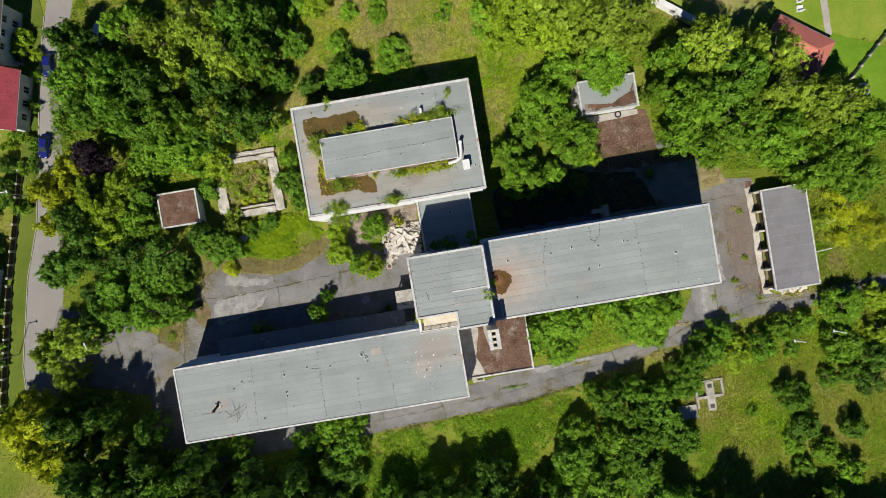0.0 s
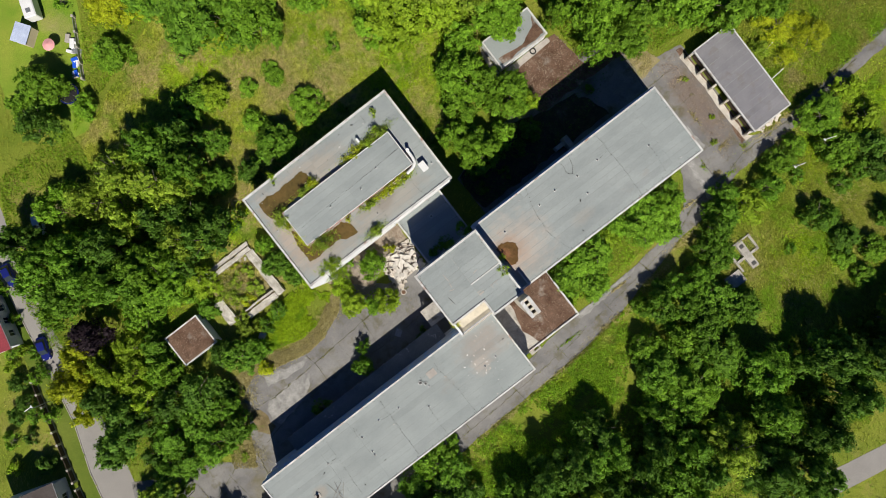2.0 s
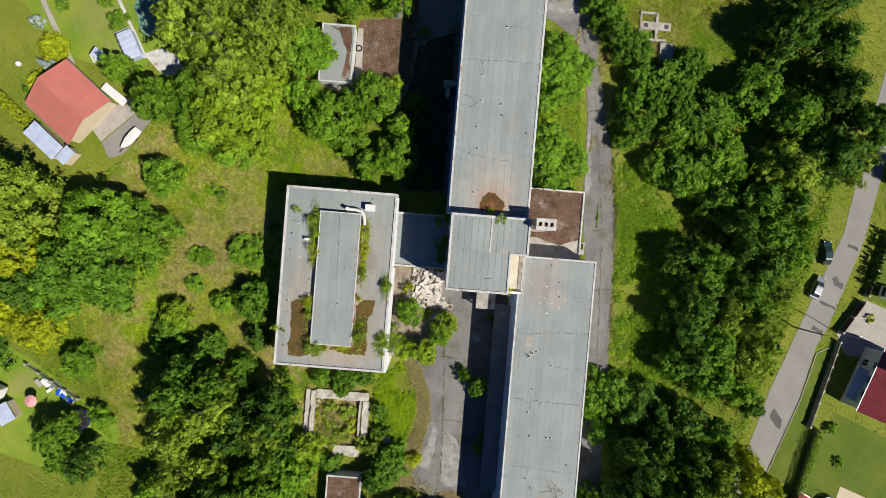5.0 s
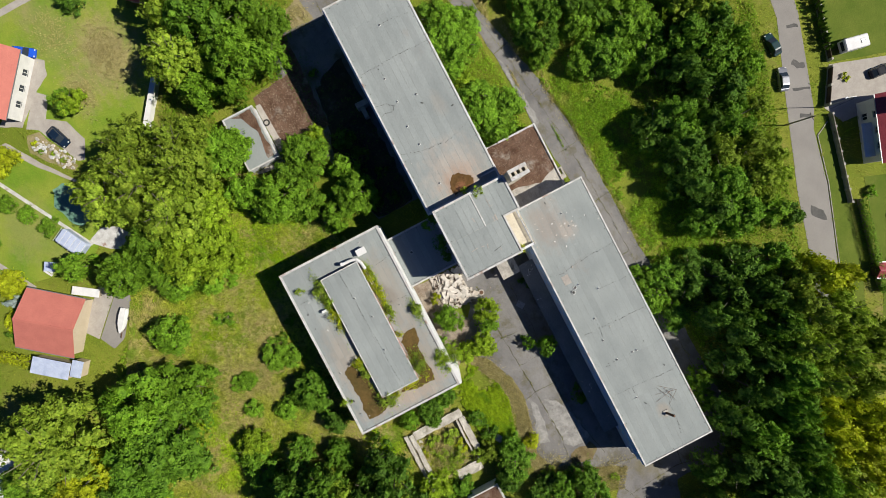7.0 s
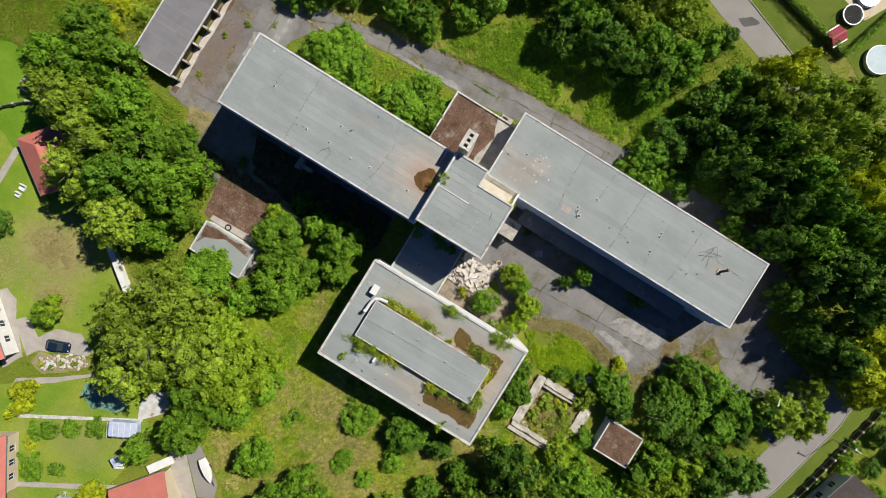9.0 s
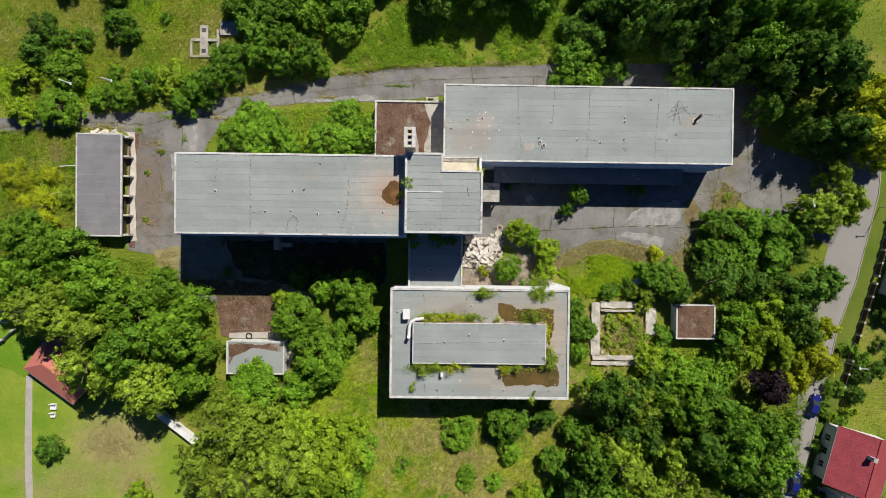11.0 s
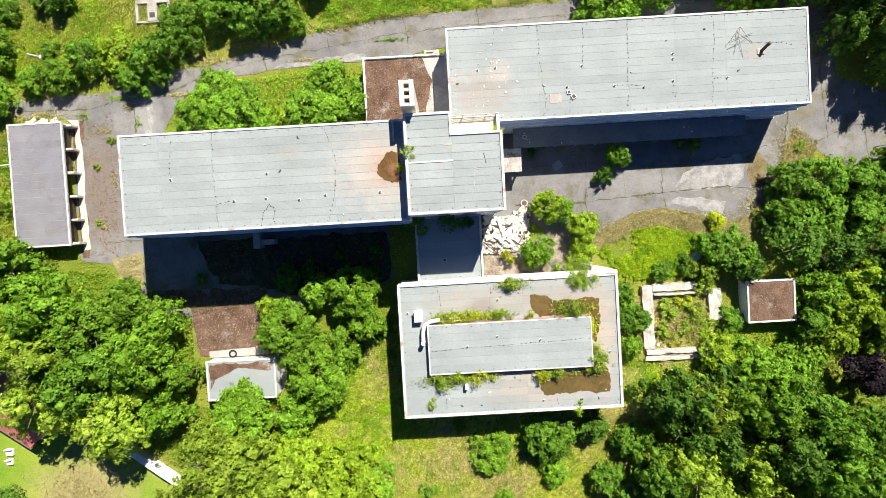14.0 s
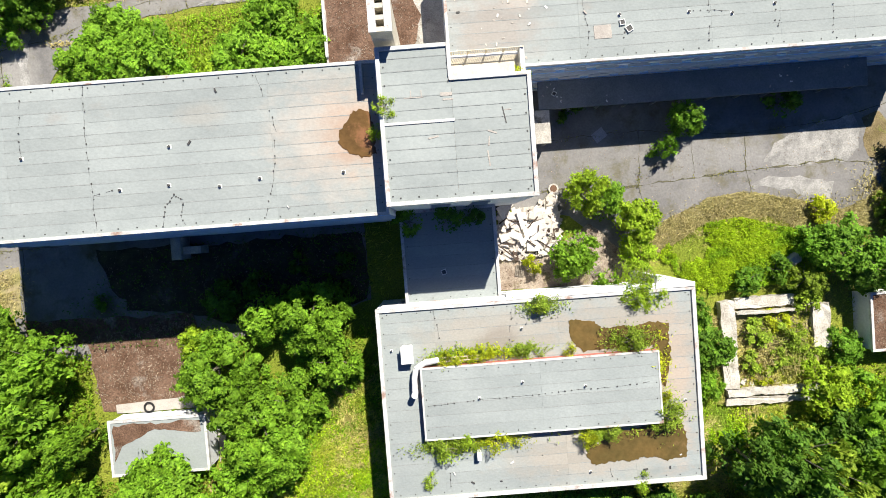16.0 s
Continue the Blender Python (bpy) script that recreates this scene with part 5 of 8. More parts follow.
    ((41.6, 28.2, 2.5, 5, "G"), (45.6, 27.3, 2.2, 5, "G"), (-66.4, 42.3, 2.6, 3.5, "M"), (-57.9, 41.3, 2.9, 3.5, "D"), (-56.7, 35.2, 3.3, 4, "M"), (-53.1, 40.2, 0.7, 0.8, "G"), (-49.6, 37.4, 1.2, 1.3, "M"), (-63.6, 33.5, 1.9, 2.5, "M"), (-70.6, 35.2, 2.6, 3.5, "D"), (-71.7, 30.8, 3.1, 4, "D"), (-67.6, 33.2, 2.1, 3, "M"), (-66.3, 27.4, 3.9, 4.5, "G"), (-67.5, 21.2, 4.2, 4, "G"), (-73.8, 26.1, 2.9, 3.5, "B"), (-74.4, 20.3, 2.9, 3, "B"), (-58.5, 27.4, 1.5, 2, "M"), (-57.3, 23.1, 3.1, 3.5, "G"), (-60.9, 22.9, 2.3, 3, "G"), (-52.5, 25.7, 2.6, 4, "M")),
    ((-47.3, 26.2, 3.8, 3.3, "B"), (-43.2, 24.6, 3.1, 4, "M"), (-40.6, 25.8, 2.9, 4.5, "M"), (-38.2, 30, 3.3, 4, "M"), (-36.8, 27.7, 2.1, 3.5, "M"), (-45.6, 22.2, 2.6, 3.4, "M"), (-42.2, 22.9, 1.9, 3, "M"), (-35.5, 39.5, 3.6, 5, "M"), (-32.9, 35.5, 3.9, 5, "M"), (-29.2, 37.5, 3.6, 6, "M"), (-28, 33.5, 3.1, 6, "M"), (-32.5, 31.4, 3.1, 4.5, "M"), (-28.9, 29.9, 2.9, 5, "M"), (-23.6, 38.3, 3.6, 5, "G"), (-23.9, 30.5, 3.1, 5.5, "M"), (-26.6, 28.9, 2.3, 4.5, "D"), (-21.9, 28.9, 1.9, 3, "G"), (-18.6, 34.9, 3.1, 4.5, "G"), (-17.3, 38.9, 3.6, 5, "M")),
    ((-33.6, 17.6, 4.9, 4.2, "G"), (-37.5, 16.1, 3.1, 3.6, "G"), (-30.1, 17.6, 3.9, 4, "G"), (-27.9, 14.9, 2.6, 3, "G"), (-33.9, 19.9, 3.1, 3.4, "G"), (-21, 16.4, 3.6, 3.8, "G"), (-18, 20.2, 3.3, 3.4, "G"), (-17.3, 15.4, 3.6, 3.8, "G"), (-14.4, 17.5, 3.6, 3.6, "G"), (-24.4, 15.7, 2.1, 2.4, "B"), (48.4, 1.6, 3.3, 4.5, "M"), (53.4, 1.7, 3.6, 4.5, "M"), (58.4, 1.4, 3.6, 4.5, "M"), (61.3, -0.2, 2.9, 4.5, "M"), (47.7, -2.4, 2.6, 4.5, "M"), (53.1, -3.2, 3.6, 4.5, "M"), (58.6, -3.6, 3.6, 4.5, "M"), (62.7, -3.3, 2.6, 4.5, "D"), (46.4, -4.5, 2.1, 3.5, "D")),
    ((49.4, -7.4, 4.1, 6, "D"), (39.9, -7.8, 3.6, 4.5, "M"), (42.3, -10, 2.6, 4.5, "D"), (37.1, -6.7, 2.3, 4, "M"), (33.3, -9.5, 1.6, 2.2, "M"), (30.2, -10.3, 1.8, 2.2, "M"), (36.1, -10.7, 2.1, 3, "O"), (54.8, -8.8, 3.6, 6, "D"), (60.2, -9.1, 3.1, 6, "D"), (65.2, -9.4, 3.9, 6, "D"), (68.2, -8.6, 3.4, 6, "D"), (57.3, -11.9, 2.9, 5.5, "B"), (52.1, -14.6, 3.6, 5.5, "G"), (56.8, -16.8, 3.6, 6, "B"), (62, -13.2, 3.6, 6, "D"), (63.8, -17.3, 3.6, 6, "D"), (68.2, -16.6, 2.3, 5, "Y"), (50.1, -18.4, 3.1, 5, "M"), (53.8, -20.6, 3.6, 5.5, "B")),
    ((59.8, -20.5, 3.6, 5.5, "B"), (64.8, -21.3, 3.6, 5.5, "Y"), (67.9, -22.6, 3.1, 5, "Y"), (66.4, 4.2, 4.3, 7, "O"), (70.8, 4, 2.5, 6, "O"), (64.3, 2, 3.1, 6, "D"), (38.3, -3.2, 1.7, 2, "Y"), (45, -3.2, 1.3, 1.5, "O"), (39.8, -18.2, 2.1, 2.5, "M"), (38.9, -21.2, 1.9, 2.4, "B"), (25.1, -16.9, 2.8, 3.5, "M"), (23.9, -13.4, 1.9, 3, "M"), (37.2, -22.7, 2.9, 4, "B"), (42.1, -25.6, 4.6, 7, "G"), (38.4, -26.5, 3.1, 6, "D"), (48.5, -24.2, 4.1, 6, "G"), (57.7, -26.6, 3.5, 7.5, "P"), (62.9, -25.5, 3.1, 5, "Y"), (27.8, -28.3, 3.5, 9, "D")),
    ((31.5, -27.4, 3.8, 10, "D"), (34.2, -29.5, 3.5, 10, "O"), (31.2, -32.2, 3.5, 10, "D"), (34.7, -34.2, 3.8, 11, "D"), (41.6, -29.8, 4.8, 11, "G"), (46.4, -30.1, 4.8, 11, "M"), (50.1, -33.3, 4.8, 11, "M"), (43.9, -35.5, 4.5, 12, "D"), (49.8, -38.1, 4.5, 11, "M"), (55.7, -34, 4.3, 9, "M"), (58.4, -38.1, 3.8, 9, "M"), (55.3, -40.8, 4.3, 9, "M"), (57, -45.8, 3.8, 9, "D"), (60.5, -32.8, 2.9, 7, "G"), (38.8, -38.3, 4, 11, "O"), (40.9, -43.2, 4, 11, "O"), (30.3, -38.4, 4.8, 12, "O"), (26.7, -38.4, 4.2, 11, "M"), (28.1, -44, 5, 12, "M")),
    ((33.9, -43.5, 4.8, 12, "O"), (23.8, -43.3, 3.8, 10, "D"), (48.7, -43.4, 2.3, 5, "B"), (50.1, -48.2, 3.1, 6, "G"), (46.1, -49.1, 2.6, 6, "G"), (11.9, -32.9, 4.3, 5, "M"), (18.5, -32.5, 2.6, 4, "D"), (23.9, -34.9, 2.8, 4, "M"), (12.7, -39.4, 2.3, 3, "G"), (20.5, -40.7, 2.9, 4, "M"), (9.9, -45.1, 1.9, 1.8, "G"), (15.6, -47.4, 3.1, 4, "B"), (20.6, -48.3, 3.1, 4, "M"), (-50.5, 62.5, 5, 11, "D"), (-54.8, 57, 4.2, 9, "D"), (-58.5, 62.5, 5, 11, "D"), (-63, 58, 4, 8, "M"), (-66.5, 63, 5, 10, "D")),
)
for rows in WOODS:
    for x, y, r, h, kind in rows:
        plant(x, y, r, h, kind, group="trees and bushes")
# courtyard trees and shrubs on the roofs
for x, y, r, h, kind in ((36.4, -13.0, 1.6, 2.2, "O"), (33, -19.5, 1.7, 1.5, "O"), (36, -20.2, 1.5, 1.4, "B"), (31, -16, 1.8, 1.4, "O"), (34.5, -16.5, 1.7, 1.5, "O"), (30.2, -19.2, 1.4, 1.3, "O"), (33.4, -15.0, 1.3, 1.2, "Y"), (36.6, -18.4, 1.3, 1.5, "O"), (31.6, -20.8, 1.2, 1.1, "Y"), (24.6, -17.6, 1.9, 3.0, "G"), (24.9, -21.2, 2.0, 3.2, "G"), (24.3, -14.2, 1.6, 2.6, "G"), (13.4, 0.3, 2.5, 4.2, "B"), (15.2, -1.0, 2.3, 3.9, "G"), (18.5, -3.3, 2.7, 4.0, "B"), (18.4, -6.3, 2.1, 3.2, "B"), (11.9, -6.0, 2.8, 3.9, "G"), (24.1, 6.9, 2.0, 4.4, "M"), (22.2, 4.3, 1.4, 3.0, "M"), (34.9, 8.0, 1.8, 2.6, "D"), (7.6, -7.0, 1.1, 1.8, "Y"), (12.4, 9.4, 1.5, 2.4, "D"), (15.3, -9.2, 1.4, 2.0, "G")):
    plant(x, y, r, h, kind, group="courtyard shrubs")
for x, y, r, h, kind, z in ((-2.0, -14.6, 1.6, 1.5, "Y", LZ), (0.8, -14.5, 1.5, 1.4, "Y", LZ), (4.9, -14.5, 1.5, 1.1, "O", LZ), (6.7, -10.2, 1.4, 1.7, "O", LZ), (15.0, -14.2, 2.1, 1.8, "O", LZ), (16.6, -9.6, 2.6, 2.6, "B", LZ - 1.5), (-2.9, -23.0, 2.1, 1.8, "O", LZ), (-1.0, -22.7, 1.5, 1.5, "B", LZ), (1.9, -22.9, 1.8, 1.6, "Y", LZ), (10.2, -23.0, 1.6, 1.5, "Y", LZ), (12.6, -22.7, 1.5, 1.5, "O", LZ), (17.8, -21.6, 2.2, 2.0, "O", LZ), (15.3, -27.9, 1.2, 1.6, "B", LZ), (-4.6, -26.2, 1.1, 0.9, "O", LZ), (18.0, -19.6, 1.0, 1.0, "Y", LZ), (-5.5, 7.0, 0.9, 0.7, "B", TZ), (-6.3, 5.6, 1.0, 0.8, "B", WZ), (5.3, 9.2, 1.0, 1.3, "Y", BZ), (-4.8, -1.6, 1.5, 1.1, "G", KZ), (-1.2, -1.5, 1.8, 1.4, "D", KZ), (1.0, -1.4, 1.2, 1.0, "D", KZ), (9.2, -14.8, 1.0, 1.0, "Y", LZ)):
    r *= 0.78 if z == LZ else 1.0
    plant(x, y, r, h, kind if kind in "DG" else kind.lower(), z, "shrubs on the roofs", LOOK[kind] + " shrub on the flat roof")


def inside(poly, p):
    x, y = p[:, 0], p[:, 1]
    r = np.zeros(len(p), bool)
    for i in range(len(poly)):
        (x0, y0), (x1, y1) = poly[i], poly[i - 1]
        c = ((y0 > y) != (y1 > y)) & (x < (x1 - x0) * (y - y0) / (y1 - y0 + 1e-9) + x0)
        r ^= c
    return r


def scatter(poly, count, rng):
    lo, hi = np.min(poly, 0), np.max(poly, 0)
    p = rng.uniform(lo, hi, (count * 3, 2))
    return p[inside(poly, p)][:count]


def herbs(name, poly, count, size, height, material, label, seed, clump=0.5):
    """Many small upright sprays over a stretch of ground, thicker in clumps."""
    rng = np.random.default_rng(seed)
    p = scatter(poly, count, rng)
    f = np.array([noise.noise(Vector((x * 0.16, y * 0.16, seed + 0.37))) + 0.7 * noise.noise(Vector((x * 0.55, y * 0.55, seed + 0.71))) + 0.5 * noise.noise(Vector((x * 1.6, y * 1.6, seed + 0.13))) for x, y in p])
    keep = f > rng.uniform(-1.2, 0.6, len(p)) * clump - 0.1
    p, f = p[keep], f[keep]
    c = np.column_stack([p, 0.06 + height * rng.uniform(0.15, 1.0, len(p)) * np.clip(0.6 + f, 0.3, 1.4)])
    nrm = np.array([0, 0, 0.9]) + rng.normal(size=(len(p), 3)) * 0.55
    ob = new(name, leaves(rng, c, nrm, size, material, name, 0.45))
    tagged(ob, label, "plants", kind="stuff")


def blades(name, poly, count, size, height, material, label, seed, gap=0.25, outside=()):
    """Long grass blades, lodged in swathes that follow the wind, with trodden gaps."""
    rng = np.random.default_rng(seed)
    p = scatter(poly, count, rng)
    for q in outside:
        p = p[~inside(q, p)]
    f = np.array([noise.noise(Vector((x * 0.3, y * 0.3, seed + 0.2))) + 0.7 * noise.noise(Vector((x * 0.9, y * 0.9, seed + 0.6))) for x, y in p])
    th = np.array([1.5 * noise.noise(Vector((x * 0.11, y * 0.11, seed + 3.1))) + 0.9 * noise.noise(Vector((x * 0.42, y * 0.42, seed + 5.3))) for x, y in p]) + 0.9
    keep = f > rng.uniform(-1.0, 0.5, len(p)) * gap - 0.35
    p, f, th = p[keep], f[keep], th[keep]
    lift = rng.uniform(0.1, 0.7, len(p))
    along = np.stack([np.cos(th), np.sin(th), lift], 1)
    c = np.column_stack([p, 0.1 + height * rng.uniform(0.15, 1.0, len(p)) * np.clip(0.7 + f, 0.25, 1.5)])
    nrm = np.stack([-np.cos(th) * lift, -np.sin(th) * lift, np.ones(len(p))], 1) + rng.normal(size=(len(p), 3)) * 0.25
    ob = new(name, leaves(rng, c, nrm, size, material, name, 0.20, along))
    tagged(ob, label, "grass", kind="stuff")


def lush(x, y, rx, ry, count, size, height, material, label, seed, narrow=0.6, z=0.0):
    """A patch of herbs that thins out towards its rim."""
    rng = np.random.default_rng(seed)
    p = rng.normal(size=(count, 2)) * np.array([rx, ry]) * 0.55 + np.array([x, y])
    f = np.array([noise.noise(Vector((a * 0.5, b * 0.5, seed))) + 0.6 * noise.noise(Vector((a * 1.4, b * 1.4, seed))) for a, b in p])
    p, f = p[f > -0.35], f[f > -0.35]
    c = np.column_stack([p, z + 0.08 + height * rng.uniform(0.2, 1.0, len(p)) * np.clip(0.6 + f, 0.3, 1.4)])
    ob = new("herb_patch", leaves(rng, c, np.array([0, 0, 0.9]) + rng.normal(size=(len(p), 3)) * 0.5, size, material, "herb_patch", narrow))
    tagged(ob, label, "plants", kind="stuff")


SOUTH = [(-29, -28), (-22, -20), (-9, -16), (-9, -29), (21, -29), (24, -12), (40, -24), (44, -40), (40, -56), (16, -66), (-4, -64), (-24, -52), (-28, -40)]
NORTHWEST = [(-95, 21.5), (-54, 23), (-38, 26), (-20, 29.5), (-20, 40), (-14, 60), (-40, 72), (-95, 60)]
SLOPE = [(-24, 27.2), (-9, 29.6), (6, 30.3), (22, 31.0), (38, 31.6), (32, 44), (14, 44), (-10, 40)]
BANK = [(20.5, -7.5), (24, -4.2), (30, -3.6), (38, -6), (40, -10), (34, -11), (27, -11.5), (22.5, -12), (22, -9)]
blades("meadow", SOUTH, 215000, 0.52, 0.4, MEADOW_S, "tall dry meadow grass with green patches", 1)
blades("meadow", NORTHWEST, 175000, 0.56, 0.45, MEADOW, "tall yellowing meadow grass", 2)
blades("meadow", [(-95, -14), (-60, -4), (-64.5, 18), (-95, 16)], 50000, 0.5, 0.4, MEADOW, "tall yellowing meadow grass", 22)
blades("rough_grass", [(-110, -95), (95, -95), (95, 95), (-110, 95)], 230000, 0.55, 0.3, MEADOW, "rough uncut grass round the grounds", 24, 0.5, PAVED + [SOUTH, NORTHWEST, SLOPE, [(0, 12), (48, 12), (48, 24.4), (0, 24.4)], [(-41.7, -1.1), (-6, -1.1), (-6, 11.6), (-41.7, 11.6)], [(-9, -29), (22, -29), (22, 12), (-6, 12)]])
for i, (x, y, rx, ry, n) in enumerate(((-17, -38, 7, 9, 9000), (-12, -30, 6, 5, 6000), (34, -34, 6, 9, 9000), (27, -28, 5, 3, 4000), (-6, -46, 5, 5, 4000), (-20, -27, 5, 5, 5000), (44, -26, 6, 4, 5000), (-84, 26, 9, 4, 6000), (-66, 27, 8, 4, 6000), (-52, 40, 6, 5, 3000), (14, -54, 9, 6, 7000), (-72, 8, 4, 6, 3000))):
    lush(x, y, rx, ry, int(n * 1.7), 0.24, 0.6, LIME, "patch of bright lime-green herbs in the meadow", 400 + i)
for i, (x, y, rx, ry, n) in enumerate(((6.6, -38, 8, 4, 7000), (-5, -37, 6, 5, 6000), (14.5, -46, 7, 5, 6000), (-0.5, -47, 6, 5, 5000), (-59, -39, 6, 4, 3600), (-55, -46, 4, 2.5, 1500), (-66, -46, 5, 3, 1400), (-14, -29, 4, 5, 4000), (22, -37, 5, 4, 4000), (-2, -44, 6, 4, 4000), (-62, 36, 8, 4, 4000), (-48, 44, 6, 4, 3000), (-78, 34, 6, 5, 3000), (33, -3.2, 7, 1.4, 2600), (23, -4.4, 3, 1.3, 1500), (45.5, -1.4, 2.6, 2.4, 1400), (50, 6, 1.6, 3.5, 1400), (-49, -5.5, 2, 2, 900), (-70, 12, 5, 3, 2500), (-46, 22.2, 4, 0.7, 700), (-36, 24.6, 4, 0.7, 800), (-27, 26.6, 4, 0.7, 800), (-17, 28.4, 5, 0.7, 900), (-5, 29.9, 6, 0.6, 900), (10, 30.5, 6, 0.6, 900), (-60, 20.9, 5, 0.7, 800), (-62, 18.0, 6, 0.6, 900))):
    lush(x, y, rx, ry, n, 0.3, 0.45, DRY, "patch of dry straw-coloured grass", 440 + i, 0.22)
for i, (x, y, rx, ry, n, k) in enumerate(((-1.2, -14.5, 2.6, 0.7, 700, "O"), (1.4, -14.4, 2.2, 0.6, 500, "Y"), (5.0, -14.5, 2.0, 0.6, 350, "O"), (7.0, -10.4, 1.8, 0.8, 320, "O"), (15.0, -14.2, 2.2, 1.2, 520, "O"), (-2.6, -23.0, 2.8, 0.7, 750, "O"), (1.6, -22.9, 2.6, 0.6, 600, "Y"), (11.3, -22.9, 2.8, 0.6, 600, "O"), (17.8, -21.2, 1.6, 1.8, 520, "O"), (17.7, -16.0, 0.9, 2.2, 300, "Y"))):
    lush(x, y, rx, ry, n * 2, 0.27, 0.8, LEAF[k], "feathery olive-yellow weeds in the dirt on the hall roof", 480 + i, 0.35, LZ)
for i, (x, y, rx, ry, n, m_) in enumerate(((-47.5, 18.6, 0.9, 0.7, 200, DRY), (-46.4, 15.6, 0.5, 1.4, 160, HERB), (-51.5, 15.2, 1.2, 0.5, 180, DRY), (-49.0, 20.0, 1.6, 0.4, 200, HERB), (-50.6, 8.0, 0.4, 1.6, 140, DRY), (-47.2, 3.0, 0.4, 1.2, 120, HERB), (-52.6, 1.0, 0.8, 0.5, 110, DRY), (-54.2, 17.6, 1.2, 0.5, 200, HERB), (-40.2, 20.0, 1.6, 0.25, 150, DRY), (-21.0, 24.0, 2.2, 0.25, 200, DRY), (-8.0, 26.2, 2.4, 0.25, 200, HERB))):
    lush(x, y, rx, ry, n, 0.24, 0.3, m_, "weeds growing in the cracks of the asphalt", 520 + i, 0.4)
herbs("nettles", SLOPE, 70000, 0.27, 0.9, NETTLE, "dense bright green nettles on the bank", 3, 0.3)
herbs("nettles", BANK, 44000, 0.22, 0.6, LIME, "dense bright yellow-green herbs", 4, 0.1)
herbs("nettles", SOUTH, 40000, 0.22, 0.5, HERB, "bright green weeds in the meadow", 5, 1.8)
herbs("nettles", NORTHWEST, 30000, 0.24, 0.5, HERB, "bright green weeds in the meadow", 15, 1.8)
herbs("weeds", [(-95, -14), (-60, -4), (-64.5, 18), (-95, 16)], 26000, 0.32, 0.6, HERB, "rank weeds behind the garages", 6, 0.9)
herbs("weeds", [(-78, 4), (-64.5, -2), (-64.3, 17), (-78, 14)], 9000, 0.28, 0.6, MEADOW, "dry yellow weeds behind the garages", 16, 0.8)
herbs("weeds", [(29.2, -22.3), (37.3, -22.3), (37.3, -13.7), (29.2, -13.7)], 6500, 0.26, 1.2, MEADOW_S, "dry weeds inside the ruin", 7, 0.6)
herbs("weeds", [(48, -6), (56, 4), (70, -4), (66, -40), (56, -60), (40, -60), (44, -20), (50, -12)], 30000, 0.38, 0.6, HERB, "undergrowth below the trees", 8, 0.6)
herbs("weeds", [(-43, 14), (-39.5, 18.5), (-31, 21.4), (-22, 22.2), (-12.3, 22), (-12.3, 12), (-42, 12)], 12000, 0.3, 0.8, HERB, "rank weeds beside the wing", 9, 0.4)
herbs("weeds", [(-10, 40), (34, 44), (70, 20), (58, 42), (34, 55), (-10, 68), (-30, 70), (-20, 44)], 44000, 0.42, 0.7, HERB, "undergrowth below the trees", 10, 0.5)
herbs("weeds", [(-47, -13), (-40.5, -13), (-40.5, -27), (-26.5, -27), (-26.5, -20), (-10, -10.5), (-9, -28), (-26, -40), (-44, -36), (-60, -24), (-76, -14), (-70, -4), (-52, -6)], 36000, 0.36, 0.6, HERB, "undergrowth below the trees", 12, 0.5)
herbs("meadow", [(-24, -52), (-4, -64), (16, -66), (40, -58), (34, -66), (24, -76), (-8, -64), (-16, -54)], 18000, 0.32, 0.4, HERB, "long green grass", 13, 0.7)
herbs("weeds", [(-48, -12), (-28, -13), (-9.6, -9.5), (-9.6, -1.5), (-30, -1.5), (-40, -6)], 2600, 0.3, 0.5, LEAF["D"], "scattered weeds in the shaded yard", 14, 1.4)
herbs("weeds", [(18.5, -6.5), (22.7, -3.1), (31, -0.9), (36.8, -2.3), (44.9, -2.2), (48.8, 5.4), (51.0, 10), (54, 7), (49, -7), (38, -6.2), (26, -4.2), (22, -6.5)], 9000, 0.2, 0.3, DRY, "dry yellow weeds along the yard edge", 17, 1.0)
blades("meadow", [(18.5, -6.5), (20.5, -5.0), (22.7, -3.1), (26.8, -1.3), (31, -0.9), (36.8, -2.3), (41, -3.6), (44.9, -2.2), (46.5, 1.5), (48.8, 5.4), (51.0, 10), (54.5, 7.5), (52, 0), (49, -5), (38, -6.2), (33, -3.7), (26, -4.2), (22, -6.5)], 14000, 0.4, 0.25, DRY, "dry yellow grass along the yard edge", 23, 0.9)


def debris(poly, z, count, size, label, seed):
    """Fallen leaves, twigs and flakes lying flat on a surface."""
    rng = np.random.default_rng(seed)
    p = scatter(poly, count, rng)
    f = np.array([noise.noise(Vector((x * 0.6, y * 0.6, seed))) for x, y in p])
    p = p[f > rng.uniform(-0.6, 0.5, len(p))]
    c = np.column_stack([p, np.full(len(p), z) + rng.uniform(0.01, 0.05, len(p))])
    nr = np.array([0, 0, 1.0]) + rng.normal(size=(len(p), 3)) * 0.22
    tagged(new("debris", leaves(rng, c, nr, size, DEAD, "debris", 0.35)), label, "debris", kind="stuff")


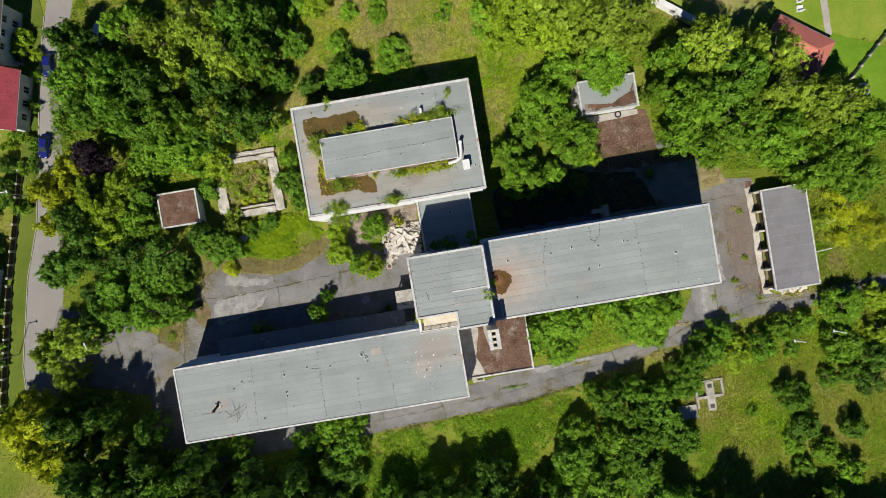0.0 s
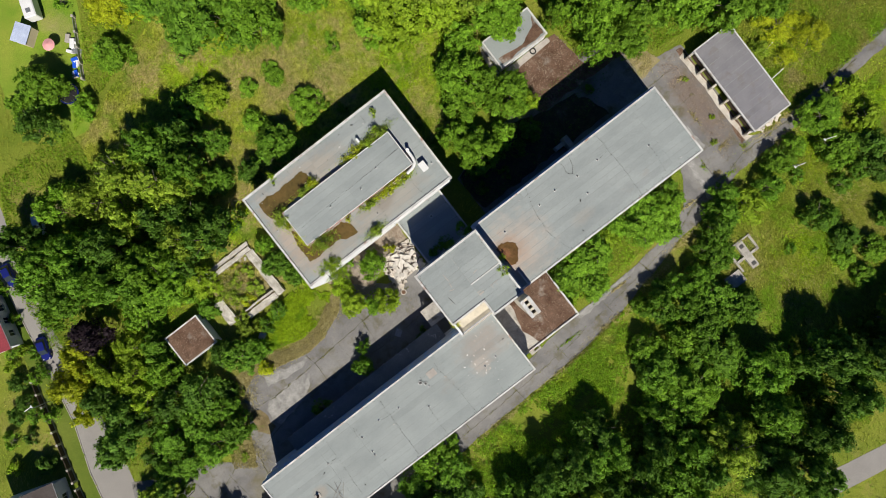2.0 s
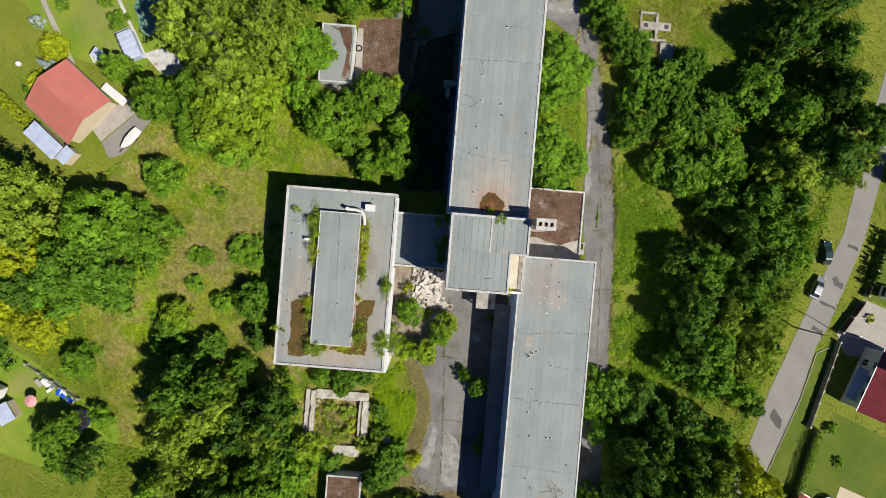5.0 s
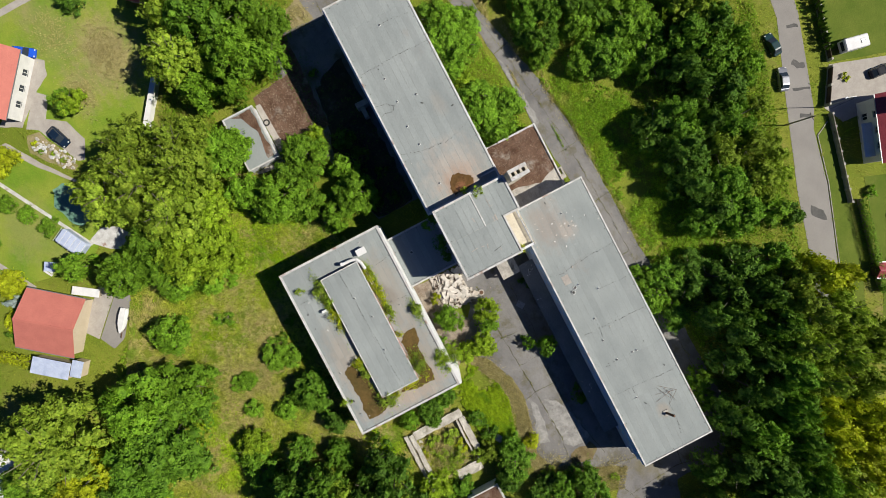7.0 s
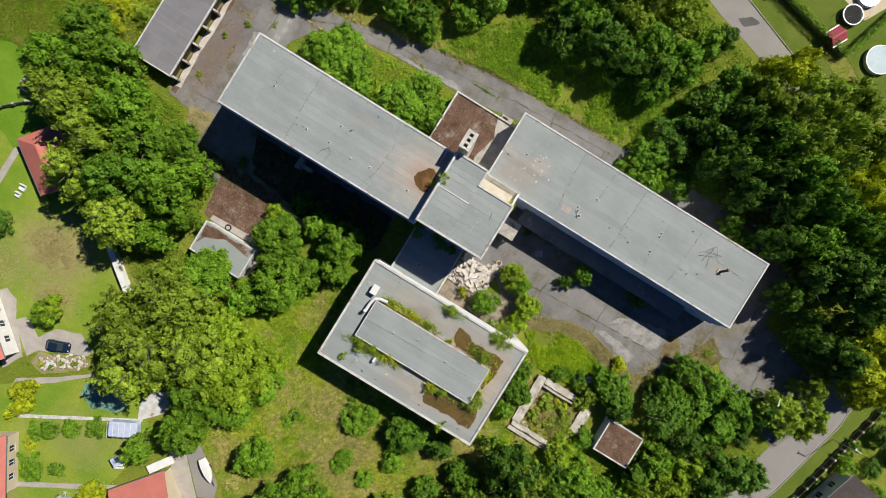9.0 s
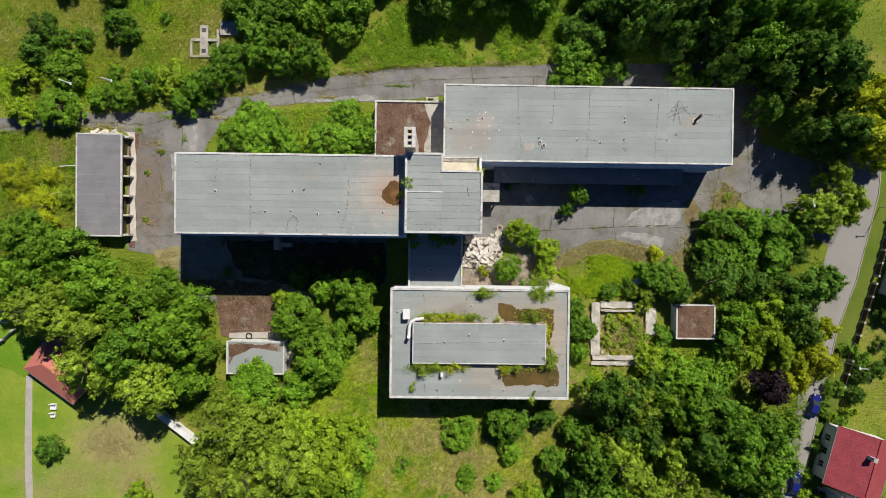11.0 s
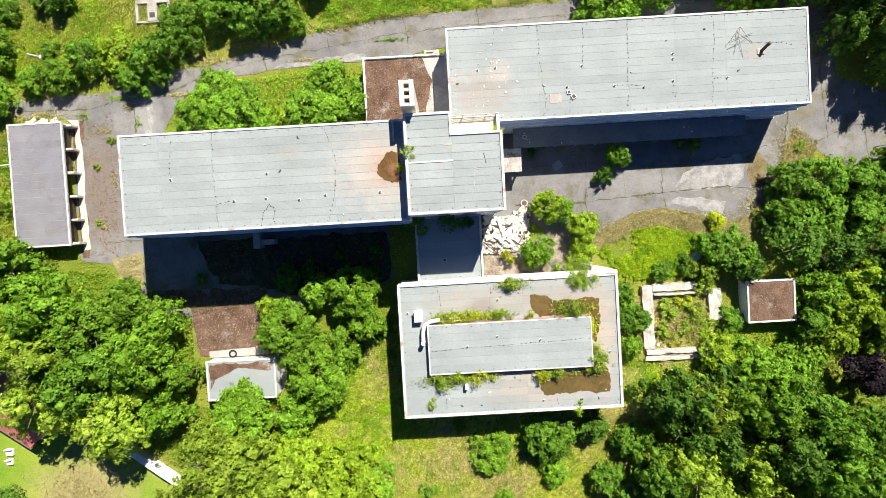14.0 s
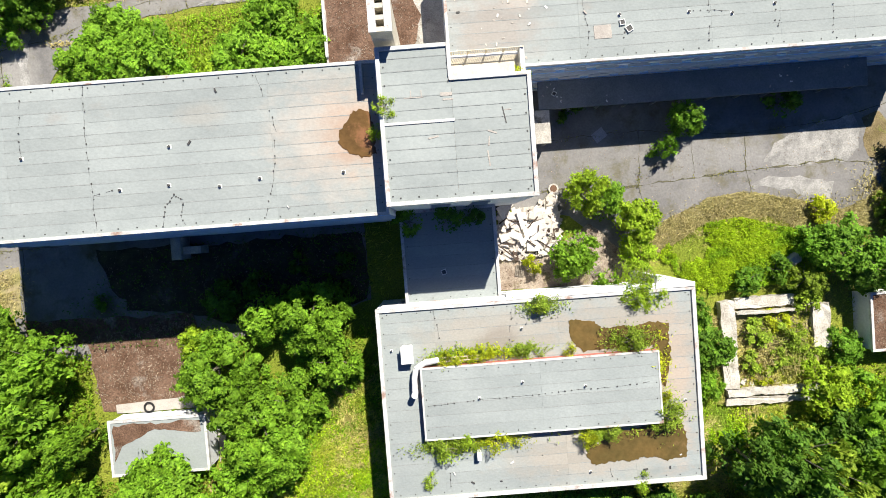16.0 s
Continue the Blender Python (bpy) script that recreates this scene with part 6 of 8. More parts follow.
debris([(-56.2, 17), (-50.8, 16), (-50.2, -3), (-56.2, -3.5)], 0.09, 2600, 0.2, "dead leaves and twigs before the garages", 511)
debris([(-42, -11.5), (-40, -18.6), (-28.4, -18.4), (-28.9, -9.5)], 0.09, 3600, 0.24, "dead leaves, twigs and flakes on the yard", 501)
debris([(-56, 16.5), (-56, -3.5), (-51, -3.6), (-50, 8), (-50.0, 18)], 0.09, 2600, 0.2, "dead leaves and flakes before the garages", 502)
debris([(-11.6, 11.9), (-3.4, 11.9), (-2.4, 19), (-3.6, 22.3), (-11.6, 22.3)], 3.25, 1800, 0.2, "dead leaves on the low roof", 503)
debris([(41.9, -18.3), (48.4, -18.3), (48.4, -12.6), (41.9, -12.6)], 2.72, 800, 0.2, "dead leaves on the hut roof", 504)
debris([(4.0, -5.4), (10, -5.8), (14, -3), (17, -6), (20.5, -8.8), (18, -9.5), (4, -9.5)], 0.10, 1600, 0.26, "flakes and splinters on the trampled soil", 505)
debris([(-41, 13.5), (-43, 22), (-30, 25), (-10, 28.6), (20, 30), (40, 30), (40, 25.5), (-10, 24), (-30, 22)], 0.06, 1500, 0.18, "flakes and stones along the service road", 506)
debris([(9, 6), (48, 7), (47, -1), (31, -0.5), (20, -4), (9, 0)], 0.055, 1300, 0.16, "flakes and stones on the courtyard", 507)
debris([(-39, -2), (-10, -2), (-10, -9.5), (-28, -12), (-40, -9)], 0.085, 2600, 0.2, "pale flakes on the shaded yard", 508)
# shrubs in the shaded yard and on the asphalt
for x, y, r, h, kind in ((-25.5, -8.2, 2.2, 2.6, "D"), (-21.5, -6.8, 1.8, 2.2, "D"), (-18.0, -9.0, 2.2, 2.8, "D"), (-13.5, -8.4, 1.8, 2.4, "D"), (-12.2, -5.2, 1.3, 1.6, "D"), (-38.4, -7.4, 1.0, 1.0, "D"), (-17.2, -5.0, 1.2, 1.2, "D"), (-50.6, 13.7, 0.7, 0.6, "O"), (-53.0, 10.0, 0.6, 0.6, "B"), (-53.4, 1.6, 0.6, 0.5, "O"), (47.8, -1.6, 1.5, 1.5, "Y"), (51.6, 7.0, 1.0, 0.8, "O")):
    plant(x, y, r, h, kind, group="yard shrubs")


# ---- joints and cracks in the asphalt ----
def joint(points, width, seed, weeds=9):
    """A wandering open joint filled with soil, with weeds along it."""
    rnd = random.Random(seed)
    bm, cs = bmesh.new(), []
    for (x0, y0), (x1, y1) in zip(points, points[1:]):
        n = max(2, int(math.hypot(x1 - x0, y1 - y0) / 0.4))
        last = None
        for i in range(n + 1):
            x, y = x0 + (x1 - x0) * i / n, y0 + (y1 - y0) * i / n
            o = noise.noise(Vector((x * 0.7, y * 0.7, seed))) * 0.22 + noise.noise(Vector((x * 2.3, y * 2.3, seed))) * 0.1
            dx, dy = -(y1 - y0), x1 - x0
            k = math.hypot(dx, dy)
            w = width * max(0.12, 0.5 + 1.1 * noise.noise(Vector((x * 0.9, y * 0.9, seed + 9))))
            pr = [bm.verts.new((x + dx / k * (o + s * w), y + dy / k * (o + s * w), 0.068)) for s in (-1, 1)]
            if last:
                bm.faces.new((last[0], pr[0], pr[1], last[1]))
            last = pr
            for _ in range(int(weeds * max(0.0, 0.15 + 1.5 * noise.noise(Vector((x * 0.5, y * 0.5, seed + 4)))))):
                cs.append((x + dx / k * o + rnd.gauss(0, 0.14), y + dy / k * o + rnd.gauss(0, 0.14), rnd.uniform(0.08, 0.3)))
    bmesh.ops.recalc_face_normals(bm, faces=bm.faces)
    tagged(finish("asphalt_joint", bm, JOINT), "open joint in the asphalt filled with soil", "crack", kind="structure")
    return cs


tufts = []
for i, (pts, w_) in enumerate((
    ([(9.3, 0.7), (18, 0.5), (25.5, 0.9), (31.5, 1.3), (40.5, 1.7)], 0.12), ([(19.9, 6.3), (19.6, 0.4), (20.2, -2.3)], 0.06), ([(31.2, 5.0), (31.1, 1.4), (31.6, -0.9)], 0.07), ([(10, 6.0), (19.8, 6.4), (31, 5.2), (41, 6.0), (47, 7.5)], 0.06), ([(25.4, 6), (25.6, 0.8)], 0.03), ([(40.6, 1.7), (44.2, 1.2), (49, 2.2)], 0.12), ([(49.5, 8), (51, 16), (50.4, 24), (51, 30)], 0.10), ([(54, 7.5), (60, 9.8), (67, 9.0), (73.5, 7.0)], 0.08), ([(57, 26), (55, 18), (56, 8)], 0.07), ([(50.5, 19.5), (57, 19.0)], 0.05), ([(60, 15.5), (61.5, 9.6), (62, 3)], 0.05), ([(67, 13), (67.3, 1)], 0.05),
    ([(-54, 18.6), (-46, 20), (-41, 20.6), (-36, 22.6), (-28, 24.3), (-18, 25.6), (-6, 27.2), (8, 27.9), (22, 28.6), (40, 29)], 0.05), ([(-36.5, 24.4), (-35.6, 21.6)], 0.05), ([(-27.5, 25.6), (-26.6, 22.8)], 0.06), ([(-17.5, 27.8), (-17, 23.4)], 0.05), ([(-6, 29.4), (-5.4, 24.6)], 0.06), ([(5, 29.8), (5.4, 25)], 0.05), ([(16, 30.2), (16.3, 25)], 0.06), ([(28, 30.6), (28.2, 25)], 0.05),
    ([(-46.8, 19), (-47.2, 8), (-46.6, -2), (-47.4, -9)], 0.08), ([(-52, 14), (-42.6, 13.2)], 0.06), ([(-53, 4.6), (-42.4, 5.0)], 0.05), ([(-52.5, -1.4), (-42.3, -1.2)], 0.06), ([(-63, 18.6), (-63.4, 19.9)], 0.06), ([(-80, 17.5), (-64, 18.8), (-54, 18.6)], 0.12),
)):
    tufts += joint(pts, w_, 300 + i)
rng_t = np.random.default_rng(77)
tufts = np.array(tufts)
tagged(new("joint_weeds", leaves(rng_t, tufts, np.array([0, 0, 0.8]) + rng_t.normal(size=tufts.shape) * 0.5, 0.19, LIME_DRY, "joint_weeds", 0.4)), "low weeds and moss growing out of the asphalt joints", "weeds", kind="stuff")


# ---- on the roofs ----
def chip(name, bm, material, label, category, at, group=""):
    o = finish(name, bm, material)
    o.matrix_basis = at
    return tagged(o, label, category, group)


stub = thing("leaning_vent", "rusty leaning vent stack among weeds on the felt roof", "vent", pose(41.6, 18.8, NZ))
bm = bmesh.new()
tube(bm, (0, 0, 0), (0.45, 0.65, 1.5), 0.22, 0.22, 10)
part("pipe", bm, RUST, stub)
part("base", boxes((-0.5, 0.5, -0.4, 0.4, 0.0, 0.12), bevel=0.03), CONCRETE, stub)
aerial = thing("fallen_aerial", "collapsed rusty aerial of thin rods on the roof", "aerial", pose(38.6, 20.2, NZ + 0.06))
for a, b in (((-1.7, -0.6, 0.0), (0.1, 1.8, 0.5)), ((-1.5, -0.9, 0.0), (1.2, 0.4, 0.3)), ((0.1, 1.8, 0.5), (1.9, -0.2, 0.0)), ((-0.2, 1.4, 0.3), (0.6, -2.0, 0.0)), ((-1.0, 0.2, 0.2), (1.9, 1.0, 0.1)), ((0.1, 1.8, 0.5), (-0.6, -1.6, 0.0))):
    bm = bmesh.new()
    tube(bm, a, b, 0.024, 0.02, 5)
    part("rod", bm, RUST, aerial)
for x, y, s in ((15.9, 14.9, 0.55), (16.5, 14.3, 0.65), (-1.9, -6.6, 0.55), (10.5, 10.2, 0.5)):
    z = KZ if x < 0 else 3.2 if y < 12 else NZ
    bm = boxes((-s, s, -s, -s + 0.12, 0, 0.3), (-s, s, s - 0.12, s, 0, 0.3), (-s, -s + 0.12, -s + 0.12, s - 0.12, 0, 0.3), (s - 0.12, s, -s + 0.12, s - 0.12, 0, 0.3))
    e = thing("roof_hatch", "small square roof upstand with a pale rim", "hatch", pose(x, y, z + 0.02, 0, 0, 40 * x) @ Matrix.Diagonal((0.45, 0.45, 0.5, 1)), "roof hatches")
    part("rim", bm, WHITE, e)
    part("cover", boxes((-s + 0.13, s - 0.13, -s + 0.13, s - 0.13, 0, 0.18)), TAR, e)
slab("felt_repair", [(13.3, 13.6), (14.9, 13.6), (14.9, 14.8), (13.3, 14.8)], NZ + 0.045, PAVER, "pale square repair on the felt roof", "repair", kind="thing", amount=0.05, step=0.4, z0=NZ + 0.02)
box_v = thing("vent_box", "white sheet-metal vent box on the hall roof", "vent", pose(-5.9, -13.9, LZ))
part("casing", boxes((-0.5, 0.5, -0.75, 0.75, 0.0, 1.1), bevel=0.04), WHITE, box_v)
part("lid", boxes((-0.58, 0.58, -0.83, 0.83, 1.1, 1.18), bevel=0.02), WHITE, box_v)
duct = thing("air_duct", "bent pale sheet-metal air duct along the raised roof", "duct")
pts = [(-3.0, -14.6, LZ + 0.9), (-4.4, -14.8, LZ + 0.9), (-5.2, -15.3, LZ + 0.9), (-5.4, -16.2, LZ + 0.9), (-5.45, -17.6, LZ + 0.9)]
for a, b in zip(pts, pts[1:]):
    bm = bmesh.new()
    tube(bm, a, b, 0.27, 0.27, 10)
    part("duct_section", bm, WHITE, duct)
bm = bmesh.new()
tube(bm, (-5.45, -17.6, LZ), (-5.45, -17.6, LZ + 1.5), 0.3, 0.3, 12)
part("standpipe", bm, WHITE, duct)
for y in (-15.6, -16.9):
    part("support", boxes((-5.5, -5.3, y, y + 0.1, LZ, LZ + 0.66)), RUST, duct)
frame_ = thing("pipe_frame", "pale rusty rail frame at the edge of the raised roof", "frame")
for b in ((-4.4, 0.8, -14.56, -14.48, LZ + 0.55, LZ + 0.63), (-4.4, 0.8, -14.9, -14.82, LZ + 0.55, LZ + 0.63)):
    part("rail", boxes(b), CREAM, frame_)
for i in range(6):
    part("strut", boxes((-4.4 + i * 1.0, -4.3 + i * 1.0, -14.82, -14.56, LZ + 0.55, LZ + 0.62), (-4.4 + i * 1.0, -4.3 + i * 1.0, -14.56, -14.48, LZ, LZ + 0.55)), CREAM, frame_)
cow = thing("roof_cowl", "small white upright cowl on the hall roof", "vent", pose(0.1, -24.0, LZ))
part("casing", boxes((-0.2, 0.2, -0.4, 0.4, 0, 0.9), bevel=0.03), WHITE, cow)
ledge = thing("wall_edge", "thick white parapet piece at the hall's corner", "parapet")
bm = bmesh.new()
prism(bm, [(17.8, -9.62), (21.5, -9.62), (21.5, -9.2), (18.0, -8.4)], 0.0, LZ + 0.28)
part("coping", bm, WHITE, ledge)
strip = thing("parapet_upstand", "white rendered upstand along the hall's north edge", "parapet")
part("upstand", boxes((3.75, 17.75, -9.62, -9.1, LZ - 1.2, LZ + 0.25), (-8.0, 3.7, -9.62, -9.3, KZ + 0.3, LZ + 0.2)), WHITE, strip)
for i, (x, y, w, h_, a) in enumerate(((-3.2, 7.6, 1.5, 0.07, 0), (-2.6, 7.9, 0.07, 0.5, 0), (-3.4, 7.9, 0.07, 0.5, 0), (-0.7, 7.7, 0.9, 0.28, 0), (-0.6, 7.3, 0.8, 0.12, 0), (2.2, 2.6, 0.1, 1.2, 5), (2.3, 3.9, 0.1, 0.7, -8), (-1.9, 4.5, 0.8, 0.12, 10), (2.6, 4.6, 0.7, 0.12, -20), (3.6, 5.8, 0.08, 1.3, 10), (3.9, 6.2, 0.5, 0.07, 0))):
    chip("paint_mark", boxes((-w / 2, w / 2, -h_ / 2, h_ / 2, 0, 0.012)), PAVER if i != 9 else TAR, "faded pale paint strokes on the felt roof", "marking", pose(x, y, TZ + 0.025, 0, 0, a), "paint marks on the tower roof")
rnd = random.Random(21)
for i in range(26):
    x, y, z = rnd.choice(((rnd.uniform(1, 46), rnd.uniform(13, 23.5), NZ), (rnd.uniform(-40, -8), rnd.uniform(0, 11), WZ), (rnd.uniform(-7.5, 20.5), rnd.uniform(-27.5, -23), LZ)))
    s = rnd.uniform(0.06, 0.2)
    chip("roof_debris", boxes((-s, s, -s * 0.4, s * 0.4, 0, 0.08), bevel=0.01), rnd.choice((COPING, TAR, PLASTER)), "small piece of debris on the roof", "debris", pose(x, y, z + 0.02, 0, 0, rnd.uniform(0, 180)), "debris on the roofs")

for i in range(34):
    s = rnd.uniform(0.05, 0.16)
    chip("paint_flake", boxes((-s, s, -s * 0.5, s * 0.5, 0, 0.03)), rnd.choice((WHITE, PLASTER)), "pale flake of paint on the felt roof", "debris", pose(max(0.8, rnd.gauss(5.2, 2.4)), min(23.6, max(12.4, rnd.gauss(17.2, 2.6))), NZ + 0.02, 0, 0, rnd.uniform(0, 180)), "paint flakes on the roof")
for i in range(20):
    s = rnd.uniform(0.05, 0.14)
    chip("paint_flake", boxes((-s, s, -s * 0.5, s * 0.5, 0, 0.03)), rnd.choice((WHITE, PLASTER)), "pale flake of paint on the dark canopy", "debris", pose(rnd.choice((rnd.gauss(10.5, 0.8), rnd.gauss(16.5, 0.9), rnd.gauss(33.5, 1.2), rnd.gauss(40, 0.9))), rnd.uniform(9.0, 11.2), 3.21, 0, 0, rnd.uniform(0, 180)), "paint flakes on the canopy")

# ---- rubble and yard clutter ----
RUBSOIL = mat("rubble_soil", (0.34, 0.29, 0.23), (0.21, 0.16, 0.12), 0.7, 0.95, 0.5, 10, 0.3, third=(0.16, 0.15, 0.06), third_at=(0.58, 0.68))
SHEET_PL = mat("pale_plaster_sheet", (0.68, 0.64, 0.58), (0.55, 0.50, 0.44), 0.9, 0.95, 0.3, 8, 0.15, vary=0.15)
heap = thing("rubble_heap", "heap of broken plaster slabs, boards and bricks by the tower", "rubble")
RUB = [(4.2, -1.2), (8.2, -0.9), (10.3, 0.6), (11.0, -2.0), (10.2, -6.0), (6.8, -6.4), (4.0, -6.2)]
bm = bmesh.new()
prism(bm, ragged(RUB, 0.5, 0.3, 90), 0.0, 0.35)
part("rubble_base", bm, PLASTER, heap)
rng_ = np.random.default_rng(5)
for x, y in scatter(RUB, 230, rng_):
    a, b, c = rng_.uniform(0.25, 1.1), rng_.uniform(0.15, 0.6), rng_.uniform(0.04, 0.15)
    zz = 0.35 + 0.9 * max(0.0, 1 - math.hypot(x - 6.8, y + 2.4) / 4.2) * rng_.uniform(0.5, 1)
    bm = bmesh.new()
    v = box(bm, -a / 2, a / 2, -b / 2, b / 2, 0, c)
    for q in v:
        q.co += Vector(rng_.uniform(-0.12, 0.12, 3) * np.array([a, b, 0.2]))
    o = part("rubble_slab", bm, PLASTER if rng_.random() < 0.86 else TIMBER, heap)
    o.matrix_basis = pose(x, y, zz, rng_.uniform(-22, 22), rng_.uniform(-22, 22), rng_.uniform(0, 180))
for i in range(16):
    x, y = rng_.uniform(5.0, 9.6), rng_.uniform(-5.0, -1.0)
    a, b = rng_.uniform(1.1, 2.2), rng_.uniform(0.5, 1.2)
    bm = bmesh.new()
    v = box(bm, -a / 2, a / 2, -b / 2, b / 2, 0, 0.07)
    for q in v:
        q.co += Vector(rng_.uniform(-0.14, 0.14, 3) * np.array([a, b, 0.05]))
    o = part("plaster_sheet", bm, SHEET_PL, heap, "large flat piece of fallen wall plaster")
    o.matrix_basis = pose(x, y, 0.5 + 0.9 * max(0.0, 1 - math.hypot(x - 6.8, y + 2.4) / 4.2), rng_.uniform(-20, 20), rng_.uniform(-20, 20), rng_.uniform(0, 180))
for i in range(14):
    x, y, L = rng_.uniform(4.6, 10.0), rng_.uniform(-5.4, -0.6), rng_.uniform(1.0, 2.4)
    o = part("board", boxes((-L / 2, L / 2, -0.07, 0.07, 0, 0.04)), TIMBER if i % 3 else BARK, heap, "splintered timber board")
    o.matrix_basis = pose(x, y, 0.75 + 0.6 * max(0.0, 1 - math.hypot(x - 6.8, y + 2.4) / 4.2), rng_.uniform(-12, 12), rng_.uniform(-12, 12), rng_.uniform(0, 180))
slab("trampled_soil", [(4.0, -5.4), (10, -5.8), (14, -3), (17, -6), (20.5, -8.8), (18, -9.65), (3.9, -9.65)], 0.09, RUBSOIL, "pale trampled soil with chips between the buildings", "ground", seed=91)
for x, y, a in ((14.4, -8.3, 30), (6.2, -7.6, 80)):
    e = thing("pallet", "weathered wooden pallet lying on the soil", "pallet", pose(x, y, 0.1, 0, 0, a), "pallets")
    for i in range(5):
        part("board", boxes((-0.6, 0.6, -0.42 + i * 0.19, -0.30 + i * 0.19, 0.1, 0.13)), BARK, e)
    for i in range(3):
        part("bearer", boxes((-0.6 + i * 0.55, -0.5 + i * 0.55, -0.42, 0.42, 0, 0.1)), BARK, e)
chip("metal_sheet", boxes((-0.7, 0.7, -0.55, 0.55, 0, 0.03)), STEEL, "loose grey sheet lying on the asphalt", "sheet", pose(15.7, 6.2, 0.07, 0, 0, 35))
ring = thing("manhole_ring", "round concrete manhole ring on the asphalt", "manhole", pose(10.4, 0.9, 0.05))
bm = bmesh.new()
tube(bm, (0, 0, 0), (0, 0, 0.25), 0.55, 0.55, 16)
part("rim", bm, CONCRETE, ring)
bm = bmesh.new()
tube(bm, (0, 0, 0.2), (0, 0, 0.262), 0.38, 0.38, 14)
part("lid", bm, RUST, ring)
vb = thing("ventilation_block", "pale concrete ventilation block against the wing", "block", pose(-29.2, -2.6, 0.05))
part("block", boxes((-0.5, 0.5, -1.0, 1.3, 0, 2.4), bevel=0.05), CONCRETE, vb)
part("slab", boxes((0.5, 2.4, -0.5, 0.3, 0, 1.9), bevel=0.03), CONCRETE, vb)
tyre = thing("old_tyre", "old black tyre lying before the hut", "tyre", pose(-34.6, -19.2, 0.22))
stone = finish("boulder", boxes((-0.7, 0.7, -0.6, 0.6, 0, 1.0), bevel=0.25), PLASTER)
stone.matrix_basis = pose(35.4, -8.5, 0, 0, 0, 30)
tagged(stone, "pale boulder among the herbs", "stone")
for x, y, a, L in ((-66.3, 10.9, 4, 3.5), (-68.1, 6.1, 10, 2.6)):
    e = thing("fence_bar", "white fallen fence bar in the weeds", "fence", pose(x, y, 0.0, 0, 0, a), "old fence bars")
    part("bar", boxes((-L / 2, L / 2, -0.06, 0.06, 1.0, 1.12)), WHITE, e)
    part("post", boxes((-L / 2, -L / 2 + 0.12, -0.06, 0.06, 0, 1.0)), WHITE, e)


# ---- houses ----
def gable_house(label, cx, cy, turn, L, W, eave, ridge, roof_m, wall_m, over=0.5, hip=0.0, windows=4, chimney=True, category="house"):
    """Ridge along local x; walls with window frames, a two-sided roof with thickness."""
    e = thing("house", label, category, pose(cx, cy, 0, 0, 0, turn))
    t = 0.3
    for s in (-1, 1):
        m = pose(-L / 2, -W / 2, 0) if s < 0 else pose(L / 2, W / 2, 0, 0, 0, 180)
        facade(e, L, m, eave, (0.9, 3.6) if eave > 5 else (0.9,), 1.3, 1.2, L / windows, material=wall_m, margin=0.3, thick=t)
    for s in (-1, 1):
        bm = bmesh.new()
        x0, x1 = sorted((s * L / 2, s * (L / 2 - t)))
        top = eave if hip else ridge - 0.25
        pr = [(-W / 2 + t, 0), (W / 2 - t, 0), (W / 2 - t, eave), (0, top), (-W / 2 + t, eave)]
        a = [bm.verts.new((x0, y, z)) for y, z in pr]
        b = [bm.verts.new((x1, y, z)) for y, z in pr]
        bm.faces.new(a[::-1]), bm.faces.new(b)
        for i in range(5):
            j = (i + 1) % 5
            bm.faces.new((a[i], a[j], b[j], b[i]))
        part("gable_wall", bm, wall_m, e)
    h = L / 2 + over
    r = h - hip
    w = W / 2 + over
    ze = eave - over * (ridge - eave) / (W / 2)
    for s in (-1, 1):
        bm = bmesh.new()
        top = [(-h, s * w, ze), (h, s * w, ze), (r, 0, ridge), (-r, 0, ridge)]
        a = [bm.verts.new(p) for p in top]
        b = [bm.verts.new((x, y, z - 0.18)) for x, y, z in top]
        bm.faces.new(a), bm.faces.new(b[::-1])
        for i in range(4):
            j = (i + 1) % 4
            bm.faces.new((a[i], b[i], b[j], a[j]))
        part("roof_slope", bm, roof_m, e)
        if hip:
            bm = bmesh.new()
            top = [(s * h, -w, ze), (s * h, w, ze), (s * r, 0, ridge)]
            a = [bm.verts.new(p) for p in top]
            b = [bm.verts.new((x, y, z - 0.18)) for x, y, z in top]
            bm.faces.new(a), bm.faces.new(b[::-1])
            for i in range(3):
                j = (i + 1) % 3
                bm.faces.new((a[i], b[i], b[j], a[j]))
            part("hip_slope", bm, roof_m, e)
    part("ridge_cap", boxes((-r, r, -0.12, 0.12, ridge - 0.04, ridge + 0.07)), roof_m, e)
    for s in (-1, 1):
        y = s * (w + 0.06)
        part("gutter", boxes((-h, h, y - 0.07, y + 0.07, ze - 0.14, ze - 0.02)), STEEL, e)
    if chimney:
        ch = part("chimney", boxes((L * 0.15, L * 0.15 + 0.6, 0.5, 1.1, eave, ridge + 0.8)), RENDER, e)
        part("chimney_cap", boxes((L * 0.15 - 0.08, L * 0.15 + 0.68, 0.42, 1.18, ridge + 0.8, ridge + 0.9)), CONCRETE, ch)
    return e


gable_house("low house with a salmon-red pitched roof and cream walls", -20.2, -68.5, 51, 9.4, 9.6, 3.4, 5.2, BRICK, CREAM, chimney=False)
gable_house("white house with a salmon-red pitched roof", -62.2, -57.8, -40, 11.4, 9.0, 4.6, 7.0, BRICK, WHITE)
gable_house("garden house with a hipped salmon-red roof", -66.9, -25.2, -36, 9.8, 6.2, 2.6, 4.2, BRICK, CREAM, hip=3.0, chimney=False)
gable_house("house with an orange wall and red roof", -49.0, -77.0, -60, 10, 9, 4.0, 6.5, BRICK, CREAM)
gable_house("street house with a glazed red tile roof", 74.1, -39.8, 75.3, 9.65, 9.6, 4.3, 7.2, RED_TILE, RENDER)
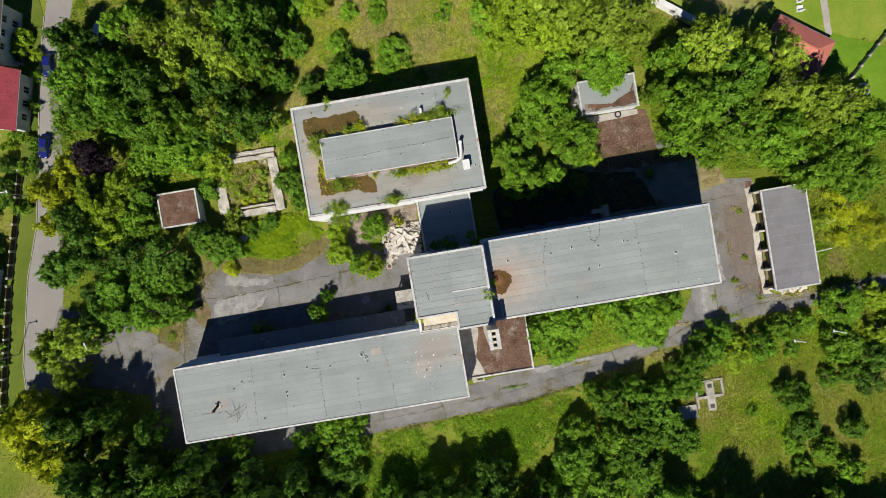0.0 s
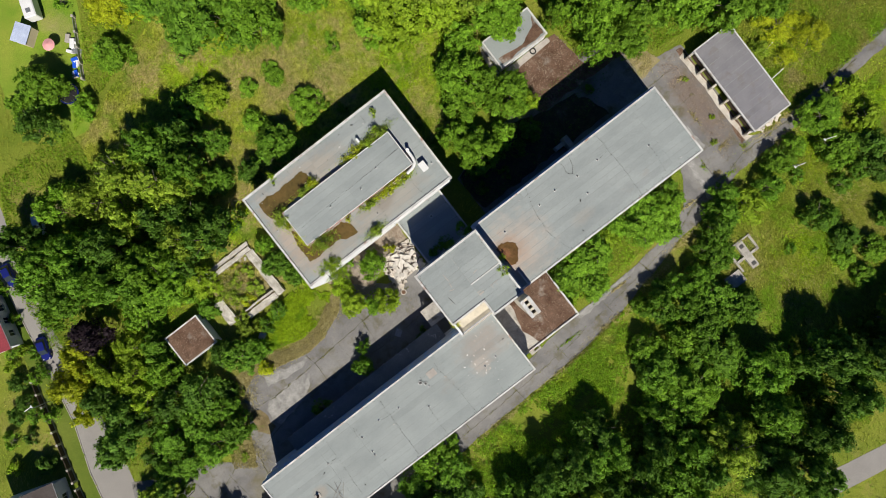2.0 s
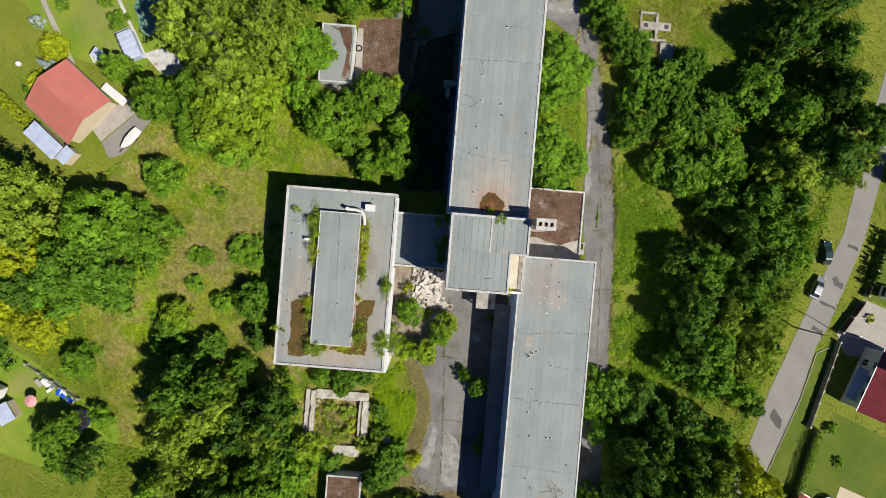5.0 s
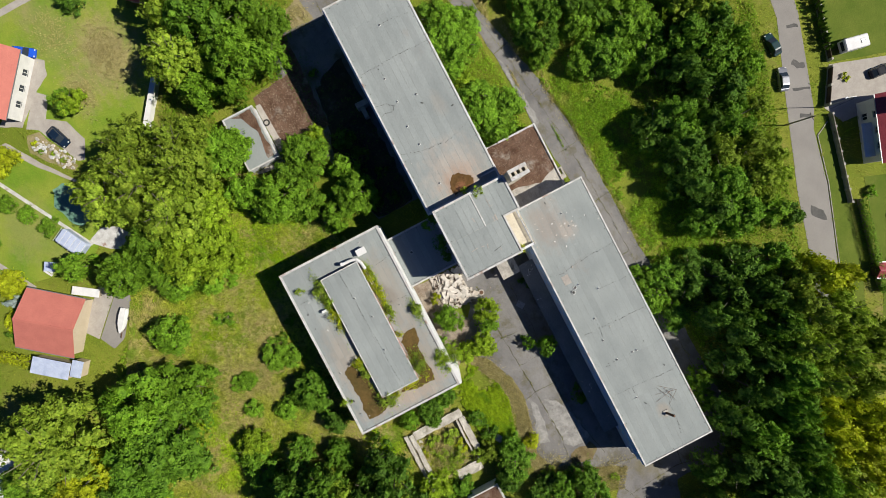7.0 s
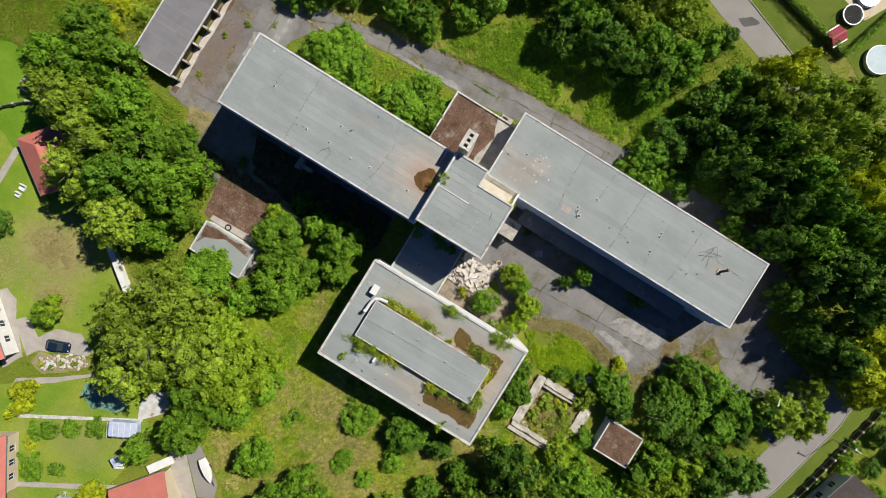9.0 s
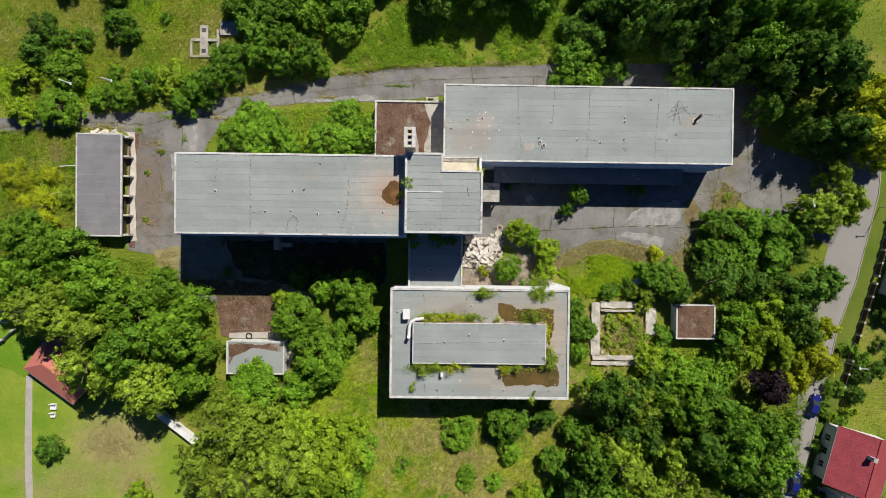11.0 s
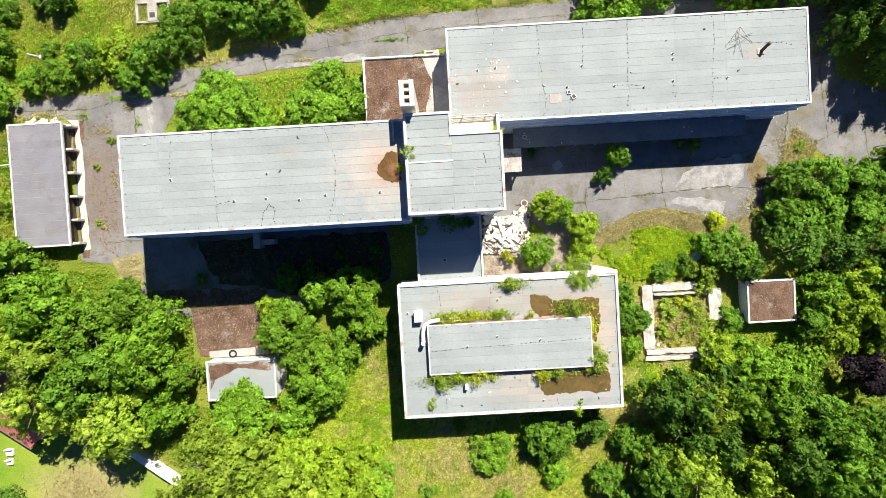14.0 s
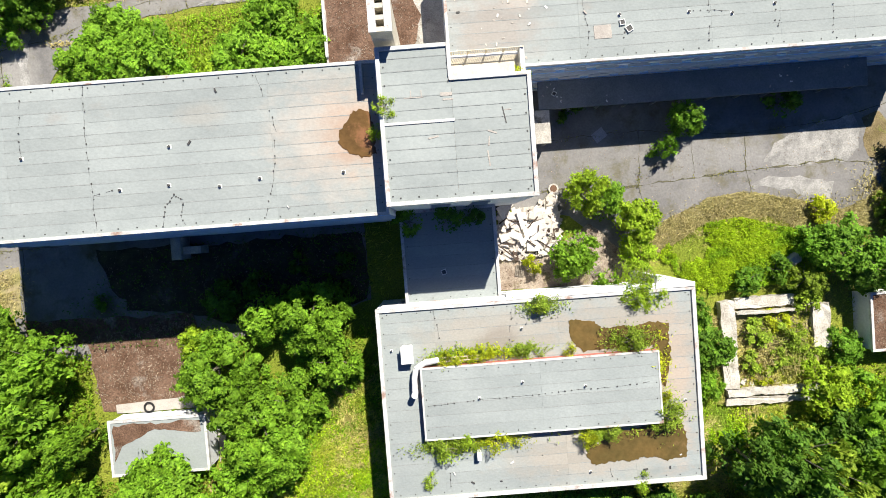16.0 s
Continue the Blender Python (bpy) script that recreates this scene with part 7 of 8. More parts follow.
gable_house("grey rendered house beside the red-tiled one", 73.9, -51.6, 75.3, 9.5, 9.5, 5.6, 8.0, DARK_TILE, RENDER)
P_WHITE = plain("white_car_paint", (0.75, 0.75, 0.75), 0.3)
villa = gable_house("large grey house with a dark red roof", 18.3, 79.8, -19.5, 11, 9.6, 5.4, 8.4, RED_TILE, WHITE)
part("glass_awning", boxes((-1.5, 4.5, -6.7, -4.85, 3.0, 3.1)), P_WHITE, villa, "pale metal awning")
part("solar_panel", boxes((-5.0, -2.2, -2.9, -0.6, 8.1, 8.2)), STEEL, villa)
gable_house("house with a dark brown tile roof", 86.5, -6.0, 72, 12, 10, 4.4, 7.5, DARK_TILE, RENDER)
gable_house("house with a white metal roof", -13.5, 93, 40, 12, 10, 4.6, 6.2, WHITE, RENDER)
gable_house("white outbuilding with a low pitched roof", 1.0, -89.0, 35, 9, 7, 3.0, 3.9, WHITE, WHITE, chimney=False, category="outbuilding")


# ---- vehicles ----
def loft(sections):
    bm = bmesh.new()
    rings = []
    for px, w, z0, z1 in sections:
        rings.append([bm.verts.new(p) for p in ((px, -w, z0), (px, -w * 1.0, (z0 + z1) / 2), (px, -w * 0.88, z1), (px, w * 0.88, z1), (px, w, (z0 + z1) / 2), (px, w, z0))])
    for a, b in zip(rings, rings[1:]):
        for i in range(6):
            j = (i + 1) % 6
            bm.faces.new((a[i], a[j], b[j], b[i]))
    bm.faces.new(rings[0][::-1]), bm.faces.new(rings[-1])
    bmesh.ops.recalc_face_normals(bm, faces=bm.faces)
    return bm


def car(label, x, y, turn, paint, L=4.3, W=1.75, H=1.45, z=0.06, name="car", van=False):
    e = thing(name, label, "car" if not van else "van", pose(x, y, z, 0, 0, turn), "parked vehicles")
    hl = L / 2
    w = W / 2
    hood = 0.9 if not van else 1.15
    part("body", loft([(-hl, w * 0.8, 0.35, 0.7), (-hl + 0.25, w * 0.97, 0.25, 0.88), (-hl * 0.4, w, 0.22, 0.93), (hl * 0.4, w, 0.22, hood), (hl - 0.35, w * 0.95, 0.25, 0.75), (hl, w * 0.75, 0.35, 0.6)]), paint, e)
    b0, b1, f0, f1 = (-hl + 0.35, -hl + 0.95, hl * 0.12, hl * 0.5) if not van else (-hl + 0.1, -hl + 0.25, hl * 0.35, hl * 0.62)
    part("cabin_glass", loft([(b0, w * 0.82, 0.85, 0.93), (b1, w * 0.80, 0.85, H - 0.05), (f0, w * 0.80, 0.85, H - 0.05), (f1, w * 0.82, 0.85, 0.95)]), GLASS, e)
    part("roof", loft([(b1 - 0.05, w * 0.70, H - 0.08, H - 0.03), (b1 + 0.2, w * 0.76, H - 0.1, H), (f0 - 0.2, w * 0.76, H - 0.1, H), (f0 + 0.05, w * 0.70, H - 0.08, H - 0.03)]), paint, e)
    for sx in (-1, 1):
        for sy in (-1, 1):
            bm = bmesh.new()
            tube(bm, (sx * hl * 0.62, sy * (w - 0.2), 0.31), (sx * hl * 0.62, sy * (w + 0.01), 0.31), 0.31, 0.31, 14)
            wh = part("wheel", bm, RUBBER, e)
            bm = bmesh.new()
            tube(bm, (sx * hl * 0.62, sy * (w + 0.01), 0.31), (sx * hl * 0.62, sy * (w + 0.025), 0.31), 0.19, 0.17, 10)
            part("rim", bm, STEEL, wh)
        part("headlight" if sx > 0 else "tail_light", boxes((sx * (hl - 0.2) - 0.08, sx * (hl - 0.2) + 0.08, -w * 0.78, -w * 0.5, 0.6, 0.72), (sx * (hl - 0.2) - 0.08, sx * (hl - 0.2) + 0.08, w * 0.5, w * 0.78, 0.6, 0.72)), WHITE if sx > 0 else BRICK, e)
    return e


P_BLUE = plain("dark_blue_paint", (0.012, 0.018, 0.14), 0.25)
P_BRIGHT = plain("bright_blue_paint", (0.02, 0.10, 0.62), 0.25)
P_NAVY = plain("navy_paint", (0.010, 0.022, 0.045), 0.2)
P_GREEN = plain("dark_green_paint", (0.02, 0.05, 0.055), 0.25)
P_SILVER = plain("silver_paint", (0.30, 0.31, 0.34), 0.3, 0.4)
P_BLACK = plain("black_paint", (0.012, 0.012, 0.018), 0.2)
car("dark blue estate car parked at the street edge", 64.7, -45.0, 78, P_BLUE)
car("dark blue hatchback parked at the street edge", 68.0, -30.8, 70, P_BLUE)
car("dark green saloon parked beside the street", -5.0, 68.0, 182, P_GREEN)
car("silver car parked beside the street", 1.4, 66.9, 160, P_SILVER)
car("black car parked on the paved driveway", 8.2, 83.4, 85, P_BLACK)
car("dark blue car parked on the house drive", -49.3, -53.2, 20, P_NAVY)
car("bright blue car parked on the lawn", -65.4, -51.5, 55, P_BRIGHT, z=0.055)
boat = thing("boat", "small white covered boat on a trailer beside the asphalt", "boat", pose(-15.1, -58.5, 0.07, 0, 0, -36))
part("hull", loft([(-2.2, 0.62, 0.45, 0.95), (-1.2, 0.74, 0.38, 1.0), (0.6, 0.70, 0.38, 1.05), (1.6, 0.45, 0.5, 1.1), (2.3, 0.08, 0.8, 1.15)]), P_WHITE, boat)
part("cover", loft([(-2.15, 0.55, 0.95, 1.0), (-1.0, 0.62, 0.99, 1.28), (0.6, 0.55, 1.04, 1.34), (1.7, 0.30, 1.08, 1.2)]), WHITE, boat, "white canvas cover")
part("trailer", boxes((-1.8, 1.9, -0.5, -0.42, 0.3, 0.4), (-1.8, 1.9, 0.42, 0.5, 0.3, 0.4), (-0.5, -0.35, -0.75, 0.75, 0.25, 0.38), (1.9, 3.3, -0.05, 0.05, 0.3, 0.4)), RUST, boat)
for s_ in (-1, 1):
    bm = bmesh.new()
    tube(bm, (-0.42, s_ * 0.72, 0.28), (-0.42, s_ * 0.9, 0.28), 0.28, 0.28, 12)
    part("wheel", bm, RUBBER, boat)
car("black car in the drive", 11.5, 92.5, 60, P_BLACK, z=0.0)
car("white estate car parked below the street trees", 54.8, -49.1, 65, P_WHITE, z=0.0)
cv = thing("caravan", "white touring caravan parked on the lawn", "caravan", pose(1.6, 80.4, 0.06, 0, 0, 78))
part("body", boxes((-2.2, 2.2, -1.1, 1.1, 0.5, 2.5), bevel=0.15), P_WHITE, cv)
part("front_window", boxes((-2.26, -2.19, -0.8, 0.8, 1.3, 2.0)), GLASS, cv)
part("roof_light", boxes((0.6, 1.4, -0.4, 0.4, 2.5, 2.58), bevel=0.02), STEEL, cv)
part("chassis", boxes((-2.0, 2.0, -0.8, 0.8, 0.32, 0.5), (-3.3, -2.0, -0.06, 0.06, 0.38, 0.5)), RUST, cv)
for s in (-1, 1):
    bm = bmesh.new()
    tube(bm, (0.2, s * 0.9, 0.32), (0.2, s * 1.08, 0.32), 0.32, 0.32, 12)
    part("wheel", bm, RUBBER, cv)


copy_thing(cv, pose(31.6, -79.6, 0.06, 0, 0, 70))


# ---- gardens and street ----
def disc(r, z0, z1, n=24):
    bm = bmesh.new()
    tube(bm, (0, 0, z0), (0, 0, z1), r, r, n)
    return bm


def ring_mesh(r, tube_r, z, n=24, m=6):
    bm = bmesh.new()
    g = [[bm.verts.new(((r + tube_r * math.cos(b)) * math.cos(a), (r + tube_r * math.cos(b)) * math.sin(a), z + tube_r * math.sin(b))) for b in (2 * math.pi * k / m for k in range(m))] for a in (2 * math.pi * i / n for i in range(n))]
    for i in range(n):
        for k in range(m):
            bm.faces.new((g[i][k], g[(i + 1) % n][k], g[(i + 1) % n][(k + 1) % m], g[i][(k + 1) % m]))
    return bm


part("tread", ring_mesh(0.5, 0.11, 0.1, 16), RUBBER, tyre)


def trampoline(x, y, r, pad, label):
    e = thing("trampoline", label, "trampoline", pose(x, y, 0.06), "trampolines")
    part("mat", disc(r * 0.85, 0.78, 0.8), RUBBER, e)
    part("pad", ring_mesh(r * 0.95, 0.16, 0.82), pad, e)
    for i in range(6):
        a = i * math.pi / 3
        bm = bmesh.new()
        tube(bm, (r * math.cos(a), r * math.sin(a), 0), (r * math.cos(a), r * math.sin(a), 2.4), 0.04, 0.04, 6)
        part("pole", bm, STEEL, e)
    part("top_ring", ring_mesh(r, 0.02, 2.4), RUBBER, e)


trampoline(36.0, -64.0, 1.9, P_BLUE, "round trampoline with a dark blue pad")
trampoline(41.2, 72.6, 1.9, STEEL, "round trampoline with a grey pad")
for x, y, r, label, m_ in ((49.8, 68.4, 2.6, "round white garden pool with a pale blue cover", plain("pool_cover", (0.40, 0.50, 0.55), 0.5)), (42.0, 77.2, 2.0, "round garden pool with blue water", WATER), (-78.0, -16.1, 1.1, "small pink and purple paddling pool", plain("pink_plastic", (0.5, 0.18, 0.45), 0.4))):
    e = thing("pool", label, "pool", pose(x, y, 0.06), "garden pools")
    part("side", ring_mesh(r, 0.12, 0.75), P_WHITE if m_ is not WATER else P_BRIGHT, e)
    part("wall", disc(r, 0, 0.72), P_WHITE, e)
    part("surface", disc(r * 0.96, 0.7, 0.78), m_, e)
slab("pool_terrace", [(37.5, 75), (44, 73.4), (47, 79), (40, 82)], 0.08, CREAM, "paved terrace round the pool", "terrace", amount=0.05)
pars = thing("parasol", "pink and white garden parasol", "parasol", pose(33.0, -72.1, 0.05))
bm = bmesh.new()
bmesh.ops.create_cone(bm, cap_ends=True, segments=12, radius1=1.1, radius2=0.05, depth=0.4, matrix=Matrix.Translation((0, 0, 2.2)))
part("canopy", bm, plain("pink_cloth", (0.75, 0.35, 0.35), 0.8), pars)
bm = bmesh.new()
tube(bm, (0, 0, 0), (0, 0, 2.1), 0.03, 0.03, 6)
part("pole", bm, STEEL, pars)
for i in range(14):
    x, y = 29.5 + 0.28 * i + rnd.uniform(-0.7, 0.7), -71.5 + 0.42 * i + rnd.uniform(-0.6, 0.6)
    s = rnd.uniform(0.3, 0.9)
    chip("garden_junk", boxes((-s, s, -s * 0.5, s * 0.5, 0, rnd.uniform(0.15, 0.6)), bevel=0.05), rnd.choice((P_WHITE, P_WHITE, CREAM, PAVER, STEEL, P_BRIGHT)), "pile of pale sheets and junk in the garden", "junk", pose(x, y, 0.05, 0, 0, rnd.uniform(0, 180)), "junk beside the garden")
gable_house("small garden shed with a dark red roof", 40.3, 67.1, 62, 2.6, 2.4, 1.9, 2.6, RED_TILE, TIMBER, over=0.2, windows=1, chimney=False, category="shed")
SHEET = mat("pale_blue_sheet", (0.50, 0.56, 0.70), (0.36, 0.42, 0.58), 0.8, 0.5, 0.1)
gh = thing("greenhouse", "glass garden greenhouse with a grey frame", "greenhouse", pose(-31.4, -59.6, 0.06, 0, 0, 27))
part("glazing", boxes((-2.6, 2.6, -1.4, 1.4, 0, 1.9), bevel=0.3), SHEET, gh)
for i in range(6):
    part("glazing_bar", boxes((-2.6 + i * 1.02, -2.54 + i * 1.02, -1.42, 1.42, 1.9, 1.94)), WHITE, gh)
for x, y, L, W_, a, label, h_ in ((-13.3, -72.9, 6.5, 2.7, 51, "low shed with a blue-grey sheet roof", 2.2), (-11.0, -68.9, 1.7, 2.7, 51, "small shed with roof windows", 2.2), (-22.6, -61.8, 4.6, 1.2, 55, "long white cold frame beside the house", 0.9), (-29.3, -64.8, 1.6, 1.4, 60, "small dark garden hut", 1.8), (35.6, -76.6, 3.2, 2.6, 35, "small garden pavilion with a pale sheet roof", 2.1)):
    e = thing("garden_shed", label, "shed", pose(x, y, 0.05, 0, 0, a), "garden sheds")
    part("wall", boxes((-L / 2, L / 2, -W_ / 2, W_ / 2, 0, h_)), CREAM, e)
    part("roof", boxes((-L / 2 - 0.15, L / 2 + 0.15, -W_ / 2 - 0.15, W_ / 2 + 0.15, h_, h_ + 0.1), bevel=0.02), SHEET if h_ > 1 else P_WHITE, e)
for x, y, s in ((-69.5, -32.3, 0.55), (-69.6, -33.8, 0.45)):
    chip("bench", boxes((-s, s, -s, s, 0, 0.4), (-s, s, s - 0.12, s, 0.4, 0.9), bevel=0.04), P_WHITE, "white garden seat on the lawn", "seat", pose(x, y, 0.05), "garden seats")
for x, y, r, h, k in ((-44.6, -68.2, 1.8, 1.6, "G"), (-42.6, -66.9, 1.9, 1.7, "G"), (-39.4, -64.7, 1.9, 1.6, "G"), (-36.0, -62.5, 1.9, 1.6, "G"), (-41.4, -75.0, 2.0, 1.8, "G"), (-37.6, -72.5, 1.2, 1.0, "G"), (-44.1, -71.1, 1.2, 0.9, "Y"), (-43.3, -74.8, 1.2, 1.0, "Y"), (-44.7, -73.7, 1.0, 0.9, "G"), (-50.4, -57.6, 0.7, 0.6, "Y"), (-47.2, -55.6, 0.6, 0.5, "B"), (-45.4, -54.4, 0.7, 0.6, "O"), (-48.6, -57.4, 0.6, 0.5, "G"), (82.5, 3.5, 1.6, 2.0, "G"), (87.8, 4.6, 2.0, 2.6, "D"), (86.6, 10.4, 2.4, 3.0, "D"), (90.5, 8.5, 2.2, 3.0, "D"), (84.6, 14.2, 1.4, 1.6, "G"), (91.0, 1.0, 2.0, 2.4, "G"), (79.6, -19.5, 1.4, 1.8, "D"), (82.5, -21, 1.8, 2.2, "G"), (85.5, -17, 1.6, 1.8, "B"), (80.4, -2.6, 1.0, 1.2, "D"), (-50.0, -62.9, 2.4, 3.0, "Y"), (-50.1, -67.5, 1.6, 2.0, "Y"), (-45.2, -71.0, 0.9, 0.8, "Y"), (-29.9, -72.0, 2.6, 3.2, "Y"), (-23.5, -75.0, 2.2, 2.6, "Y"), (-9.5, 63.5, 1.6, 2.2, "O"), (6.3, 77.3, 0.8, 0.9, "Y"), (27, 72, 1.2, 1.5, "G"), (33, 74, 1.0, 1.2, "G"), (74, -20, 1.6, 2.4, "G"), (72.2, -27.5, 1.4, 2.0, "G"), (70.9, -32.6, 1.3, 1.8, "B"), (69.2, -47.6, 1.4, 2.2, "G"), (67.8, -50.5, 1.6, 2.6, "B"), (78.5, -24, 2.0, 3.0, "D"), (80.5, -14, 2.0, 3.0, "D"), (84, 2, 1.8, 2.6, "G"), (83, 6, 1.5, 2.0, "D")):
    plant(x, y, r, h, k, 0.05, "garden shrubs", LOOK[k] + " clipped garden shrub")
for x, y, r, h, k in ((68.5, -38.1, 1.3, 1.8, "G"), (66.9, -43.5, 1.3, 1.7, "G"), (66.4, -46.9, 1.5, 2, "B"), (74.9, -28.5, 1.9, 3, "D"), (74.4, -31.6, 1.4, 2, "B"), (73.3, -33.3, 1.1, 1.6, "G"), (69.5, -48.8, 1.9, 2.6, "B"), (70.4, -51.8, 1.7, 2.2, "G"), (67.7, -50.4, 1.5, 2, "M"), (76.2, -24.8, 1.9, 3, "D"), (76.1, -22.1, 1.8, 2.6, "M"), (70.3, -26.9, 0.9, 1.6, "M"), (70.2, -28.6, 0.9, 1.6, "M"), (70, -30.3, 0.9, 1.6, "M"), (69.7, -31.8, 0.9, 1.5, "M"), (71.4, -32.9, 1, 1.3, "G"), (-30, -72.9, 2.6, 2.8, "Y"), (-48.9, -64.8, 2, 2.4, "Y"), (-41.9, -74.1, 2.2, 2.4, "G"), (-38.3, -72.4, 1.4, 1.2, "M"), (-24.1, -75.5, 0.9, 1, "Y"), (-22.2, -77, 1.2, 1.6, "M")):
    plant(x, y, r, h, k, 0.05, "garden shrubs", LOOK[k] + " garden shrub")
for x, y, r in ((-34.1, -76.3, 1.4), (-27, -74.3, 1.3)):
    plant(x, y, r, 2.2, "S", 0.05, "garden shrubs", "pale silver-blue dwarf spruce on the lawn")
bm = bmesh.new()
bmesh.ops.create_uvsphere(bm, u_segments=16, v_segments=10, radius=0.5, matrix=Matrix.Translation((0, 0, 0.42)))
ball = finish("garden_ball", bm, P_WHITE)
ball.matrix_basis = pose(-26.7, -79.5, 0.05)
tagged(ball, "round white garden ball on the lawn", "ball")
pond = [(-41.7, -58.8), (-42.1, -56.9), (-40.2, -54.8), (-37.8, -53.6), (-34.0, -55.2), (-33.6, -57.2), (-34.5, -58.4), (-38.9, -60.0)]
slab("pond_cover", pond, 0.12, mat("turquoise_sheet", (0.17, 0.30, 0.22), (0.11, 0.24, 0.17), 0.5, 0.5, 0.3, 8, 0.2), "turquoise covered garden pond", "pond", kind="thing", amount=0.3, step=0.8)
for i in range(80):
    w_ = rnd.random()
    x, y = -51.0 + 7.2 * w_ + rnd.uniform(-0.9, 0.9), -57.8 + 4.4 * w_ + rnd.uniform(-1.3, 1.3)
    s = rnd.uniform(0.12, 0.35)
    chip("garden_stone", boxes((-s, s, -s * 0.7, s * 0.7, 0, s), bevel=s * 0.3), rnd.choice((PLASTER, COPING, CONCRETE)), "pale stone of the rock garden", "stone", pose(x, y, 0.08, 0, 0, rnd.uniform(0, 180)), "rock garden stones")


def fence(x0, y0, x1, y1, h, post_m, panel_m, label, pitch=2.5, slats=True):
    L = math.hypot(x1 - x0, y1 - y0)
    e = thing("fence", label, "fence", pose(x0, y0, 0.04, 0, 0, math.degrees(math.atan2(y1 - y0, x1 - x0))))
    n = max(1, round(L / pitch))
    part("plinth", boxes((0, L, -0.1, 0.1, 0, 0.25)), CONCRETE, e)
    for i in range(n + 1):
        part("post", boxes((L * i / n - 0.2, L * i / n + 0.2, -0.2, 0.2, 0, h + 0.1), bevel=0.02), post_m, e)
    for i in range(n):
        part("panel", boxes((L * i / n + 0.21, L * (i + 1) / n - 0.21, -0.04, 0.04, 0.3, h)), panel_m, e)


fence(70.4, -55, 69.6, -46, 1.3, CONCRETE, TIMBER, "garden fence with concrete posts and dark panels")
fence(73.2, -27.2, 78.6, -8.4, 1.3, CONCRETE, TIMBER, "garden fence with concrete posts and dark panels")
fence(79.0, -7, 84.5, 16.5, 1.3, CONCRETE, TIMBER, "garden fence with concrete posts and dark panels")
fence(-9.5, 79.0, 2.2, 76.0, 1.3, CONCRETE, TIMBER, "garden fence with concrete posts and dark panels")
fence(3.4, 75.4, 9.2, 71.9, 1.5, CONCRETE, TIMBER, "dark double driveway gate", 3.4)
fence(11.0, 71.8, 26.8, 67.8, 1.2, CONCRETE, CONCRETE, "pale stone garden fence")
fence(-83.6, -25.2, -76.5, -18.6, 1.0, CONCRETE, STEEL, "low grey garden fence")
tbl = thing("garden_table", "white garden table with benches below the tree", "table", pose(-29.2, -65.8, 0.05, 0, 0, 30))
part("tabletop", boxes((-0.9, 0.9, -0.4, 0.4, 0.68, 0.74), bevel=0.02), P_WHITE, tbl)
for sx in (-0.8, 0.74):
    for sy in (-0.35, 0.29):
        part("leg", boxes((sx, sx + 0.06, sy, sy + 0.06, 0, 0.68)), P_WHITE, tbl)
for s in (-1, 1):
    part("bench", boxes((-0.9, 0.9, s * 0.8 - 0.16, s * 0.8 + 0.16, 0.38, 0.44), (-0.75, -0.67, s * 0.8 - 0.14, s * 0.8 + 0.14, 0, 0.38), (0.67, 0.75, s * 0.8 - 0.14, s * 0.8 + 0.14, 0, 0.38)), P_WHITE, tbl)
fence(26.9, -74.4, 32.4, -64.6, 0.9, CONCRETE, STEEL, "low grey garden fence")
kerb = thing("kerb", "pale concrete kerb along the street", "kerb")
for a, b in (((80.0, 16), (79.6, 8)), ((79.6, 8), (75.8, -8)), ((75.8, -8), (72.5, -17)), ((72.5, -17), (69.6, -31)), ((69.6, -31), (66.6, -46)), ((66.6, -46), (64.3, -54)), ((12.0, 71.0), (13.4, 68.3)), ((13.4, 68.3), (22, 66.2)), ((22, 66.2), (36.4, 61.2))):
    L = math.hypot(b[0] - a[0], b[1] - a[1])
    n = max(1, round(L))
    for i in range(n):
        o = part("kerb_stone", boxes((0.01, L / n - 0.01, -0.07, 0.07, 0, 0.14)), PAVER, kerb)
        o.matrix_basis = pose(a[0] + (b[0] - a[0]) * i / n, a[1] + (b[1] - a[1]) * i / n, 0, 0, 0, math.degrees(math.atan2(b[1] - a[1], b[0] - a[0])))


def hedge(x0, y0, x1, y1, w, h, material, label, seed, count=90):
    L = math.hypot(x1 - x0, y1 - y0)
    rng = np.random.default_rng(seed)
    n = int(L * count)
    p = np.stack([rng.uniform(0, L, n), rng.uniform(-w / 2, w / 2, n), rng.uniform(0.1, 1, n) ** 0.5 * h], 1)
    nr = np.stack([rng.normal(size=n) * 0.4, p[:, 1] / w * 1.5 + rng.normal(size=n) * 0.4, np.full(n, 0.7)], 1)
    e = thing("hedge", label, "hedge", pose(x0, y0, 0, 0, 0, math.degrees(math.atan2(y1 - y0, x1 - x0))))
    o = new("foliage", leaves(rng, p, nr, 0.3, material, "foliage"))
    o.parent = e
    part("stem", boxes((0, L, -0.04, 0.04, 0, h * 0.5)), BARK, e)


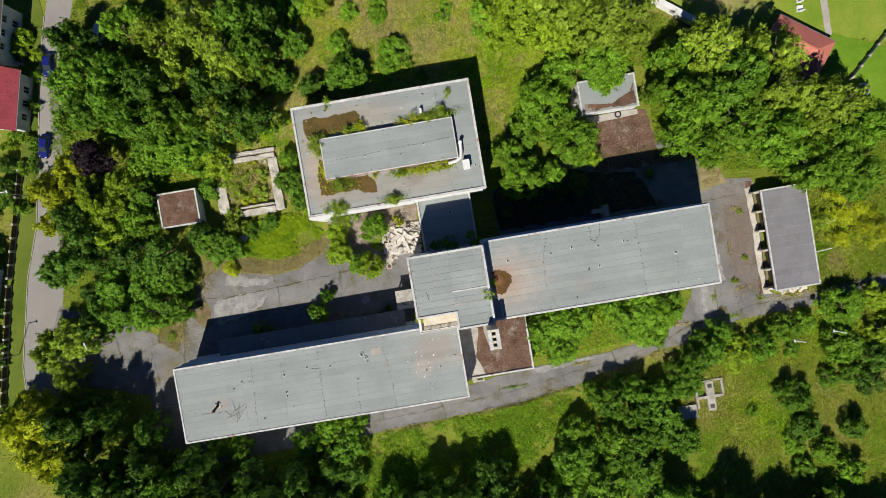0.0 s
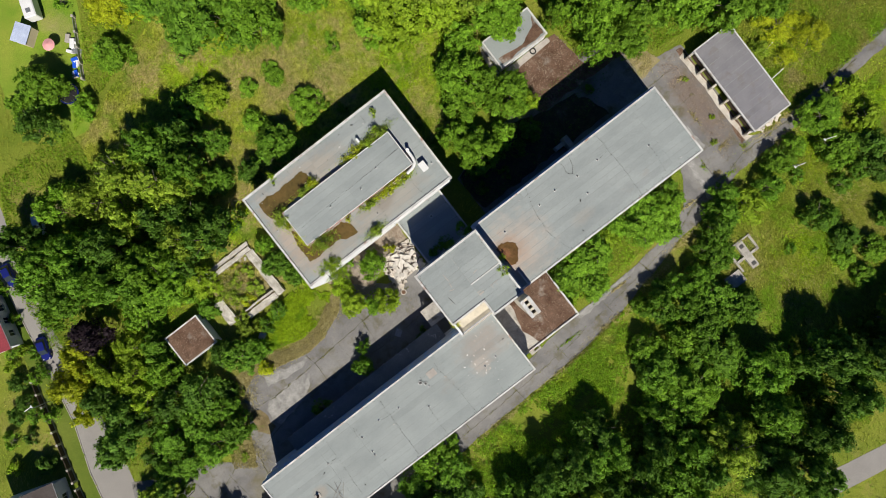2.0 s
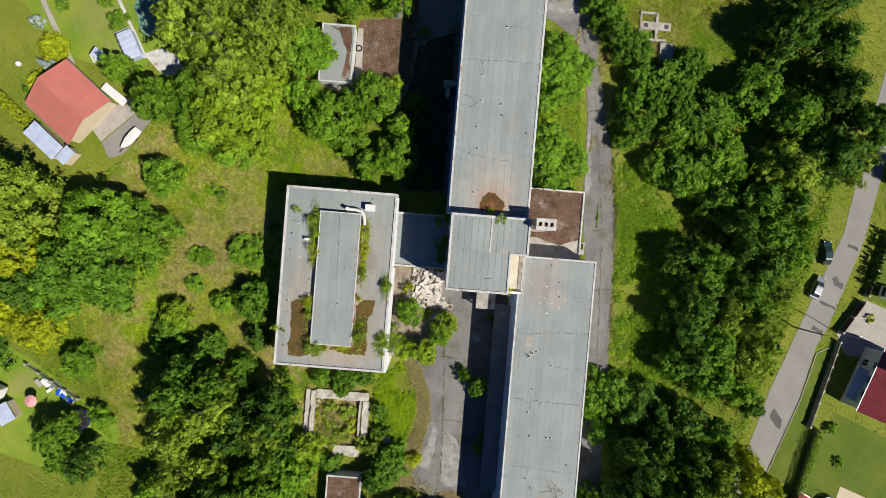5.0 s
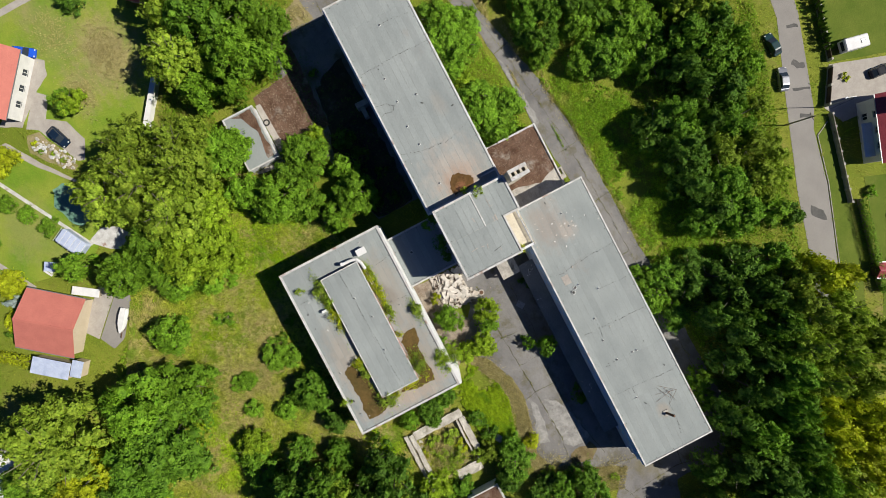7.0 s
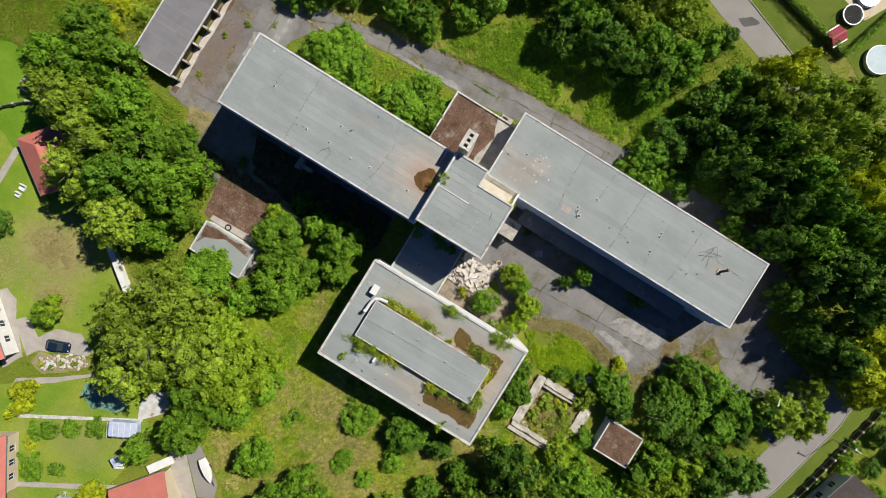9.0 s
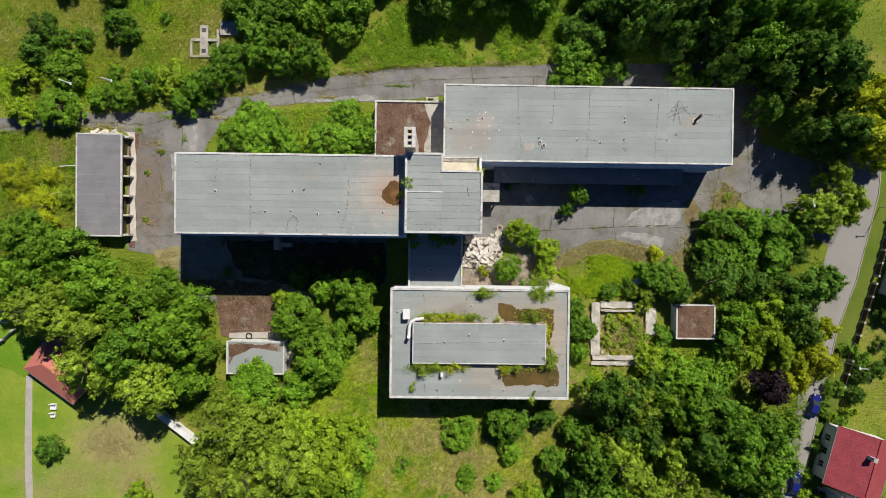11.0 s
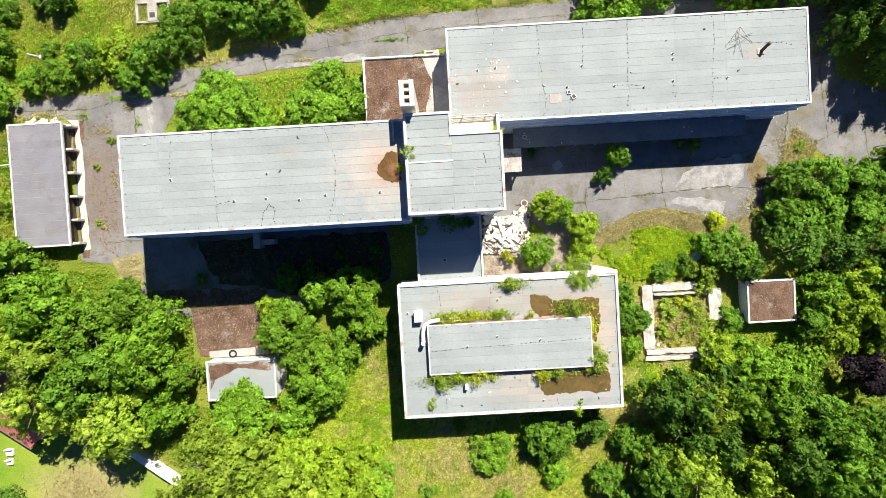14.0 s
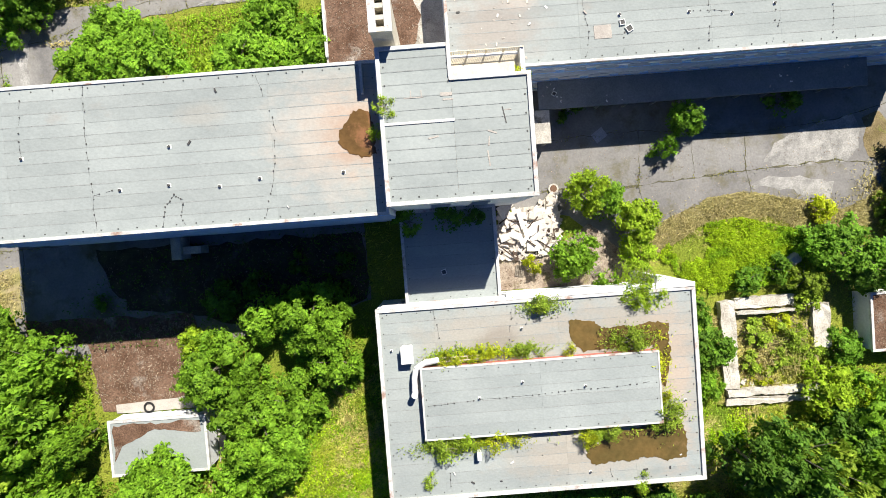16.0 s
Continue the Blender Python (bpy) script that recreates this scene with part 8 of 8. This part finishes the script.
hedge(27.0, 69.4, 43.8, 65.4, 1.3, 2.4, LEAF["G"], "dense clipped green garden hedge", 1)
hedge(43.8, 65.6, 47.5, 78, 1.2, 2.2, LEAF["G"], "dense clipped green garden hedge", 2)
hedge(-24.8, -87.4, -16.0, -76.4, 2.2, 2.2, LEAF["Y"], "thick golden yellow garden hedge", 4, 130)
hedge(-84, -46, -110, -40, 1.0, 1.2, LEAF["G"], "low green garden hedge", 3)
for i in range(11):
    e = plant(-9.6 + i * 0.95, 78.3 - i * 0.22, 0.6, 2.8, "D", 0.0, "thuja row", "narrow dark green thuja in a row")


def lamp(x, y, h, ax, ay, label="slim grey street lamp with a white head"):
    e = thing("street_lamp", label, "lamp", pose(x, y, 0), "street lamps")
    bm = bmesh.new()
    tube(bm, (0, 0, 0), (0, 0, h), 0.08, 0.05, 8)
    part("pole", bm, STEEL, e)
    bm = bmesh.new()
    tube(bm, (0, 0, h), (ax, ay, h + 0.25), 0.075, 0.06, 6)
    part("arm", bm, WHITE, e, "pale painted arm")
    part("head", boxes((ax - 0.13, ax + 0.13, ay - 0.26, ay + 0.26, h + 0.2, h + 0.34), bevel=0.05), P_WHITE, e)


lamp(62.8, 6.2, 7.0, 0.1, -1.1)
lamp(79.8, 5.5, 7.0, -1.4, 0.1)
lamp(72.9, -22.6, 7.0, -1.6, 0.1)
lamp(-65.0, 24.8, 6.0, 2.2, -0.8)
lamp(-58.0, 25.2, 6.0, 2.0, -0.6)
lamp(9.4, 71.6, 8.0, -0.6, -1.8)
pole = thing("utility_pole", "wooden utility pole with a cable", "pole", pose(9.0, 63.8, 0))
bm = bmesh.new()
tube(bm, (0, 0, 0), (0.1, 0.1, 8.0), 0.14, 0.1, 8)
part("mast", bm, BARK, pole)
part("crossarm", boxes((-0.7, 0.7, -0.06, 0.06, 7.4, 7.55)), BARK, pole)
bm = bmesh.new()
tube(bm, (0.1, 0.1, 7.6), (0.6, 7.7, 7.4), 0.025, 0.025, 5)
part("cable", bm, RUBBER, pole)
